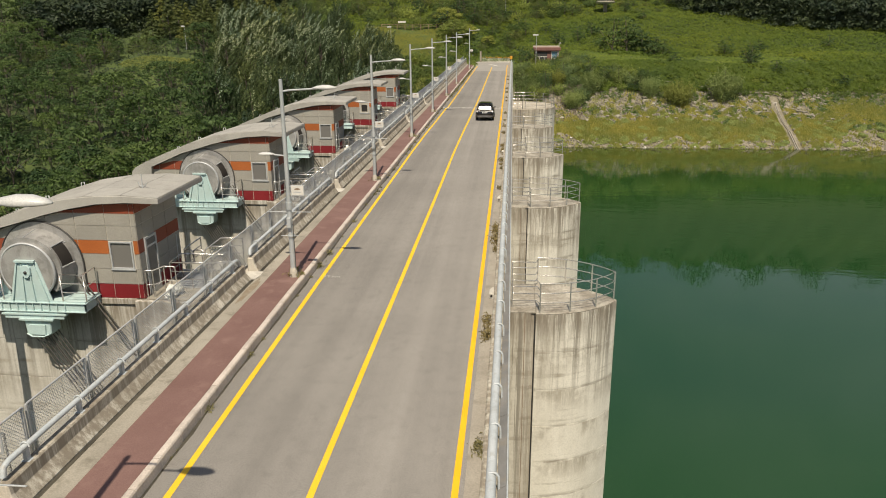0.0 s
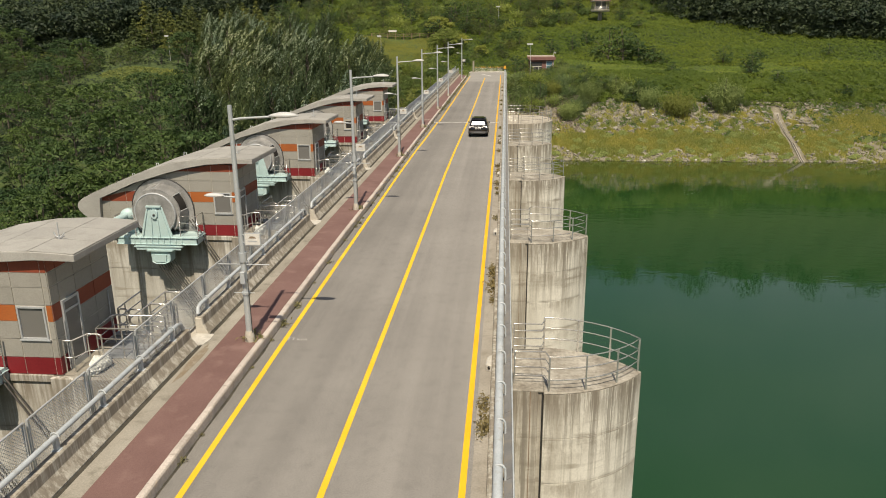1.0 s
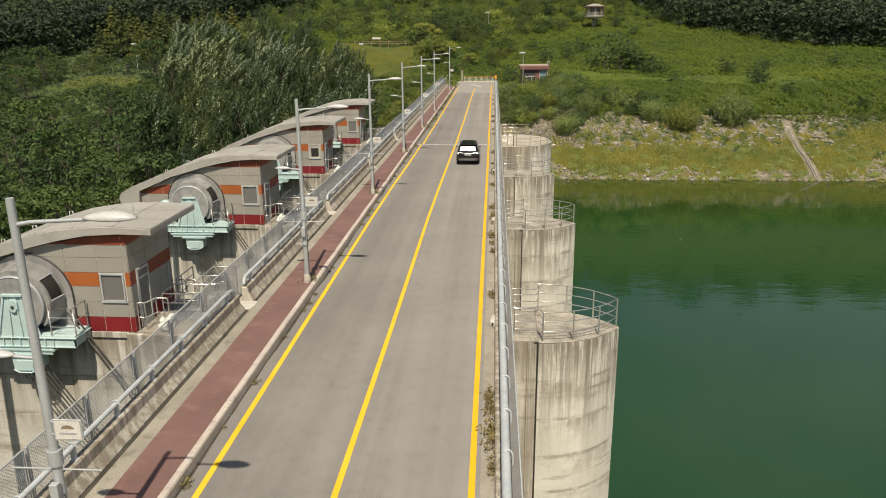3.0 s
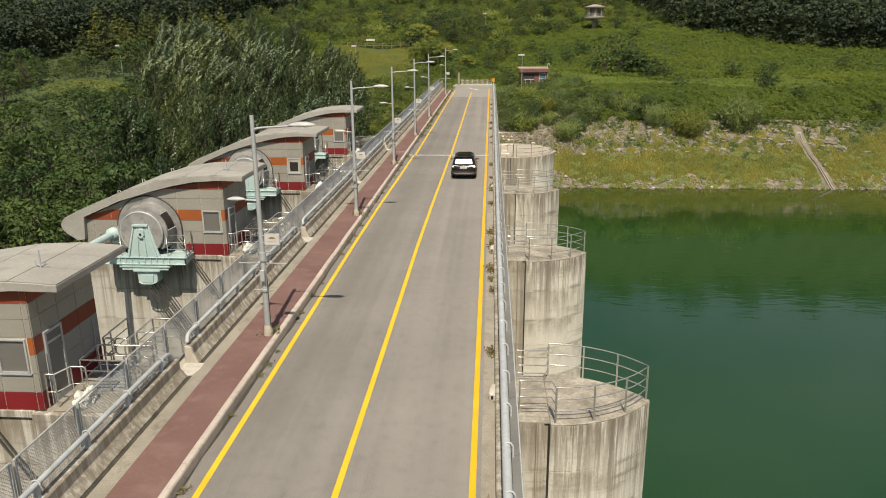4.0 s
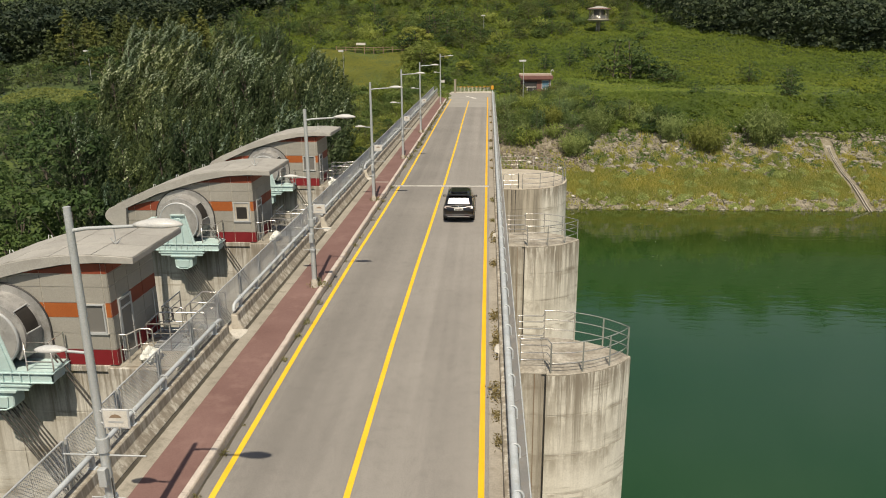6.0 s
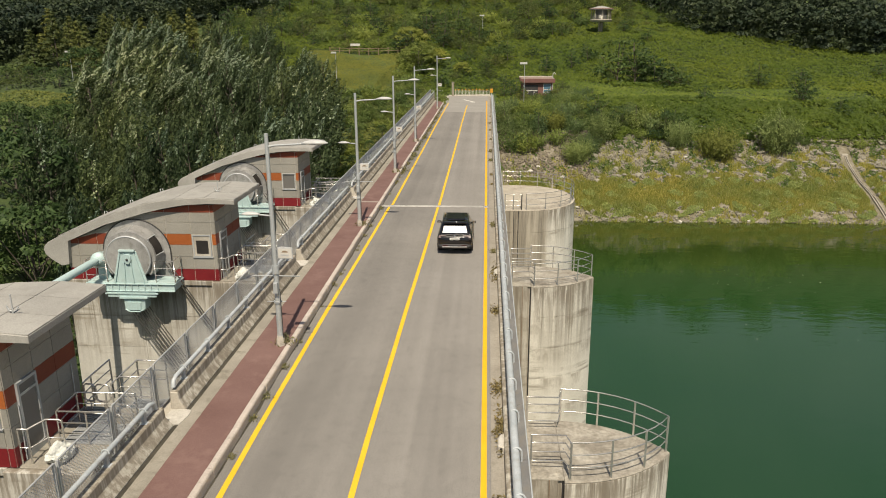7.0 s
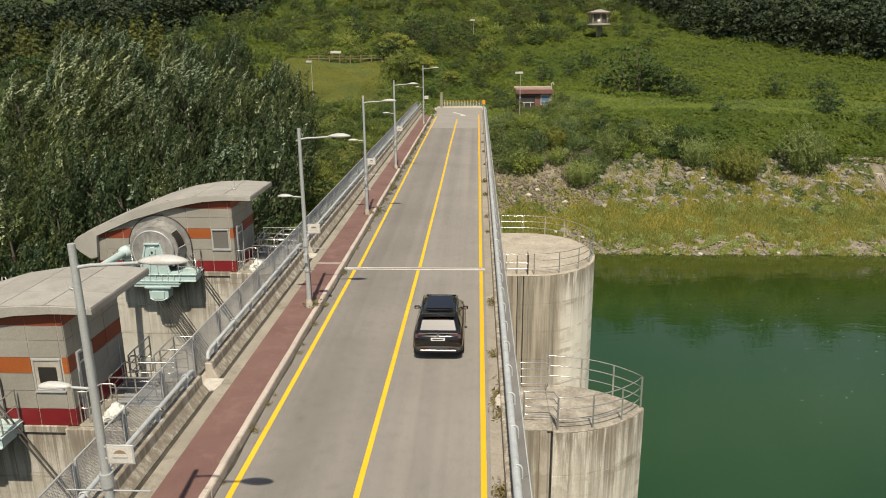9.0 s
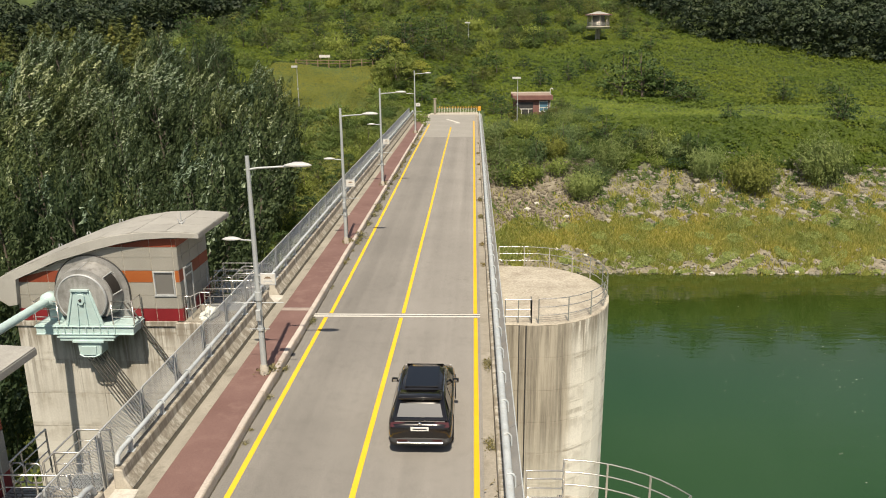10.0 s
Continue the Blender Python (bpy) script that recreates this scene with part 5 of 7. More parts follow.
def loft(rings, closed_ends=True):
    """A skin over rings of equal length, each a closed line of points."""
    n = len(rings[0])
    g = Geo()
    v = [p for r in rings for p in r]
    f = []
    for i in range(len(rings) - 1):
        for k in range(n):
            f.append((i * n + k, i * n + (k + 1) % n, (i + 1) * n + (k + 1) % n, (i + 1) * n + k))
    if closed_ends:
        f.append(tuple(range(n - 1, -1, -1)))
        f.append(tuple(range((len(rings) - 1) * n, len(rings) * n)))
    return g.add(v, [tuple(reversed(q)) for q in f], True)


def body_ring(y, half, z0, z1, tuck=0.06, shoulder=0.1):
    """Half-section of the lower body mirrored to a closed ring in x and z."""
    side = [(half * 0.86, z0), (half - tuck, z0 + 0.05), (half, z0 + 0.25 * (z1 - z0) + 0.05), (half, z0 + 0.62 * (z1 - z0)), (half - 0.02, z1 - 0.1), (half - shoulder, z1 - 0.02), (half * 0.5, z1)]
    right = [(x, y, z) for x, z in side]
    left = [(-x, y, z) for x, z in side[::-1]]
    return right + left


def suv(at):
    c = thing("car", at, "black five-door sport utility car driving along the dam road", "car")
    L = 4.7
    body_rows = [(0.0, 0.78, 0.42, 0.92), (0.06, 0.86, 0.36, 1.0), (0.2, 0.91, 0.30, 1.05), (0.6, 0.935, 0.26, 1.06), (1.6, 0.94, 0.24, 1.05), (2.8, 0.94, 0.24, 1.03), (3.5, 0.935, 0.26, 1.0), (4.1, 0.91, 0.28, 0.93), (4.5, 0.83, 0.32, 0.82), (4.66, 0.7, 0.38, 0.7), (4.7, 0.6, 0.42, 0.62)]
    body = part("body", loft([body_ring(*r) for r in body_rows]), M_CAR, c, "glossy black painted body")

    def cab_ring(y, half0, half1, z0, z1):
        side = [(half0, z0), (half0 - 0.02, z0 + 0.05), (half1 + 0.04, z1 - 0.09), (half1 - 0.03, z1 - 0.02), (half1 * 0.55, z1 + 0.01)]
        return [(x, y, z) for x, z in side] + [(-x, y, z) for x, z in side[::-1]]
    cab_rows = [(0.16, 0.80, 0.74, 1.0, 1.06), (0.28, 0.83, 0.70, 1.02, 1.225), (0.5, 0.845, 0.66, 1.03, 1.58), (0.75, 0.85, 0.655, 1.03, 1.655), (1.4, 0.855, 0.665, 1.03, 1.70), (2.2, 0.855, 0.66, 1.02, 1.69), (2.7, 0.85, 0.64, 1.02, 1.62), (3.1, 0.84, 0.66, 1.0, 1.36), (3.55, 0.80, 0.74, 0.96, 1.02)]
    cab = part("cabin", loft([cab_ring(*r) for r in cab_rows]), M_CAR, c, "glossy black cabin")
    # rear window follows the sloping tail
    def slab(name, pts, mat, parent, t=0.012, label=""):
        a, b, d = Vector(pts[0]), Vector(pts[1]), Vector(pts[3])
        n = (b - a).cross(d - a).normalized()
        lo = [Vector(p) + n * 0.004 for p in pts]
        hi = [p + n * t for p in lo]
        return part(name, Geo().add(lo + hi, [(3, 2, 1, 0), (4, 5, 6, 7), (0, 1, 5, 4), (1, 2, 6, 5), (2, 3, 7, 6), (3, 0, 4, 7)]), mat, parent, label)
    slab("rear_window", [(-0.66, 0.19, 1.14), (0.66, 0.19, 1.14), (0.58, 0.40, 1.46), (-0.58, 0.40, 1.46)], M_REARGLASS, c, 0.014, "rear window coloured bright for the sky it reflects")
    slab("windscreen", [(0.70, 3.42, 1.12), (-0.70, 3.42, 1.12), (-0.58, 2.80, 1.60), (0.58, 2.80, 1.60)], M_CARGLASS, c)
    part("roof_glass", Geo().box(-0.5, 1.0, 1.690, 0.5, 2.4, 1.714), M_CARGLASS, cab, "panoramic glass roof", 0.008)
    part("spoiler", loft([[(s * w, y, z) for s, w, z in ((-1, 0.62, 1.60), (-1, 0.6, 1.68), (1, 0.6, 1.68), (1, 0.62, 1.60))] for y in (0.36, 0.5, 0.85)], True), M_CAR, c, bevel=0.01)
    for s in (-1, 1):
        side = Geo()
        for ya, yb, za, zb in ((0.55, 1.35, 1.10, 1.52), (1.42, 2.22, 1.10, 1.55), (2.28, 3.0, 1.10, 1.52)):
            xo, xi = 0.853, 0.71
            taper = 0.45 if yb > 2.9 else 0.0
            pts = [(s * xo, ya, za), (s * xo, yb, za), (s * xi, yb - taper, zb), (s * xi, ya + (0.15 if ya < 0.6 else 0), zb)]
            out = [(x + s * 0.012, y, z + 0.004) for x, y, z in pts]
            q = [(0, 1, 2, 3), (7, 6, 5, 4), (0, 4, 5, 1), (1, 5, 6, 2), (2, 6, 7, 3), (3, 7, 4, 0)]
            side.add(pts + out, q if s < 0 else [tuple(reversed(k)) for k in q])
        part("side_window", side, M_CARGLASS, c)
        part("roof_rail", Geo().tube([(s * 0.66, 0.75, 1.67), (s * 0.665, 1.0, 1.735), (s * 0.66, 2.2, 1.73), (s * 0.64, 2.55, 1.66)], 0.018, 6), M_CHROME, c)
        mir = part("mirror", loft([[(s * (0.88 + x), 2.62 + y, 1.1 + z) for y, z in ((-0.05, -0.03), (0.08, -0.05), (0.1, 0.08), (-0.05, 0.1))] for x in (0.0, 0.06, 0.19)], True), M_CAR, c, bevel=0.015)
        part("mirror_glass", Geo().box(s * 0.96 - 0.06, 2.555, 1.09, s * 0.96 + 0.06, 2.567, 1.18), M_CHROME, mir)
        slab("tail_lamp", [(s * 0.44 if s > 0 else -0.85, 0.035, 0.90), (0.85 if s > 0 else -0.44, 0.035, 0.90), (0.83 if s > 0 else -0.44, 0.115, 1.02), (s * 0.44 if s > 0 else -0.83, 0.115, 1.02)], M_TAIL, c, 0.02, "dark red tail lamp")
        slab("head_lamp", [(0.8 if s > 0 else -0.5, 4.60, 0.66), (0.5 if s > 0 else -0.8, 4.60, 0.66), (0.5 if s > 0 else -0.78, 4.50, 0.78), (0.78 if s > 0 else -0.5, 4.50, 0.78)], M_RIM, c, 0.02)
        for yw in (0.92, 3.68):
            wh = part("wheel", Geo().lathe_y(0, 0, [(-0.12, 0.0), (-0.12, 0.24), (0.12, 0.24), (0.12, 0.0)], 24), M_DARK, c)
            wh.matrix_local = pose(s * 0.83, yw, 0.36, 0, 0, 90)
            part("tyre", Geo().lathe_y(0, 0, [(-0.115, 0.23), (-0.12, 0.3), (-0.1, 0.35), (0.1, 0.35), (0.12, 0.3), (0.115, 0.23)], 28), M_TYRE, wh)
            rim = Geo().lathe_y(0, 0, [(-0.13, 0.0), (-0.13, 0.06), (-0.1, 0.07), (-0.1, 0.2), (-0.125, 0.235)], 24)
            part("rim", rim, M_RIM, wh)
            arch = Geo().lathe_y(0, 0, [(-0.02, 0.37), (-0.02, 0.43), (0.03, 0.43), (0.03, 0.37)], 20, 0, math.pi)
            ar = part("wheel_arch", arch, M_TRIM, c)
            ar.matrix_local = pose(s * 0.925, yw, 0.37, 0, 0, 90)
    part("rear_bumper", loft([body_ring(-0.03, 0.74, 0.36, 0.56, 0.04, 0.05), body_ring(0.02, 0.87, 0.33, 0.6, 0.04, 0.05), body_ring(0.2, 0.925, 0.30, 0.6, 0.04, 0.05)]), M_TRIM, c, "dark plastic rear bumper")
    part("bumper_strip", Geo().box(-0.66, -0.05, 0.40, 0.66, 0.0, 0.46), M_CHROME, c, "silver bumper strip", 0.01)
    part("tail_strip", Geo().box(-0.72, 0.085, 1.045, 0.72, 0.11, 1.07), M_CHROME, c, "thin chrome strip")
    part("badge", Geo().lathe_y(0, 0.99, [(0.03, 0.0), (0.03, 0.05), (0.06, 0.06)], 12), M_CHROME, c)
    pl = part("number_plate", Geo().box(-0.26, -0.005, 0.80, 0.26, 0.03, 0.92), M_PLATE, c, "white number plate with plain bars", 0.004)
    part("plate_bar", Geo().box(-0.2, -0.009, 0.84, 0.2, -0.004, 0.88), M_TRIM, pl)
    part("wiper", Geo().tube([(0.0, 0.17, 1.12), (0.35, 0.22, 1.17)], 0.01, 5), M_TRIM, c)
    for x in (-0.5, 0.5):
        part("reflector", Geo().box(x - 0.14, -0.045, 0.5, x + 0.14, -0.02, 0.54), M_TAIL, c)
    return c


suv((1.62, 74.25, 0.0))

# ---- the end of the road: gate, barrier post, gatehouse, light mast ----
gate = thing("road_gate", (0, 177, 0), "low orange and yellow barred gate across the road", "gate")
for i in range(25):
    x = -2.6 + i * 0.26
    part("bar", Geo().box(x - 0.025, -0.03, 0.0, x + 0.025, 0.03, 0.95 + 0.06 * (i % 2)), M_WHITE, gate)
    part("bar_tip", Geo().box(x - 0.03, -0.035, 0.95 + 0.06 * (i % 2), x + 0.03, 0.035, 1.2 + 0.06 * (i % 2)), M_GATEY, gate)
part("rail", Geo().box(-2.75, -0.02, 0.88, 3.8, 0.02, 0.93).box(-2.75, -0.02, 0.25, 3.8, 0.02, 0.3), M_WOOD, gate)
gp = thing("gate_post", (-3.1, 177, 0), "pale concrete gate post", "post")
part("shaft", Geo().box(-0.2, -0.2, -0.3, 0.2, 0.2, 2.4), M_PARAPET, gp, bevel=0.03)
part("cap", Geo().box(-0.26, -0.26, 2.4, 0.26, 0.26, 2.52), M_PARAPET, gp, bevel=0.03)
bx = thing("warning_post", (4.05, 172.5, 0), "orange warning box on a short post at the rail's end", "warning sign")
part("box", Geo().box(-0.25, -0.15, 0.9, 0.25, 0.15, 1.6), M_GATEY, bx, bevel=0.03)
part("post", Geo().box(-0.05, -0.05, -0.03, 0.05, 0.05, 0.9), M_STEEL, bx)
structure("road_beyond_gate", Geo().box(-3.9, Y1, -0.05, 3.9, Y1 + 9, -0.004), M_CONC, "pale concrete apron at the gate", "road")
structure("trim_arrow", Geo().extrude_z([(1.25, 163.0), (1.05, 164.4), (-0.65, 168.8), (-1.0, 168.5), (0.65, 164.2), (0.35, 163.3)], 0.004, 0.009), M_WHITE, "faded white painted arrow on asphalt", "road marking")
structure("road_patch", Geo().box(-3.75, 147.3, 0.0, 3.42, Y1 - 0.5, 0.004), surface("paler_asphalt", (0.30, 0.287, 0.262), (0.35, 0.335, 0.305), 0.9, 0.3, 45, 0.3), "paler newer asphalt at the road's end", "road patch")


def gatehouse():
    h = thing("gatehouse", (11.7, 164.5, 0.6), "small red-brown gatehouse with a flat roof and blue window", "building")
    part("plinth", Geo().box(-2.65, -0.05, -2.2, 2.65, 4.05, 0.0), M_CONC, h)
    part("wall", Geo().box(-2.6, 0, 0, 2.6, 4.0, 2.9), M_BRICKRED, h, "red-brown brick wall")
    part("roof", Geo().box(-2.9, -0.5, 2.55, 2.9, 4.3, 3.2), M_BRICKRED, h, "red-brown roof fascia", 0.03)
    part("roof_deck", Geo().box(-2.75, -0.35, 3.2, 2.75, 4.15, 3.24), M_DECK, h, "dull brown roof deck")
    part("roof_edge", Geo().box(-2.9, 4.15, 3.2, 2.9, 4.3, 3.42), M_CONC, h, "pale rear roof edge")
    w = part("window", Geo().box(1.05, -0.05, 0.9, 2.2, 0.02, 2.3), paint("blue_pane", (0.10, 0.2, 0.28), 0.15, 0.3), h, "pale blue window")
    part("frame", Geo().box(0.97, -0.08, 0.8, 1.05, 0.0, 2.4).box(2.2, -0.08, 0.8, 2.28, 0.0, 2.4).box(1.05, -0.08, 2.3, 2.2, 0, 2.4).box(1.05, -0.08, 0.8, 2.2, 0, 0.95).box(1.6, -0.07, 0.95, 1.66, 0, 1.4).box(1.05, -0.07, 1.4, 2.2, 0, 1.47), M_WHITE, w)
    # The porch's shade is a dark panel set against the wall.
    part("porch_recess", Geo().box(-2.3, -0.06, 0, 0.1, 0.02, 2.2), M_DARK, h, "flat dark panel standing for the shaded porch opening")
    part("porch_rail", Geo().box(-2.2, -0.12, 1.2, 0.0, -0.06, 1.32).box(-1.6, -0.12, 0.0, -1.5, -0.06, 1.2).box(-0.6, -0.12, 0.0, -0.5, -0.06, 1.2), M_WHITE, h, "white porch rail")
    return h


gatehouse()


def light_mast(x, y, z, hgt, name="light_mast", two=False):
    m = thing(name, (x, y, z), "slim grey light mast with a white head", "light mast", "light masts")
    part("pole", Geo().tube([(0, 0, -0.3), (0, 0, hgt)], 0.055, 8, 0.04), M_POLE, m)
    part("head", Geo().box(-0.75, -0.2, hgt - 0.05, 0.4 if two else 0.1, 0.2, hgt + 0.25), M_LAMP, m, "white lamp head", 0.04)
    part("collar", Geo().tube([(0, 0, hgt * 0.45), (0, 0, hgt * 0.45 + 0.2)], 0.12, 8), M_POLE, m)


light_mast(9.2, 159.0, 0.02, 6.4, two=True)
vent = thing("vent_pipe", (14.2, 164.3, 0.6), "thin pale vent pipe with a bent top beside the gatehouse", "pipe")
part("pipe", Geo().tube([(0, 0, -1.0), (0, 0, 3.9), (0.05, 0, 4.1), (0.2, 0, 4.2), (0.35, 0, 4.1), (0.4, 0, 3.9)], 0.06, 7), M_LAMP, vent)
light_mast(-21.8, 161.7, float(height(-21.8, 161.7)), 5.6)
light_mast(-69.5, 166.0, float(height(-69.5, 166)), 5.2)
light_mast(2.0, 225.0, float(height(2, 225)), 4.6, two=True)


def watchtower():
    x, y = 31.0, 229.0
    z = float(height(x, y))
    t = thing("watchtower", (x, y, z), "pale round watch pavilion on one leg with a brown-edged roof", "tower")
    part("leg", Geo().tube([(0, 0, -0.5), (0, 0, 3.0)], 0.55, 12), M_PARAPET, t)
    part("floor", Geo().tube([(0, 0, 2.9), (0, 0, 3.2), (0, 0, 3.25)], 2.6, 8, 2.9), M_CONC, t)
    part("wall", Geo().tube([(0, 0, 3.25), (0, 0, 3.5)], 2.7, 8), M_CONC, t)
    for k in range(3):
        part("rail", Geo().tube([(2.6 * math.cos(j * math.pi / 4), 2.6 * math.sin(j * math.pi / 4), 3.75 + 0.25 * k) for j in range(9)], 0.045, 5), M_RAIL, t)
    for k in range(8):
        a = 2 * math.pi * k / 8
        part("pillar", Geo().box(-0.13, -0.13, 3.5, 0.13, 0.13, 5.7, Matrix.Translation((2.3 * math.cos(a), 2.3 * math.sin(a), 0))), M_PARAPET, t)
    part("cabin", Geo().tube([(0, 0, 3.5), (0, 0, 5.7)], 1.5, 8), M_GLASS, t, "dark glazed cabin")
    part("roof", Geo().tube([(0, 0, 5.7), (0, 0, 5.95)], 3.0, 8, 2.9).tube([(0, 0, 5.95), (0, 0, 6.6)], 2.9, 8, 0.5), M_ROOF, t, "pale roof")
    part("roof_edge", Geo().tube([(0, 0, 5.82), (0, 0, 5.98)], 3.06, 8, 3.0), M_BRICKRED, t, "thin red-brown roof edge")


watchtower()

# drainage chute down the bank
ch = thing("drain_chute", (53.0, 138.0, -6.5), "narrow pale concrete drain chute running down the bank", "chute")
top, kink, foot = Vector((53.05, 142.2)), Vector((53.0, 133.0)), Vector((52.98, 127.6))
stops = [top.lerp(kink, i / 8) for i in range(8)] + [kink.lerp(foot, i / 5) for i in range(6)]
for i, (p, q) in enumerate(zip(stops, stops[1:])):
    wide = 0.5 if i < 8 else 0.75
    zp, zq = float(height(*p)) + 6.5 + 0.12, float(height(*q)) + 6.5 + 0.12
    px0, py0, qx0, qy0 = p.x - 53.0, p.y - 138.0, q.x - 53.0, q.y - 138.0 + 0.03
    for name, xa, xb, up, low in (("chute_side", -0.33, -0.12, 0.1, 0.7), ("chute_side", 0.12, 0.33, 0.1, 0.7), ("chute_bed", -0.12, 0.12, 0.04, 0.6)):
        xa, xb = xa * wide, xb * wide
        s = Geo()
        s.add([(px0 + xa, py0, zp - low), (px0 + xb, py0, zp - low), (qx0 + xb, qy0, zq - low), (qx0 + xa, qy0, zq - low), (px0 + xa, py0, zp + up), (px0 + xb, py0, zp + up), (qx0 + xb, qy0, zq + up), (qx0 + xa, qy0, zq + up)],
              [(0, 1, 2, 3), (7, 6, 5, 4), (0, 4, 5, 1), (1, 5, 6, 2), (2, 6, 7, 3), (3, 7, 4, 0)])
        part(name, s, M_EDGE if name == "chute_side" else M_DARKSTRIP, ch)
part("head_block", Geo().box(top.x - 53.45, top.y - 138.1, float(height(*top)) + 5.9, top.x - 52.65, top.y - 137.6, float(height(*top)) + 6.8), M_CONC, ch, "pale head block", 0.03)

# low concrete kerb on the terrace
kb = thing("concrete_kerb", (32.7, 153.0, float(height(32.7, 153.0))), "low pale concrete block lying on the terrace", "block")
part("block", Geo().box(-0.9, -0.2, -0.3, 0.9, 0.2, 0.28), M_CONC, kb, bevel=0.04)

# wooden fence and bench above the lawn
fy, fx0, fx1 = 192.0, -29.0, -13.0
FENCE_Z = float(np.mean([height(x, 192.0) for x in np.linspace(-29, -13, 9)]))
fn = thing("lawn_fence", (fx0, fy, FENCE_Z), "low brown wooden fence at the top of the lawn", "fence")
px = fx0
while px <= fx1:
    z = 0.15 * (float(height(px, fy)) - FENCE_Z)
    part("post", Geo().box(px - fx0 - 0.08, -0.08, z - 1.0, px - fx0 + 0.08, 0.08, z + 1.2), M_WOOD, fn)
    z2 = 0.15 * (float(height(px + 2, fy)) - FENCE_Z)
    if px + 2 <= fx1:
        for h in (0.55, 1.05):
            part("rail", Geo().tube([(px - fx0, 0, z + h), (px - fx0 + 2, 0, z2 + h)], 0.06, 5), M_WOOD, fn)
    px += 2
sg = thing("white_sign", (-24.0, 193.5, float(height(-24, 193.5))), "small white board behind the wooden fence", "sign")
part("board", Geo().box(-1.0, 0, 1.3, 1.0, 0.06, 1.75), M_WHITE, sg)
part("post", Geo().box(-0.8, 0.0, -0.2, -0.7, 0.05, 1.3).box(0.7, 0.0, -0.2, 0.8, 0.05, 1.3), M_WOOD, sg)

# faded hand-painted chainage on the asphalt, and a rust stain on the gutter
curve = bpy.data.curves.new("painted_writing", "FONT")
curve.body = "km"
curve.size = 0.3
curve.extrude = 0.002
curve.materials.append(M_FADED)
tagged(new("painted_writing", curve), "faded white letters painted on the asphalt", "road marking", kind="structure").matrix_world = pose(-2.88, 26.36, 0.004, 0, 0, 4)
structure("painted_strokes", Geo().box(-3.18, 26.36, 0.0, -3.14, 26.6, 0.005).box(-3.09, 26.54, 0.0, -2.97, 26.58, 0.005).box(-3.02, 26.36, 0.0, -2.98, 26.54, 0.005), M_FADED, "faded white strokes painted on the asphalt", "road marking")
M_RUST = surface("rust_stain", (0.23, 0.175, 0.115), (0.27, 0.235, 0.18), 0.9, 2.5, 25, 0.2, stain=(0.33, 0.29, 0.23))
stain = [(-5.46 - 0.14 * math.cos(a) * (1 + 0.2 * math.sin(3 * a)) , 23.9 + 1.3 * math.sin(a) * (1 + 0.15 * math.cos(5 * a))) for a in (2 * math.pi * k / 24 for k in range(24))]
structure("gutter_stain", Geo().extrude_z(stain, 0.278, 0.283), M_RUST, "rusty orange stain on the concrete gutter", "stain")


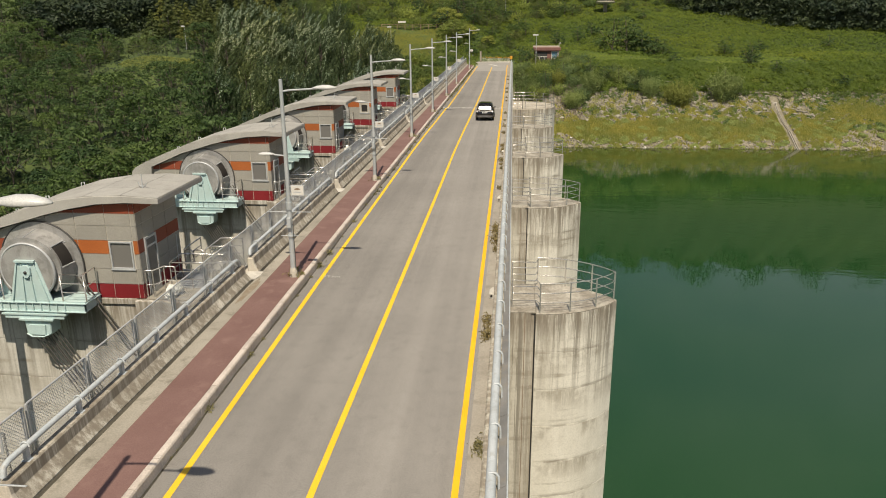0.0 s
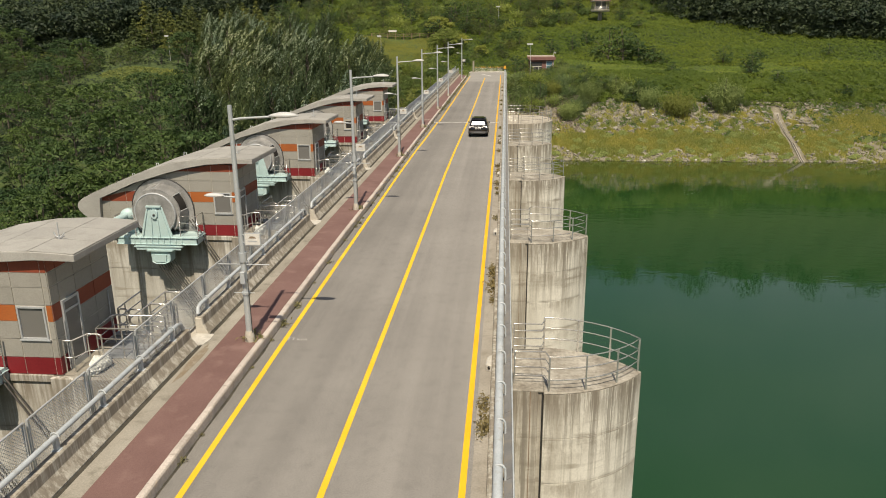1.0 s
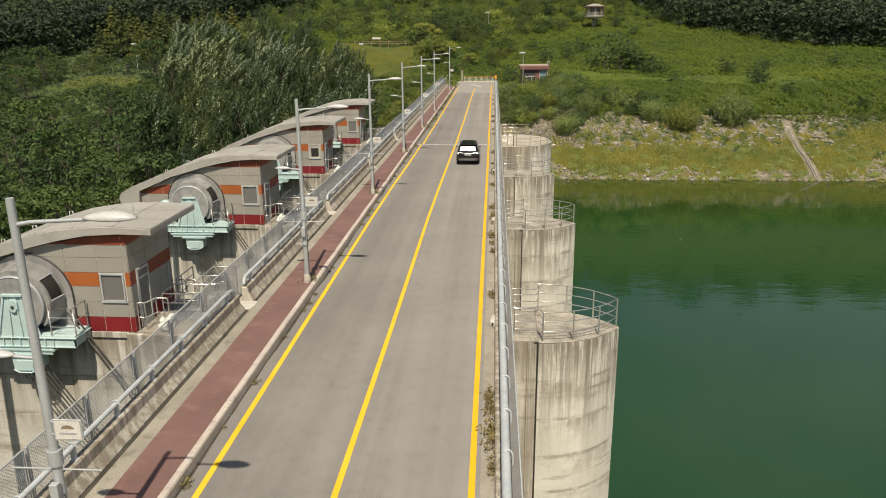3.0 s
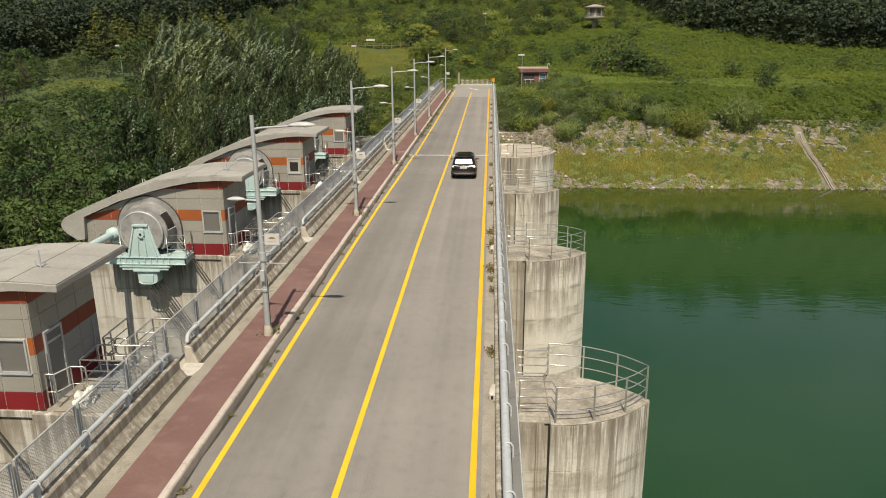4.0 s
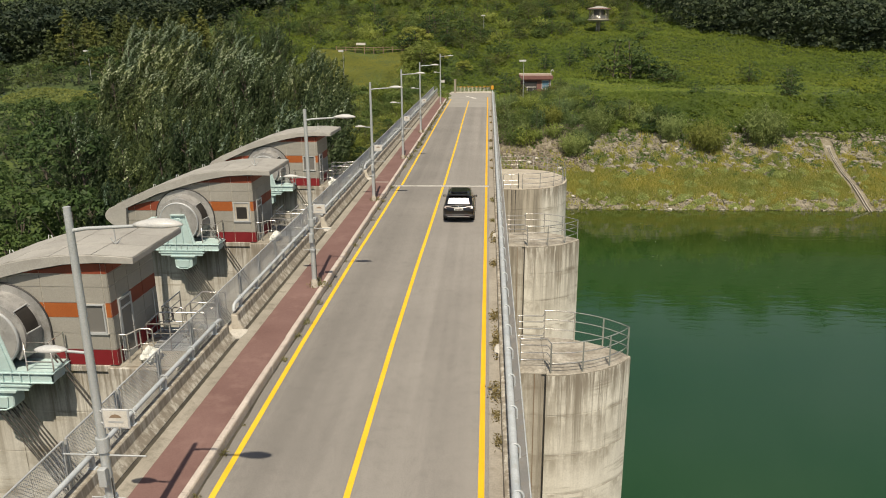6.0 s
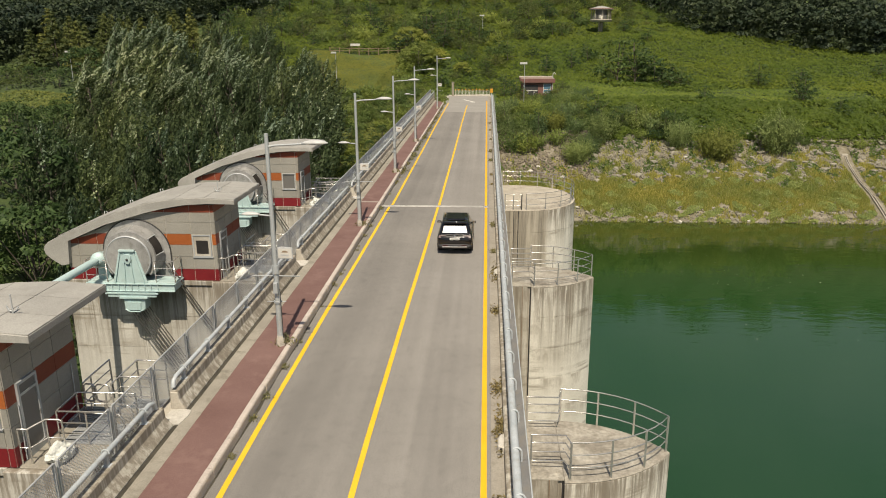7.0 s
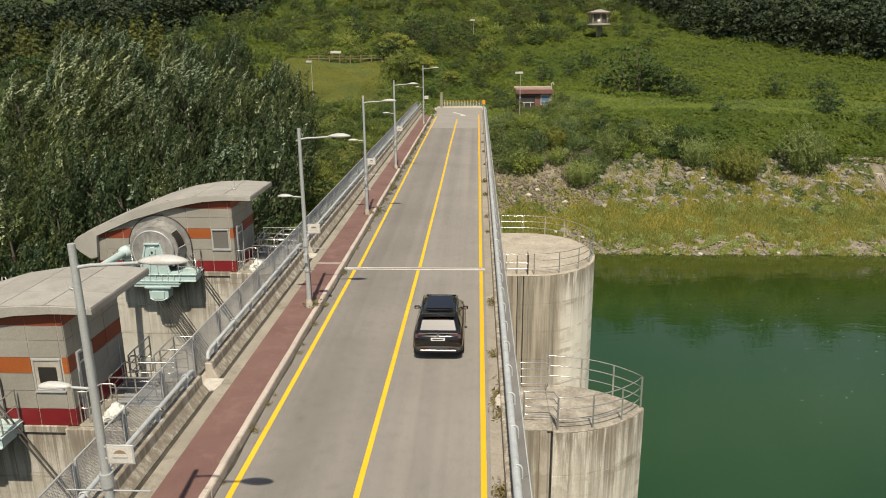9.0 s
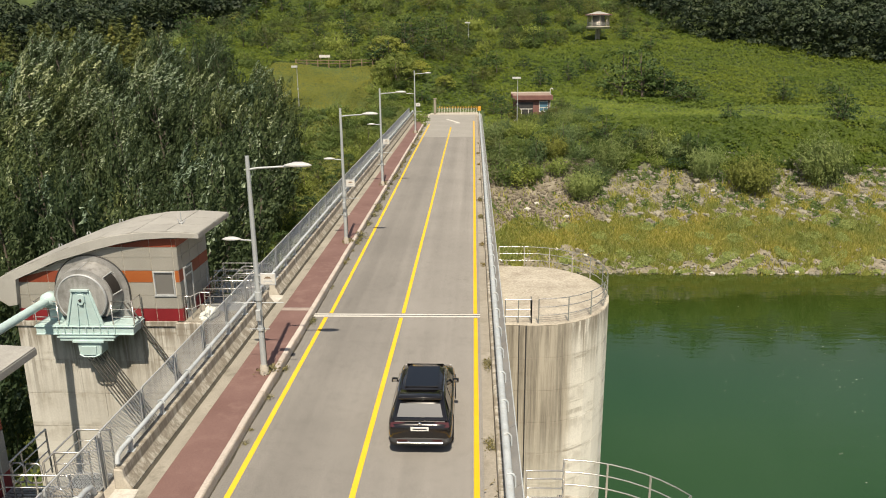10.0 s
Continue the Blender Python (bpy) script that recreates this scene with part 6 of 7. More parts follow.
# ---- vegetation ----
def tree_kind(seed, hgt, width, kind):
    """Trunk with limbs, and a crown of separate leaves on many lobes. Returns the two meshes."""
    rng = np.random.default_rng(seed)
    g = Geo()
    lean = rng.normal(0, 0.03, 2) * hgt
    tip = Vector((lean[0], lean[1], hgt * 0.88))
    g.tube([(0, 0, -0.6), (lean[0] * 0.3, lean[1] * 0.3, hgt * 0.35), tip], 0.018 * hgt, 7, 0.03)
    centres, radii = [], []
    pick = None
    if kind == "poplar":
        # upswept plumes of leaves round a leader, bent by the wind
        P, N, T, D = [], [], [], []
        n = 34
        windy = seed % 2
        gust = 0.55 if windy else 0.22
        for i in range(n):
            f = (i + rng.uniform(0, 1)) / n
            a = i * 2.4 + rng.uniform(-0.5, 0.5)
            spread = width * 0.5 * (0.25 + 0.75 * math.sin(math.pi * min(1.0, 0.25 + 0.72 * f)))
            z = hgt * (0.10 + 0.66 * f)
            r = spread * rng.uniform(0.35, 0.8) if f < 0.93 else 0.2
            base = np.array((lean[0] * f + r * math.cos(a), lean[1] * f + r * math.sin(a), z))
            out = np.array((0.30 * math.cos(a) + gust * (0.4 + f), 0.30 * math.sin(a), 1.0)) + rng.normal(0, 0.07, 3)
            out /= np.linalg.norm(out)
            L = hgt * rng.uniform(0.2, 0.31) * (1.1 - 0.3 * f)
            R = rng.uniform(0.55, 0.85) * (1.1 - 0.35 * f) * width / 5
            e1 = np.cross(out, (0.0, 1.0, 0.0))
            e1 /= np.linalg.norm(e1)
            e2 = np.cross(out, e1)
            k = int(215 * (L / 3.4) * (R / 0.7))
            t = rng.uniform(0, 1, k)
            ang = rng.uniform(0, 2 * math.pi, k)
            lump = 1 + 0.32 * np.sin(9 * t + 3 * i) * np.sin(2 * ang + i)
            rad = R * np.sin(math.pi * t ** 0.75) ** 0.7 * lump * rng.uniform(0.62, 1.05, k)
            off = (np.cos(ang) * rad)[:, None] * e1 + (np.sin(ang) * rad)[:, None] * e2
            P.append(base + out * (L * t)[:, None] + off)
            away = off / (np.linalg.norm(off, axis=1, keepdims=True) + 1e-6)
            N.append(away + np.array((0.25 * math.cos(a), 0.25 * math.sin(a), 0.35)) + 0.5 * out * (t > 0.8)[:, None])
            D.append(np.tile(out, (k, 1)) + 0.5 * away)
            flip = rng.uniform() < ((0.24 + 0.56 * (f > 0.6)) if windy else 0.1)
            T.append((t > 0.3) & (away[:, 0] < 0.35) & (rng.uniform(0, 1, k) < 0.62) & flip)
            if i % 3 == 0:
                g.tube([(lean[0] * f, lean[1] * f, max(0.3, z - 0.08 * hgt)), tuple(base), tuple(base + out * L * 0.5)], 0.005 * hgt, 4, 0.015)
        P, N, pick, D = np.concatenate(P), np.concatenate(N), np.concatenate(T), np.concatenate(D)
        return g, leaves_along(rng, P, N, D, 0.162, 2.1, 0.22, True), pick
    elif kind in ("broad", "dome"):
        # tiers of flattened clumps that spread out from the limbs; a "broad" tree has a few crowns of unequal height
        n = 44
        heads = [(0.0, 0.0, 1.0)] if kind == "dome" else []
        if kind == "broad":
            a0 = rng.uniform(0, 6.28)
            for k in range(5):
                q = a0 + k * 1.26 + rng.uniform(-0.3, 0.3)
                r = width * (0.27 if k else 0.05)
                heads.append((r * math.cos(q), r * math.sin(q), rng.uniform(0.6, 0.86) if k else 1.0))
        for i in range(n):
            hx, hy, up = heads[i % len(heads)]
            m = i // len(heads)
            q = (m + 0.5) / (n / len(heads))
            a = m * 2.4 + rng.uniform(-0.4, 0.4)
            e = 1.4 * (1 - q) ** 0.8 - (0.12 if kind == "dome" else 0.5)
            r = width * (0.5 if kind == "dome" else 0.27) * rng.uniform(0.78, 1.0) * math.cos(e)
            tall = 0.38 if kind == "dome" else 0.3
            c = (hx + r * math.cos(a), hy + r * math.sin(a), hgt * up * (0.98 - tall + tall * math.sin(e) + rng.uniform(-0.05, 0.05)) - (0.05 * hgt if kind == "dome" else 0))
            centres.append(c)
            radii.append(width * rng.uniform(0.085, 0.15) * (1.0 if kind == "dome" else 0.86))
            if i % 6 == 0:
                g.tube([(0, 0, hgt * rng.uniform(0.25, 0.5)), c], 0.007 * hgt, 5, 0.02)
        P, N = clumps(rng, centres, radii, 92 if kind == "dome" else 84, 0.62 if kind == "dome" else 0.7)
        size = 0.22
    elif kind == "conifer":
        n = 30
        for i in range(n):
            f = (i + 0.5) / n
            a = i * 2.4
            r = width * 0.5 * (1 - f) * rng.uniform(0.6, 1.0)
            centres.append((r * math.cos(a), r * math.sin(a), hgt * (0.12 + 0.86 * f)))
            radii.append(width * (0.2 - 0.13 * f))
        P, N = clumps(rng, centres, radii, 85, 0.6)
        size = 0.36
    else:      # bush: leafy shoots that fan out from the root
        P, N, D = [], [], []
        n = 46 if hgt < 4.4 else 120
        for i in range(n):
            a = i * 2.4 + rng.uniform(-0.3, 0.3)
            q = math.sqrt((i + 0.5) / n)
            base = np.array((0.22 * width * q * math.cos(a), 0.22 * width * q * math.sin(a), 0.0))
            out = np.array((math.cos(a) * 0.42 * width * q / hgt, math.sin(a) * 0.42 * width * q / hgt, 1.0 - 0.35 * q)) + rng.normal(0, 0.07, 3)
            L = hgt * rng.uniform(0.7, 1.08)
            k = 29 if hgt < 4.4 else 56
            t = rng.uniform(0.12, 1, k)
            wob = rng.normal(0, 1, (k, 3)) * (0.085 * width * (1.2 - t))[:, None]
            P.append(base + out * (L * t)[:, None] + wob)
            D.append(np.tile(out, (k, 1)))
            N.append(np.array((math.cos(a) * q, math.sin(a) * q - 0.5, 0.8)) + wob)
            if i % 12 == 0:
                g.tube([tuple(base), tuple(base + out * L * 0.6)], 0.03, 4, 0.01)
        P, N, D = np.concatenate(P), np.concatenate(N), np.concatenate(D)
        return g, leaves_along(rng, P, N, D, 0.145, 2.2, 0.35, True), pick
    Q = leaves_at(rng, P, N, size, 1.5, 0.32)
    return g, Q, pick


def tree_family(name, kind, sizes, leaf, label, category, group):
    out = []
    for s, (h, w) in enumerate(sizes):
        g, Q, pick = tree_kind(hash_seed(name) + s, h, w, kind)
        out.append((g.mesh("trunk", M_BARK), leaf_mesh("crown", Q, leaf, L_PALE if kind == "poplar" else None, pick)))
    return dict(name=name, meshes=out, label=label, category=category, group=group)


def hash_seed(s):
    return sum(ord(c) * (i + 3) for i, c in enumerate(s))


def plant(fam, i, x, y, scale, turn, sink=0.0, z=None):
    z = float(height(x, y)) if z is None else z
    t = thing(fam["name"], (0, 0, 0), fam["label"], fam["category"], fam["group"])
    t.matrix_world = Matrix.Translation((x, y, z - sink)) @ Matrix.Rotation(turn, 4, "Z") @ Matrix.Diagonal((scale, scale, scale * random.uniform(0.9, 1.12), 1))
    tm, cm = fam["meshes"][i % len(fam["meshes"])]
    for nm, me in (("trunk", tm), ("crown", cm)):
        o = new(nm, me)
        o.parent = t
    return t


random.seed(5)
POPLAR = tree_family("poplar_tree", "poplar", [(14, 5.0), (13, 4.4), (15, 5.2), (12, 4.6), (14, 4.8), (13, 5.2)], L_POPLAR, "tall green poplar with pale wind-turned leaves", "tree", "poplar grove")
BROAD = tree_family("broadleaf_tree", "dome", [(7.5, 5.4), (6.5, 4.6), (8.5, 5.8), (6, 4.4), (7, 5.0)], L_BROAD, "dense dark green broadleaf tree", "tree", "downstream wood")
BUSH = tree_family("bush", "bush", [(2.6, 3.6), (2.2, 3.0), (3.2, 4.0), (1.8, 3.0)], L_SHRUB, "rounded green bush on the slope", "bush", "slope bushes")
DBUSH = tree_family("dark_bush", "broad", [(5.5, 4.3), (6.5, 4.6), (5.0, 4.6)], L_BROAD, "dark green bushy tree on the hillside", "tree", "hillside trees")
GBUSH = tree_family("grey_bush", "bush", [(3.0, 3.2), (2.4, 3.0), (3.6, 3.4)], L_GREY, "grey-green willow bush on the bank", "bush", "bank bushes")
CONIF = tree_family("young_conifer", "conifer", [(7.5, 4.6), (8.5, 5.0)], L_CONIF, "young yellow-green conifer on the hillside", "tree", "young conifers")

WILLOW = tree_family("willow_bush", "bush", [(5.2, 5.2), (6.0, 5.0)], L_GREY, "tall grey-green willow bush on the stony bank", "bush", "bank bushes")
YWILLOW = tree_family("golden_willow_bush", "bush", [(4.8, 5.6)], L_YELLOW, "broad yellow-green willow bush on the stony bank", "bush", "bank bushes")
SLOPE = tree_family("hillside_shrub", "broad", [(4.0, 4.8), (5.0, 5.6), (3.2, 4.2)], L_OLIVE, "rounded olive green shrub on the overgrown hillside", "shrub", "hillside shrubs")


def spaced(n, box, dist, ok=lambda x, y: True, tries=40):
    pts = []
    for _ in range(n * tries):
        if len(pts) >= n:
            break
        x, y = random.uniform(box[0], box[1]), random.uniform(box[2], box[3])
        if ok(x, y) and all((x - a) ** 2 + (y - b) ** 2 > dist * dist for a, b in pts):
            pts.append((x, y))
    return pts


edge = lambda x: np.interp(x, [-300, -92, -84, -74, -54, -40, 30, 40, 46, 52, 60, 71, 88, 105, 150, 300], [160, 174, 192, 203, 240, 275, 290, 268, 260, 240, 229, 217, 205, 192, 172, 140])

# poplar grove behind the houses; the wind turns the leaves on its outer side
WINDY0 = 1 - hash_seed("poplar_tree") % 2
right_edge = lambda y: np.interp(y, [92, 100, 148, 152, 166], [-15.5, -13.4, -19.3, -22.5, -30.0])
left_edge = lambda y: np.interp(y, [92, 115, 143, 166], [-32, -43, -53, -60])
for i, (x, y) in enumerate(spaced(90, (-62, -13, 92, 166), 3.6, lambda x, y: left_edge(y) < x < right_edge(y) and not (y > 152 and x > -24))):
    windward = (x < right_edge(y) - 14 and y > 120) or i % 7 == 0
    plant(POPLAR, 2 * (i % 3) + WINDY0 if windward else 2 * (i % 3) + 1 - WINDY0, x, y, random.uniform(0.82, 1.08) * float(np.interp(y, [100, 140, 165], [1.0, 1.04, 0.86])), random.uniform(-0.3, 0.3), 0.5)

# mixed wood downstream
def in_wood(x, y):
    return ((x + 71) / 11) ** 2 + ((y - 151) / 8) ** 2 > 1 and not (y > 158 and -105 < x) and x < -24 and not (92 < y < 168 and left_edge(y) - 1 < x) and not (-60 < x and y > 150) and x > -40 - 0.75 * (y - 20)

for i, (x, y) in enumerate(spaced(260, (-150, -22, 45, 185), 4.2, in_wood)):
    plant(BROAD, i, x, y, random.uniform(0.62, 1.5) * (0.85 if y > 112 and x > -115 else 1.1), random.uniform(0, 6.28), 1.0)

# smaller trees below the young conifers
for i, (x, y) in enumerate(spaced(48, (-112, -58, 157, 171), 3.2, lambda x, y: ((x + 71) / 10) ** 2 + ((y - 156) / 5) ** 2 > 1 and abs(x + 72) > 1.5)):
    plant((BROAD, SLOPE, BROAD)[i % 3], i, x, y, random.uniform(0.38, 0.55) * (1.5 if i % 3 == 1 else 1), random.uniform(0, 6.28), 0.8)

# bushes beside the road's left end, on the slope and round the lawn
lawn = lambda x, y: -33 < x < -13.5 and 161 < y < 192
for i, (x, y) in enumerate(spaced(120, (-26, -7.6, 92, 186), 2.0, lambda x, y: not lawn(x, y) and x > right_edge(min(y, 148)) - 2 and not (x > -9.5 and y > 150))):
    dark = x < -11 and y < 146 and i % 3
    plant(BROAD if dark else BUSH, i, x, y, random.uniform(0.55, 1.0) * (0.45 if dark else (0.7 if x > -9.5 else 1)), random.uniform(0, 6.28), 0.5 if dark else 0.2)

# bushes on the bank and above it, on the lake's side
for i, (x, y) in enumerate(spaced(165, (5.6, 30, 134, 162), 1.75, lambda x, y: height(x, y) > (-5.0 if x < 17 else -2.6) and y < (147 if x > 20 else 156) and not (7 < x < 20 and y > 151))):
    plant((BUSH, GBUSH, BUSH, GBUSH, SLOPE)[i % 5], i, x, y, random.uniform(0.75, 1.3) * (0.55 if i % 5 == 4 else 1) * (0.7 if y > 147 else 1), random.uniform(0, 6.28), 0.2)
for i, (x, y) in enumerate(spaced(50, (22, 110, 143.5, 147.5), 2.4)):
    plant(BUSH, i, x, y, random.uniform(0.4, 0.7), random.uniform(0, 6.28), 0.3)
for i, (x, y, s) in enumerate([(35, 140.4, 1.0), (13, 146, 0.6)]):
    plant(YWILLOW, i, x, y, s, 1.3 * i, 0.2)
for i, (x, y, s) in enumerate([(30.0, 142.0, 0.75), (43.5, 142.2, 1.1), (45.2, 143.4, 0.8), (19.5, 143.5, 0.9)]):
    plant(WILLOW, i, x, y, s, 1.3 * i, 0.2)
for i, (x, y, s) in enumerate([(15.8, 139.8, 0.8), (17.6, 141.2, 0.6)]):
    plant(WILLOW, i, x, y, s, 1.3 * i, 0.2)
for i, (x, y, s) in enumerate([(37.2, 156.8, 0.75), (52.3, 158, 1.0), (27.5, 143.5, 0.8), (22, 146, 0.9), (19.5, 148, 0.8), (36, 152, 0.6), (55, 150, 0.8), (52, 156, 0.95), (66, 146, 0.7)]):
    plant(DBUSH, i, x, y, s, 0.9 * i, 2.1 * s)
# low bushes in front of the gatehouse
for i, (x, y) in enumerate(spaced(34, (6.5, 20, 153, 161), 1.5)):
    plant((BUSH, GBUSH)[i % 2], i, x, y, random.uniform(0.42, 0.6), random.uniform(0, 6.28), 0.2)
for i, (x, y) in enumerate(spaced(12, (8.5, 17, 161.3, 163.4), 1.1)):
    plant((BUSH, SLOPE)[i % 2], i, x, y, random.uniform(0.4, 0.55), random.uniform(0, 6.28), 0.2)
plant(DBUSH, 1, 8.2, 162.6, 0.72, 1.0, 0.3)
# group of trees behind the terrace
for i, (x, y, s) in enumerate([(27.8, 181.4, 1.9), (31.0, 180.2, 1.5), (34.4, 179.4, 1.35), (37.0, 178.8, 1.0), (33.0, 182.5, 1.3), (25.2, 182.6, 0.8), (39.4, 180.4, 0.8)]):
    plant(DBUSH, i, x, y, 1.22 * s, 2.1 * i, 1.9 * s)
# trees on the vine-covered slope
for i, (x, y, s) in enumerate([(15.2, 192, 0.9), (21, 198, 0.8), (25, 204, 1.0), (13, 205, 0.8), (52, 176, 1.0), (61, 180, 0.8), (40, 216, 0.9), (-6, 196, 1.1), (-1, 192, 0.8), (3, 190, 0.9), (-10, 200, 1.3), (-13.5, 192, 1.2), (6.5, 178, 0.7), (7.5, 170, 0.6), (-5.5, 181.5, 0.7), (6.8, 183, 0.8), (-2, 212, 1.1), (-8, 222, 1.2), (10, 226, 0.9), (18, 232, 1.0), (37, 230, 0.8), (80, 190, 0.8), (95, 176, 0.8)]):
    plant(DBUSH, i, x, y, s, 1.7 * i, 1.4 * s)
for i, (x, y) in enumerate(spaced(290, (-62, 44, 178, 292), 3.3, lambda x, y: not (-36 < x < -11.5 and y < 195) and not (-4.5 < x < 5.5 and y < 181.5) and y < edge(x) + 2 and (y > 181 or -11 < x < -6) and (x < 7 or y > 212 + 0.75 * x) and not (26 < x < 36 and 224 < y < 234))):
    fam = (SLOPE, BUSH, SLOPE, DBUSH)[i % 4]
    small = 0.6 if y < 195 and x > -14 else 1.0
    plant(fam, i, x, y, small * (random.uniform(0.9, 1.7) if fam is BUSH else random.uniform(0.6, 1.15)), random.uniform(0, 6.28), 0.3 if fam is BUSH else 1.0)
for i, (x, y) in enumerate(spaced(64, (8, 52, 224, 272), 3.2, lambda x, y: y < edge(x) + 2 and y > 218 + 0.3 * x and not (26 < x < 36 and y < 234))):
    plant((SLOPE, DBUSH, SLOPE)[i % 3], i, x, y, random.uniform(0.5, 0.95), random.uniform(0, 6.28), 1.0)
ROUND = tree_family("round_tree", "dome", [(6.4, 6.2), (5.6, 5.4)], L_ROUND, "rounded yellow-green tree beside the lawn", "tree", "hillside trees")
for i, (x, y, s) in enumerate([(-10.2, 184.5, 1.0), (-12.2, 194.5, 1.1), (-6.6, 186.5, 0.6), (-1.8, 186.0, 0.55)]):
    plant(ROUND, i, x, y, 1.15 * s, 0.4 + i, 2.9 * s)
for i, (x, y, s) in enumerate([(-5.8, 203, 1.25), (-3.2, 207, 1.3), (5.4, 199, 1.2), (7.6, 201, 1.0), (-9.0, 209, 1.2), (1.5, 214, 1.1)]):
    plant(DBUSH, i, x, y, s, 0.7 * i, 0.8)
for i, (x, y) in enumerate(spaced(30, (-83, -54, 172, 197), 3.6)):
    plant(CONIF, i, x, y, random.uniform(0.8, 1.2), random.uniform(0, 6.28), 0.4)

# far woods: one mass of rounded crowns with dark gaps between them
rng = np.random.default_rng(11)
random.seed(23)
P, N = [], []
for x, y in spaced(900, (-190, 200, 165, 312), 3.1, lambda x, y: edge(x) < y < edge(x) + 42 and height(x, y) < 30 and abs(x - 4) < 0.66 * y, 60):
    z = float(height(x, y))
    h, w = rng.uniform(6.0, 10.0), rng.uniform(5.0, 7.5)
    cs, rs = [], []
    for k in range(13):
        e = 1.45 * (1 - (k + 0.5) / 13) ** 0.9 - 0.35
        r = 0.36 * w * math.cos(e) * rng.uniform(0.75, 1.15)
        cs.append((x + r * math.cos(2.4 * k), y + r * math.sin(2.4 * k), z + h * (0.6 + 0.34 * math.sin(e))))
        rs.append(w * rng.uniform(0.16, 0.23))
    for k in range(5):      # leafy skirt down to the ground
        cs.append((x + 0.3 * w * math.cos(1.26 * k), y + 0.3 * w * math.sin(1.26 * k), z + h * rng.uniform(0.02, 0.32)))
        rs.append(w * 0.24)
    p, nn = clumps(rng, cs, rs, 11.0, 0.8)
    P.append(p)
    N.append(nn)
for k in range(230):       # crowns along the ridge
    x, y = rng.uniform(-60, 260), rng.uniform(320, 335)
    h = rng.uniform(4, 11)
    p, nn = clumps(rng, [(x + rng.normal(0, 1.5), y, float(height(x, y)) + h * q - 2.0) for q in (0.2, 0.45, 0.7, 0.92)], [h * q for q in (0.42, 0.42, 0.34, 0.2)], 3.0, 1.0)
    P.append(p)
    N.append(nn)
P, N = np.concatenate(P), np.concatenate(N)
tagged(new("far_woods", leaf_mesh("far_woods", leaves_at(rng, P, N, 0.62, 1.5, 0.35), L_DARK)), "dark dense forest on the far hillside", "woods", kind="stuff")

# vine-covered slope
def scatter(name, n, box, ok, size, up, leaf, label, category, lift=0.5, seed=3, stretch=1.4, jitter=0.6, blade=False):
    rng = np.random.default_rng(seed)
    x, y = rng.uniform(box[0], box[1], n), rng.uniform(box[2], box[3], n)
    keep = ok(x, y)
    x, y = x[keep], y[keep]
    z = height(x, y)
    hump = 0.5 + 0.2 * np.sin(x * 1.7 + 3 * np.sin(y * 0.43)) * np.sin(y * 1.5 + 2.5 * np.sin(x * 0.37)) + 0.2 * np.sin(x * 0.63 + 2 * np.sin(y * 0.9)) * np.sin(y * 0.57 + 2 * np.sin(x * 1.1)) + 0.1 * np.sin(3.1 * x + 1.3 * y)
    hump = lift * hump * rng.uniform(0.45, 1.0, len(x))
    Pn = np.stack([x, y, z + hump], 1)
    Nn = np.tile(np.array(up, float), (len(x), 1))
    if blade:
        Q = leaves_along(rng, Pn, Nn, np.tile((0.0, -0.1, 1.0), (len(x), 1)), size, stretch, jitter)
    else:
        Q = leaves_at(rng, Pn, Nn, size, stretch, jitter)
    return tagged(new(name, leaf_mesh(name, Q, leaf)), label, category, kind="stuff")


in_lawn = lambda x, y: (x > -33) & (x < -13) & (y > 158) & (y < 192)
scatter("vines", 430000, (-60, 140, 143, 292), lambda x, y: (y < edge(x) + 3) & ((y > 187) | ((x > 26) & (y > 143.5) & ((y < 152) | (x > 62) | (y > 174))) | ((y > 177.3) & ((x < -3.9) | (x > 5) | (y > 181)))) & ~in_lawn(x, y) & (np.abs(x - 3) < 0.62 * (y - 20)), 0.36, (0, -0.6, 1), L_VINE, "bright green vines covering the slope", "vines", 1.0, jitter=0.4)
scatter("bank_vines", 95000, (20, 112, 142.5, 152.5), lambda x, y: (height(x, y) > -3.6) & (np.sin(x * 0.7) + np.sin(y * 1.3 + x * 0.3) > -1.3), 0.34, (0, -0.9, 0.8), L_BANKVINE, "bright green vines at the top of the bank", "vines", 1.15, 41, jitter=0.4)
scatter("terrace_grass", 60000, (5, 110, 144, 190), lambda x, y: ~((x > 9) & (x < 16) & (y > 163) & (y < 169)) & (y > 147) & (y < 178) & ((x > 16) | (y > 152)), 0.3, (0, -0.55, 1.0), L_TERRACE, "pale green grass on the terrace", "grass", 0.22, 8, 1.5, 0.4)
scatter("lawn_grass", 36000, (-34, -12, 160, 192), lambda x, y: x > -100, 0.2, (0, -0.5, 1), L_LAWN, "mown lawn on the slope", "grass", 0.05, 9, jitter=0.3)
scatter("left_meadow", 7000, (-86, -58, 148, 162), lambda x, y: (((x + 71) / 9) ** 2 + ((y - 155.5) / 4) ** 2 < 1), 0.4, (0, -0.5, 1), L_OLIVE, "grassy clearing in the wood", "grass", 0.2, 15, jitter=0.4)
scree = lambda x, y: (height(x, y) > -8.3 + 0.6 * np.sin(x * 0.9)) & (x < 17.5)
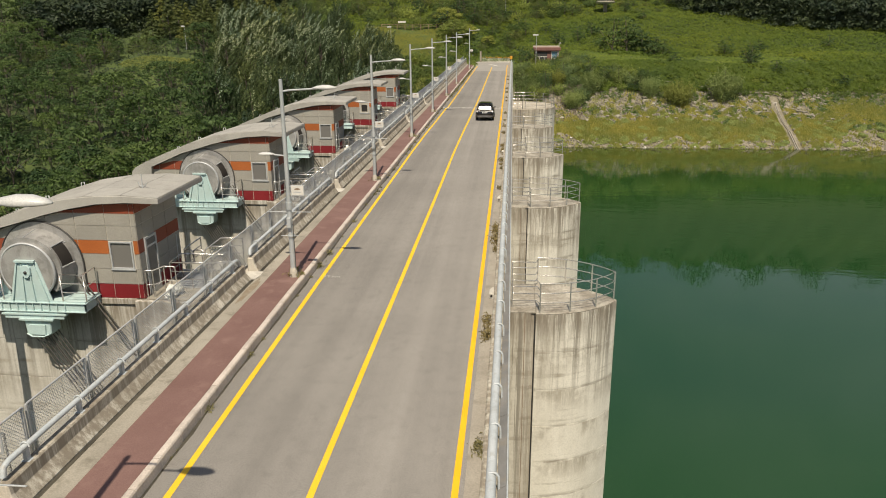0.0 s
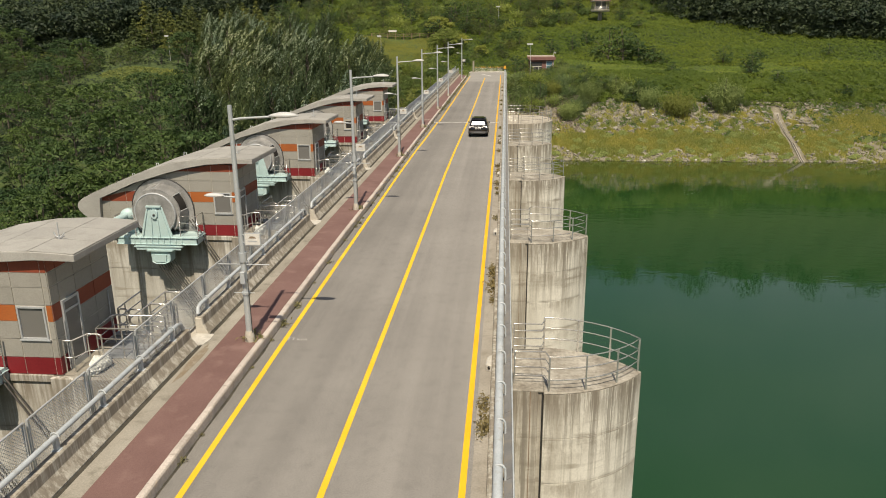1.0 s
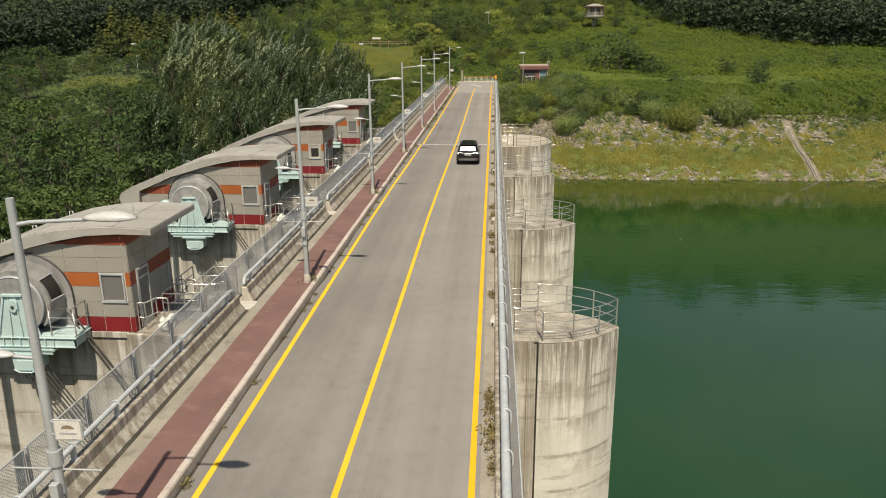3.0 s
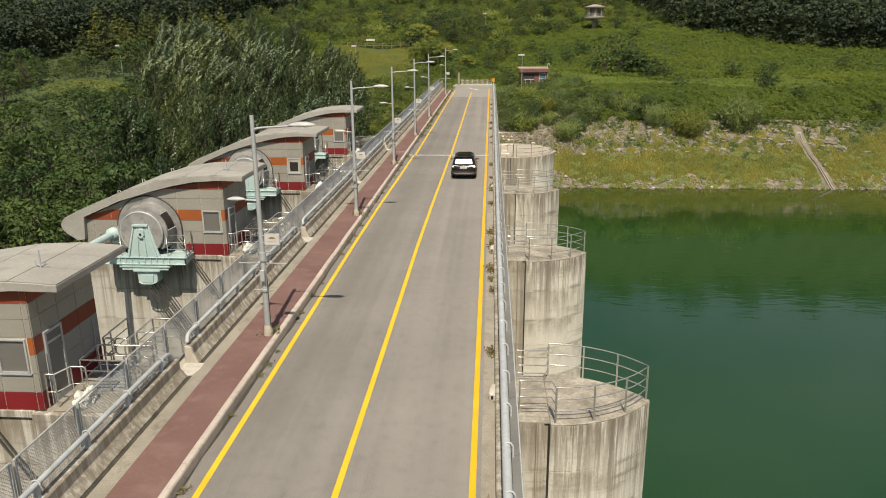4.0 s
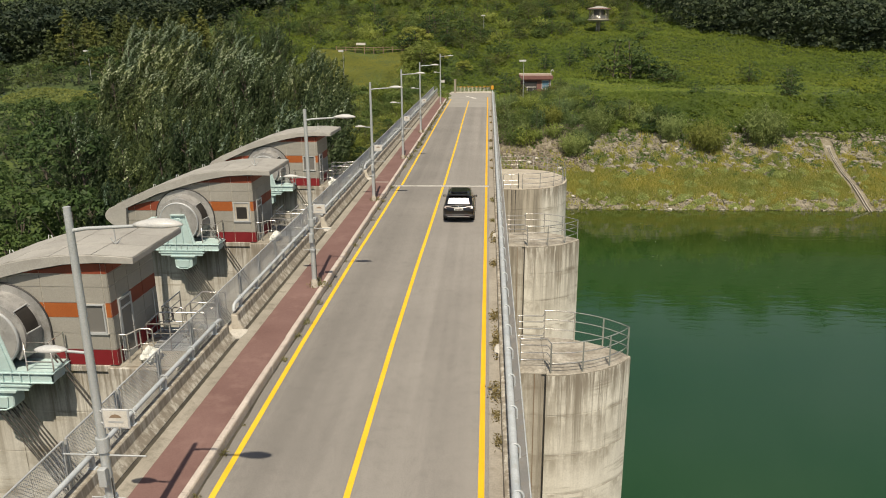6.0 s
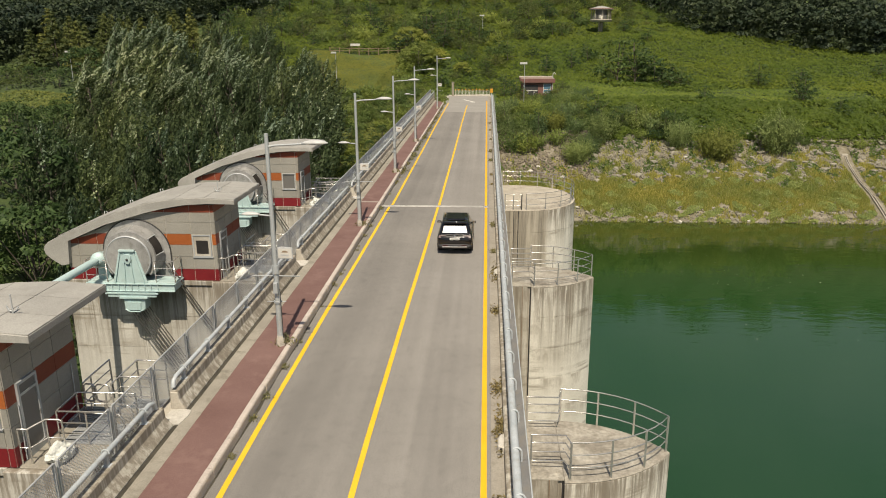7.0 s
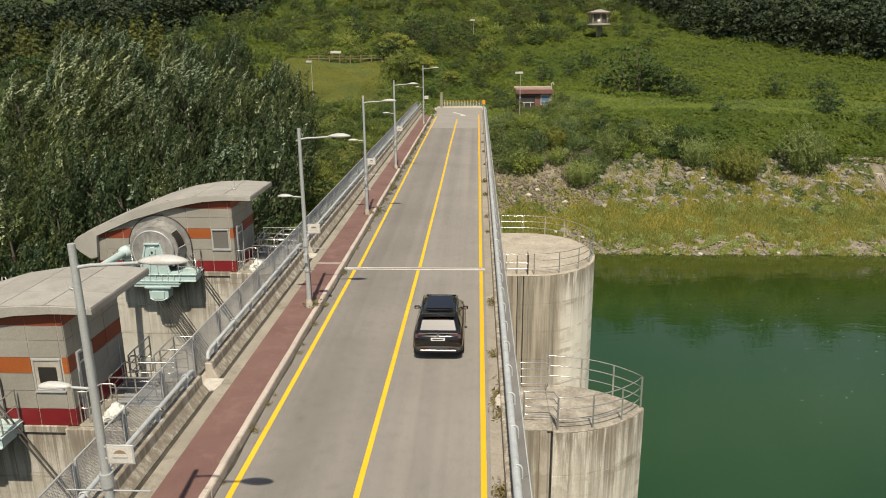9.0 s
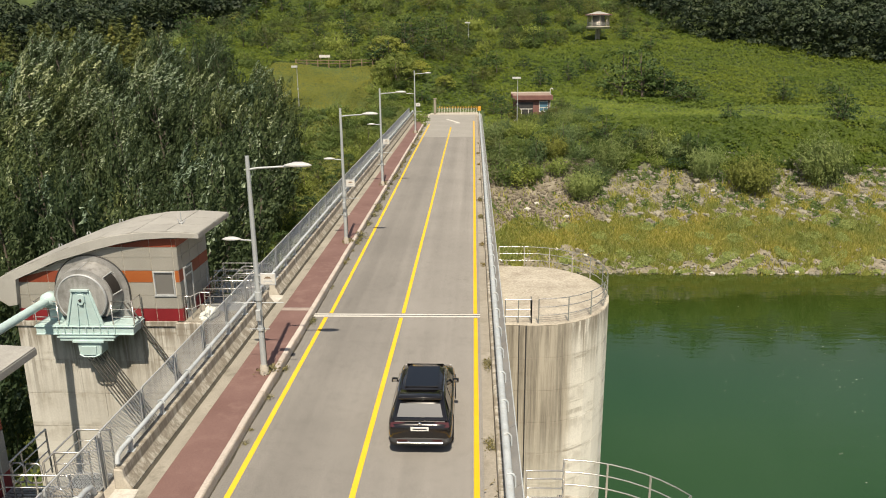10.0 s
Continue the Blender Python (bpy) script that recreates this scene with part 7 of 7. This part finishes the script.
def bank_cover(x, y):
    """Share of the bank under grass: thin on the waterline stones, thick above them, thin again among the rocks."""
    z = height(x, y) + 0.5 * np.sin(x * 0.35) + 0.35 * np.sin(x * 1.3 + y) + 2.0 * np.clip((x - 56) / 10, 0, 1)* (-1)
    share = np.interp(z, [WATER_Z + 0.3, -10.6, -10.0, -8.2, -7.2, -5.5, -4.0], [0.12, 0.9, 1.0, 1.0, 0.6, 0.25, 0.14])
    tufts = np.sin(x * 1.9 + 1.3 * np.sin(y * 1.7)) * np.sin(y * 2.1 + 1.1 * np.sin(x * 1.1))
    return share * np.where(share < 0.9, np.clip(0.4 + 1.6 * tufts, 0, 2), 1.0)


scatter("bank_grass", 300000, (4.6, 105, 127.5, 143), lambda x, y: np.random.default_rng(77).uniform(0, 1, len(x)) < bank_cover(x, y) * (np.abs(x - 53) > 0.8) * np.where(scree(x, y), 0.12, 1.0), 0.15, (0, -1.0, 0.2), L_GRASS, "yellow-green reeds and grass on the bank", "grass", 0.5, 10, 4.2, 0.3, True)
scatter("bank_tufts", 150000, (12, 105, 127.9, 136.5), lambda x, y: (np.sin(x * 1.15 + 1.7 * np.sin(y * 0.9)) * np.sin(y * 1.7 + 1.9 * np.sin(x * 0.53)) > 0.42) & (np.abs(x - 53) > 1.0), 0.13, (0, -0.9, 0.5), L_GREY, "pale grey-green tufts among the bank's grass", "grass", 0.85, 19, 2.6, 0.35)
# Dark leaf colour paints in the shade of the gaps between crowns.
scatter("undergrowth", 40000, (-125, -20, -30, 182), lambda x, y: (((x + 71) / 9) ** 2 + ((y - 155.5) / 4) ** 2 > 1) & ~((x > -36) & (y > 155)), 0.5, (0, -0.5, 1), L_DARK, "undergrowth coloured dark for the shade below the trees", "undergrowth", 0.8, 31)
scatter("slope_weeds", 50000, (-30, -7.2, 90, 190), lambda x, y: ~((x > -33) & (x < -13.5) & (y > 158)), 0.3, (0, -0.5, 0.8), L_OLIVE, "weeds on the slope beside the dam", "weeds", 0.5, 12)
scatter("bank_weeds", 90000, (4.6, 110, 134, 150), lambda x, y: (np.abs(x - 53) > 0.9) & ~(scree(x, y) & (np.sin(7.3 * x + 5.1 * y) < 0.8)) & (np.sin(x * 0.9 + 0.7 * y) + np.sin(x * 2.3 - y) + np.sin(y * 1.6) > 0.35 - 1.0 * (height(x, y) > -2.6) - 2.5 * (x > 60)), 0.26, (0, -0.7, 0.6), L_SHRUB, "scattered weeds among the rocks", "weeds", 0.4, 14, 2.0)

# rocks on the bank, as single stones along the shore and above it
rng = np.random.default_rng(21)
rock_meshes = []
for k in range(6):
    bm = bmesh.new()
    bmesh.ops.create_icosphere(bm, subdivisions=1, radius=0.5)
    for v in bm.verts:
        v.co *= rng.uniform(0.72, 1.2)
        v.co.z *= 0.8
    me = bpy.data.meshes.new("stone")
    bm.to_mesh(me)
    bm.free()
    me.materials.append(M_ROCK)
    rock_meshes.append(me)
rocks = tagged(new("bank_stones"), "pale rough stones along the waterline and the bank", "stones", kind="structure")
for i in range(280):
    if i < 150:
        x, y = rng.uniform(10, 75), 127.6 + 3.4 * rng.uniform(0, 1) ** 1.5
        s = rng.uniform(0.3, 0.75)
    else:
        x, y = rng.uniform(7, 62), rng.uniform(136, 145)
        if x < 14 and y < 136:
            continue
        s = rng.uniform(0.4, 1.15) if x > 18 else rng.uniform(0.3, 0.6)
    if abs(x - 53) < 1.0:
        continue
    o = new("stone", rock_meshes[i % 6])
    o.parent = rocks
    o.matrix_world = Matrix.Translation((x, y, float(height(x, y)) + 0.08)) @ Matrix.Rotation(rng.uniform(0, 6.28), 4, "Z") @ Matrix.Diagonal((s * 1.3, s, s * 0.75, 1))
pale_stone = rock_meshes[0].copy()
pale_stone.materials[0] = M_MORTAR
for x, y, s in ((9.3, 137.6, 0.8), (10.4, 138.6, 0.55), (13.6, 136.6, 0.6), (12.0, 131.5, 0.5), (15.0, 130.6, 0.45), (30.5, 139.6, 0.5), (36.0, 128.2, 0.7), (24.0, 128.3, 0.65), (27.5, 128.0, 0.55)):
    o = new("stone", pale_stone)
    o.parent = rocks
    o.matrix_world = Matrix.Translation((x, y, float(height(x, y)) + 0.16)) @ Matrix.Rotation(3 * x, 4, "Z") @ Matrix.Diagonal((s * 1.4, s, s * 0.8, 1))
V, F, scree_faces = [], [], []
for i in range(19500):
    x, y = rng.uniform(5, 80), rng.uniform(127.9, 145.5)
    if rng.uniform() > (0.08 if 131.6 < y < 135.2 else (0.45 if y < 131.6 else (0.95 if x < 66 else 0.7))):
        continue
    if abs(x - 53) < 0.85:
        continue
    s = rng.uniform(0.11, 0.34) * rng.uniform(0.6, 1.4) * (1.8 if rng.uniform() < 0.1 else 1.0)
    me = rock_meshes[i % 6]
    z = float(height(x, y))
    a = rng.uniform(0, 6.28)
    k = len(V)
    ca, sa = math.cos(a), math.sin(a)
    V += [(x + s * 1.15 * (ca * v.co.x - sa * v.co.y), y + s * (sa * v.co.x + ca * v.co.y), z + 0.06 + s * 1.35 * v.co.z + 0.35 * s * v.co.y) for v in me.vertices]
    F += [tuple(j + k for j in p.vertices) for p in me.polygons]
    scree_faces += [int(bool(scree(x, y)))] * len(me.polygons)
me = bpy.data.meshes.new("rubble")
me.from_pydata(V, [], F)
me.materials.append(M_ROCK)
me.materials.append(M_SCREE)
me.polygons.foreach_set("material_index", scree_faces)
tagged(new("rubble", me), "broken pale rubble covering the bank", "rubble", kind="stuff")

# floating bits on the water
V, F = [], []
for i in range(110):
    x, y, s = 27 + rng.normal(0, 5), 104 + rng.normal(0, 7), rng.uniform(0.012, 0.04)
    if x < 8 or y > 126:
        continue
    k = len(V)
    V += [(x - 2 * s, y, WATER_Z + 0.01), (x, y - 0.6 * s, WATER_Z + 0.02), (x + 1.6 * s, y + 0.2 * s, WATER_Z + 0.01), (x, y + 0.7 * s, WATER_Z + 0.03)]
    F.append((k, k + 1, k + 2, k + 3))
me = bpy.data.meshes.new("floating_debris")
me.from_pydata(V, [], F)
me.materials.append(M_FADED)
tagged(new("floating_debris", me), "pale bits of debris floating on the lake", "debris", kind="stuff")

# weeds in the road's edges
TUFTS = {}


def weed_tuft(x, y, s, leaf=L_WEED, n=70, spread=0.2):
    """Adds the blades of one tuft on the road's edge."""
    rng = np.random.default_rng(int(abs(x * 31 + y * 17)))
    P = np.stack([rng.normal(0, 0.16, n), rng.normal(0, spread, n), np.abs(rng.normal(0.12, 0.1, n))], 1) * s
    TUFTS.setdefault(leaf.name, (leaf, []))[1].append(leaves_at(rng, P + np.array((x, y, 0.28 if x < -4.0 else 0.0)), np.tile((0, -0.3, 0.6), (n, 1)), 0.085 * s, 2.6, 1.0))


random.seed(9)
for y in (14.3, 21.0, 22.2, 30.5, 33.6, 34.4, 43.2, 49.5, 51.0, 52.4, 58.9, 66.0, 74.8, 80.4, 93.0, 97.0, 104.0, 109.5, 118.0, 126.0, 133.0, 141.0):
    weed_tuft(3.70 + random.uniform(-0.06, 0.04), y, random.uniform(0.4, 0.75), L_DRY if y % 3 < 2 else L_WEED, 170, 0.42)
for y in (32.2, 56.4, 71.0):
    weed_tuft(3.75, y, 0.75, L_DRY, 280, 0.85)
for i in range(64):
    y = 10 + i * 2.3 + random.uniform(-1.6, 1.6)
    weed_tuft(-3.72 + random.uniform(-0.05, 0.06), y, random.uniform(0.2, 0.6) * (1.9 if y > 95 else 1))
for y in LAMPS:
    weed_tuft(-4.3, y + 0.15, 0.7, L_DRY, 60, 0.25)
    weed_tuft(-4.05, y + 0.2, 0.8)
for i in range(34):
    weed_tuft(-3.66 + random.uniform(-0.08, 0.08), 93 + i * 2.1 + random.uniform(-1.0, 1.0), random.uniform(0.3, 0.85))

# taller weeds where the walkway ends
for x, y, k in ((-4.5, 163.2, 2.4), (-4.9, 165.0, 2.0), (-4.0, 166.5, 1.8), (-5.3, 168.0, 2.2), (-4.4, 171.0, 1.6), (-3.9, 160.5, 1.5)):
    weed_tuft(x, y, k, L_SHRUB, 160)

for leaf, rows in TUFTS.values():
    tagged(new("edge_weeds", leaf_mesh("edge_weeds", np.concatenate(rows), leaf)), {"withered_weed": "withered brown weeds in the road's gutter", "dry_weed": "dry weeds growing in the road's edge"}.get(leaf.name, "tall green weeds where the walkway ends"), "weeds", kind="stuff")
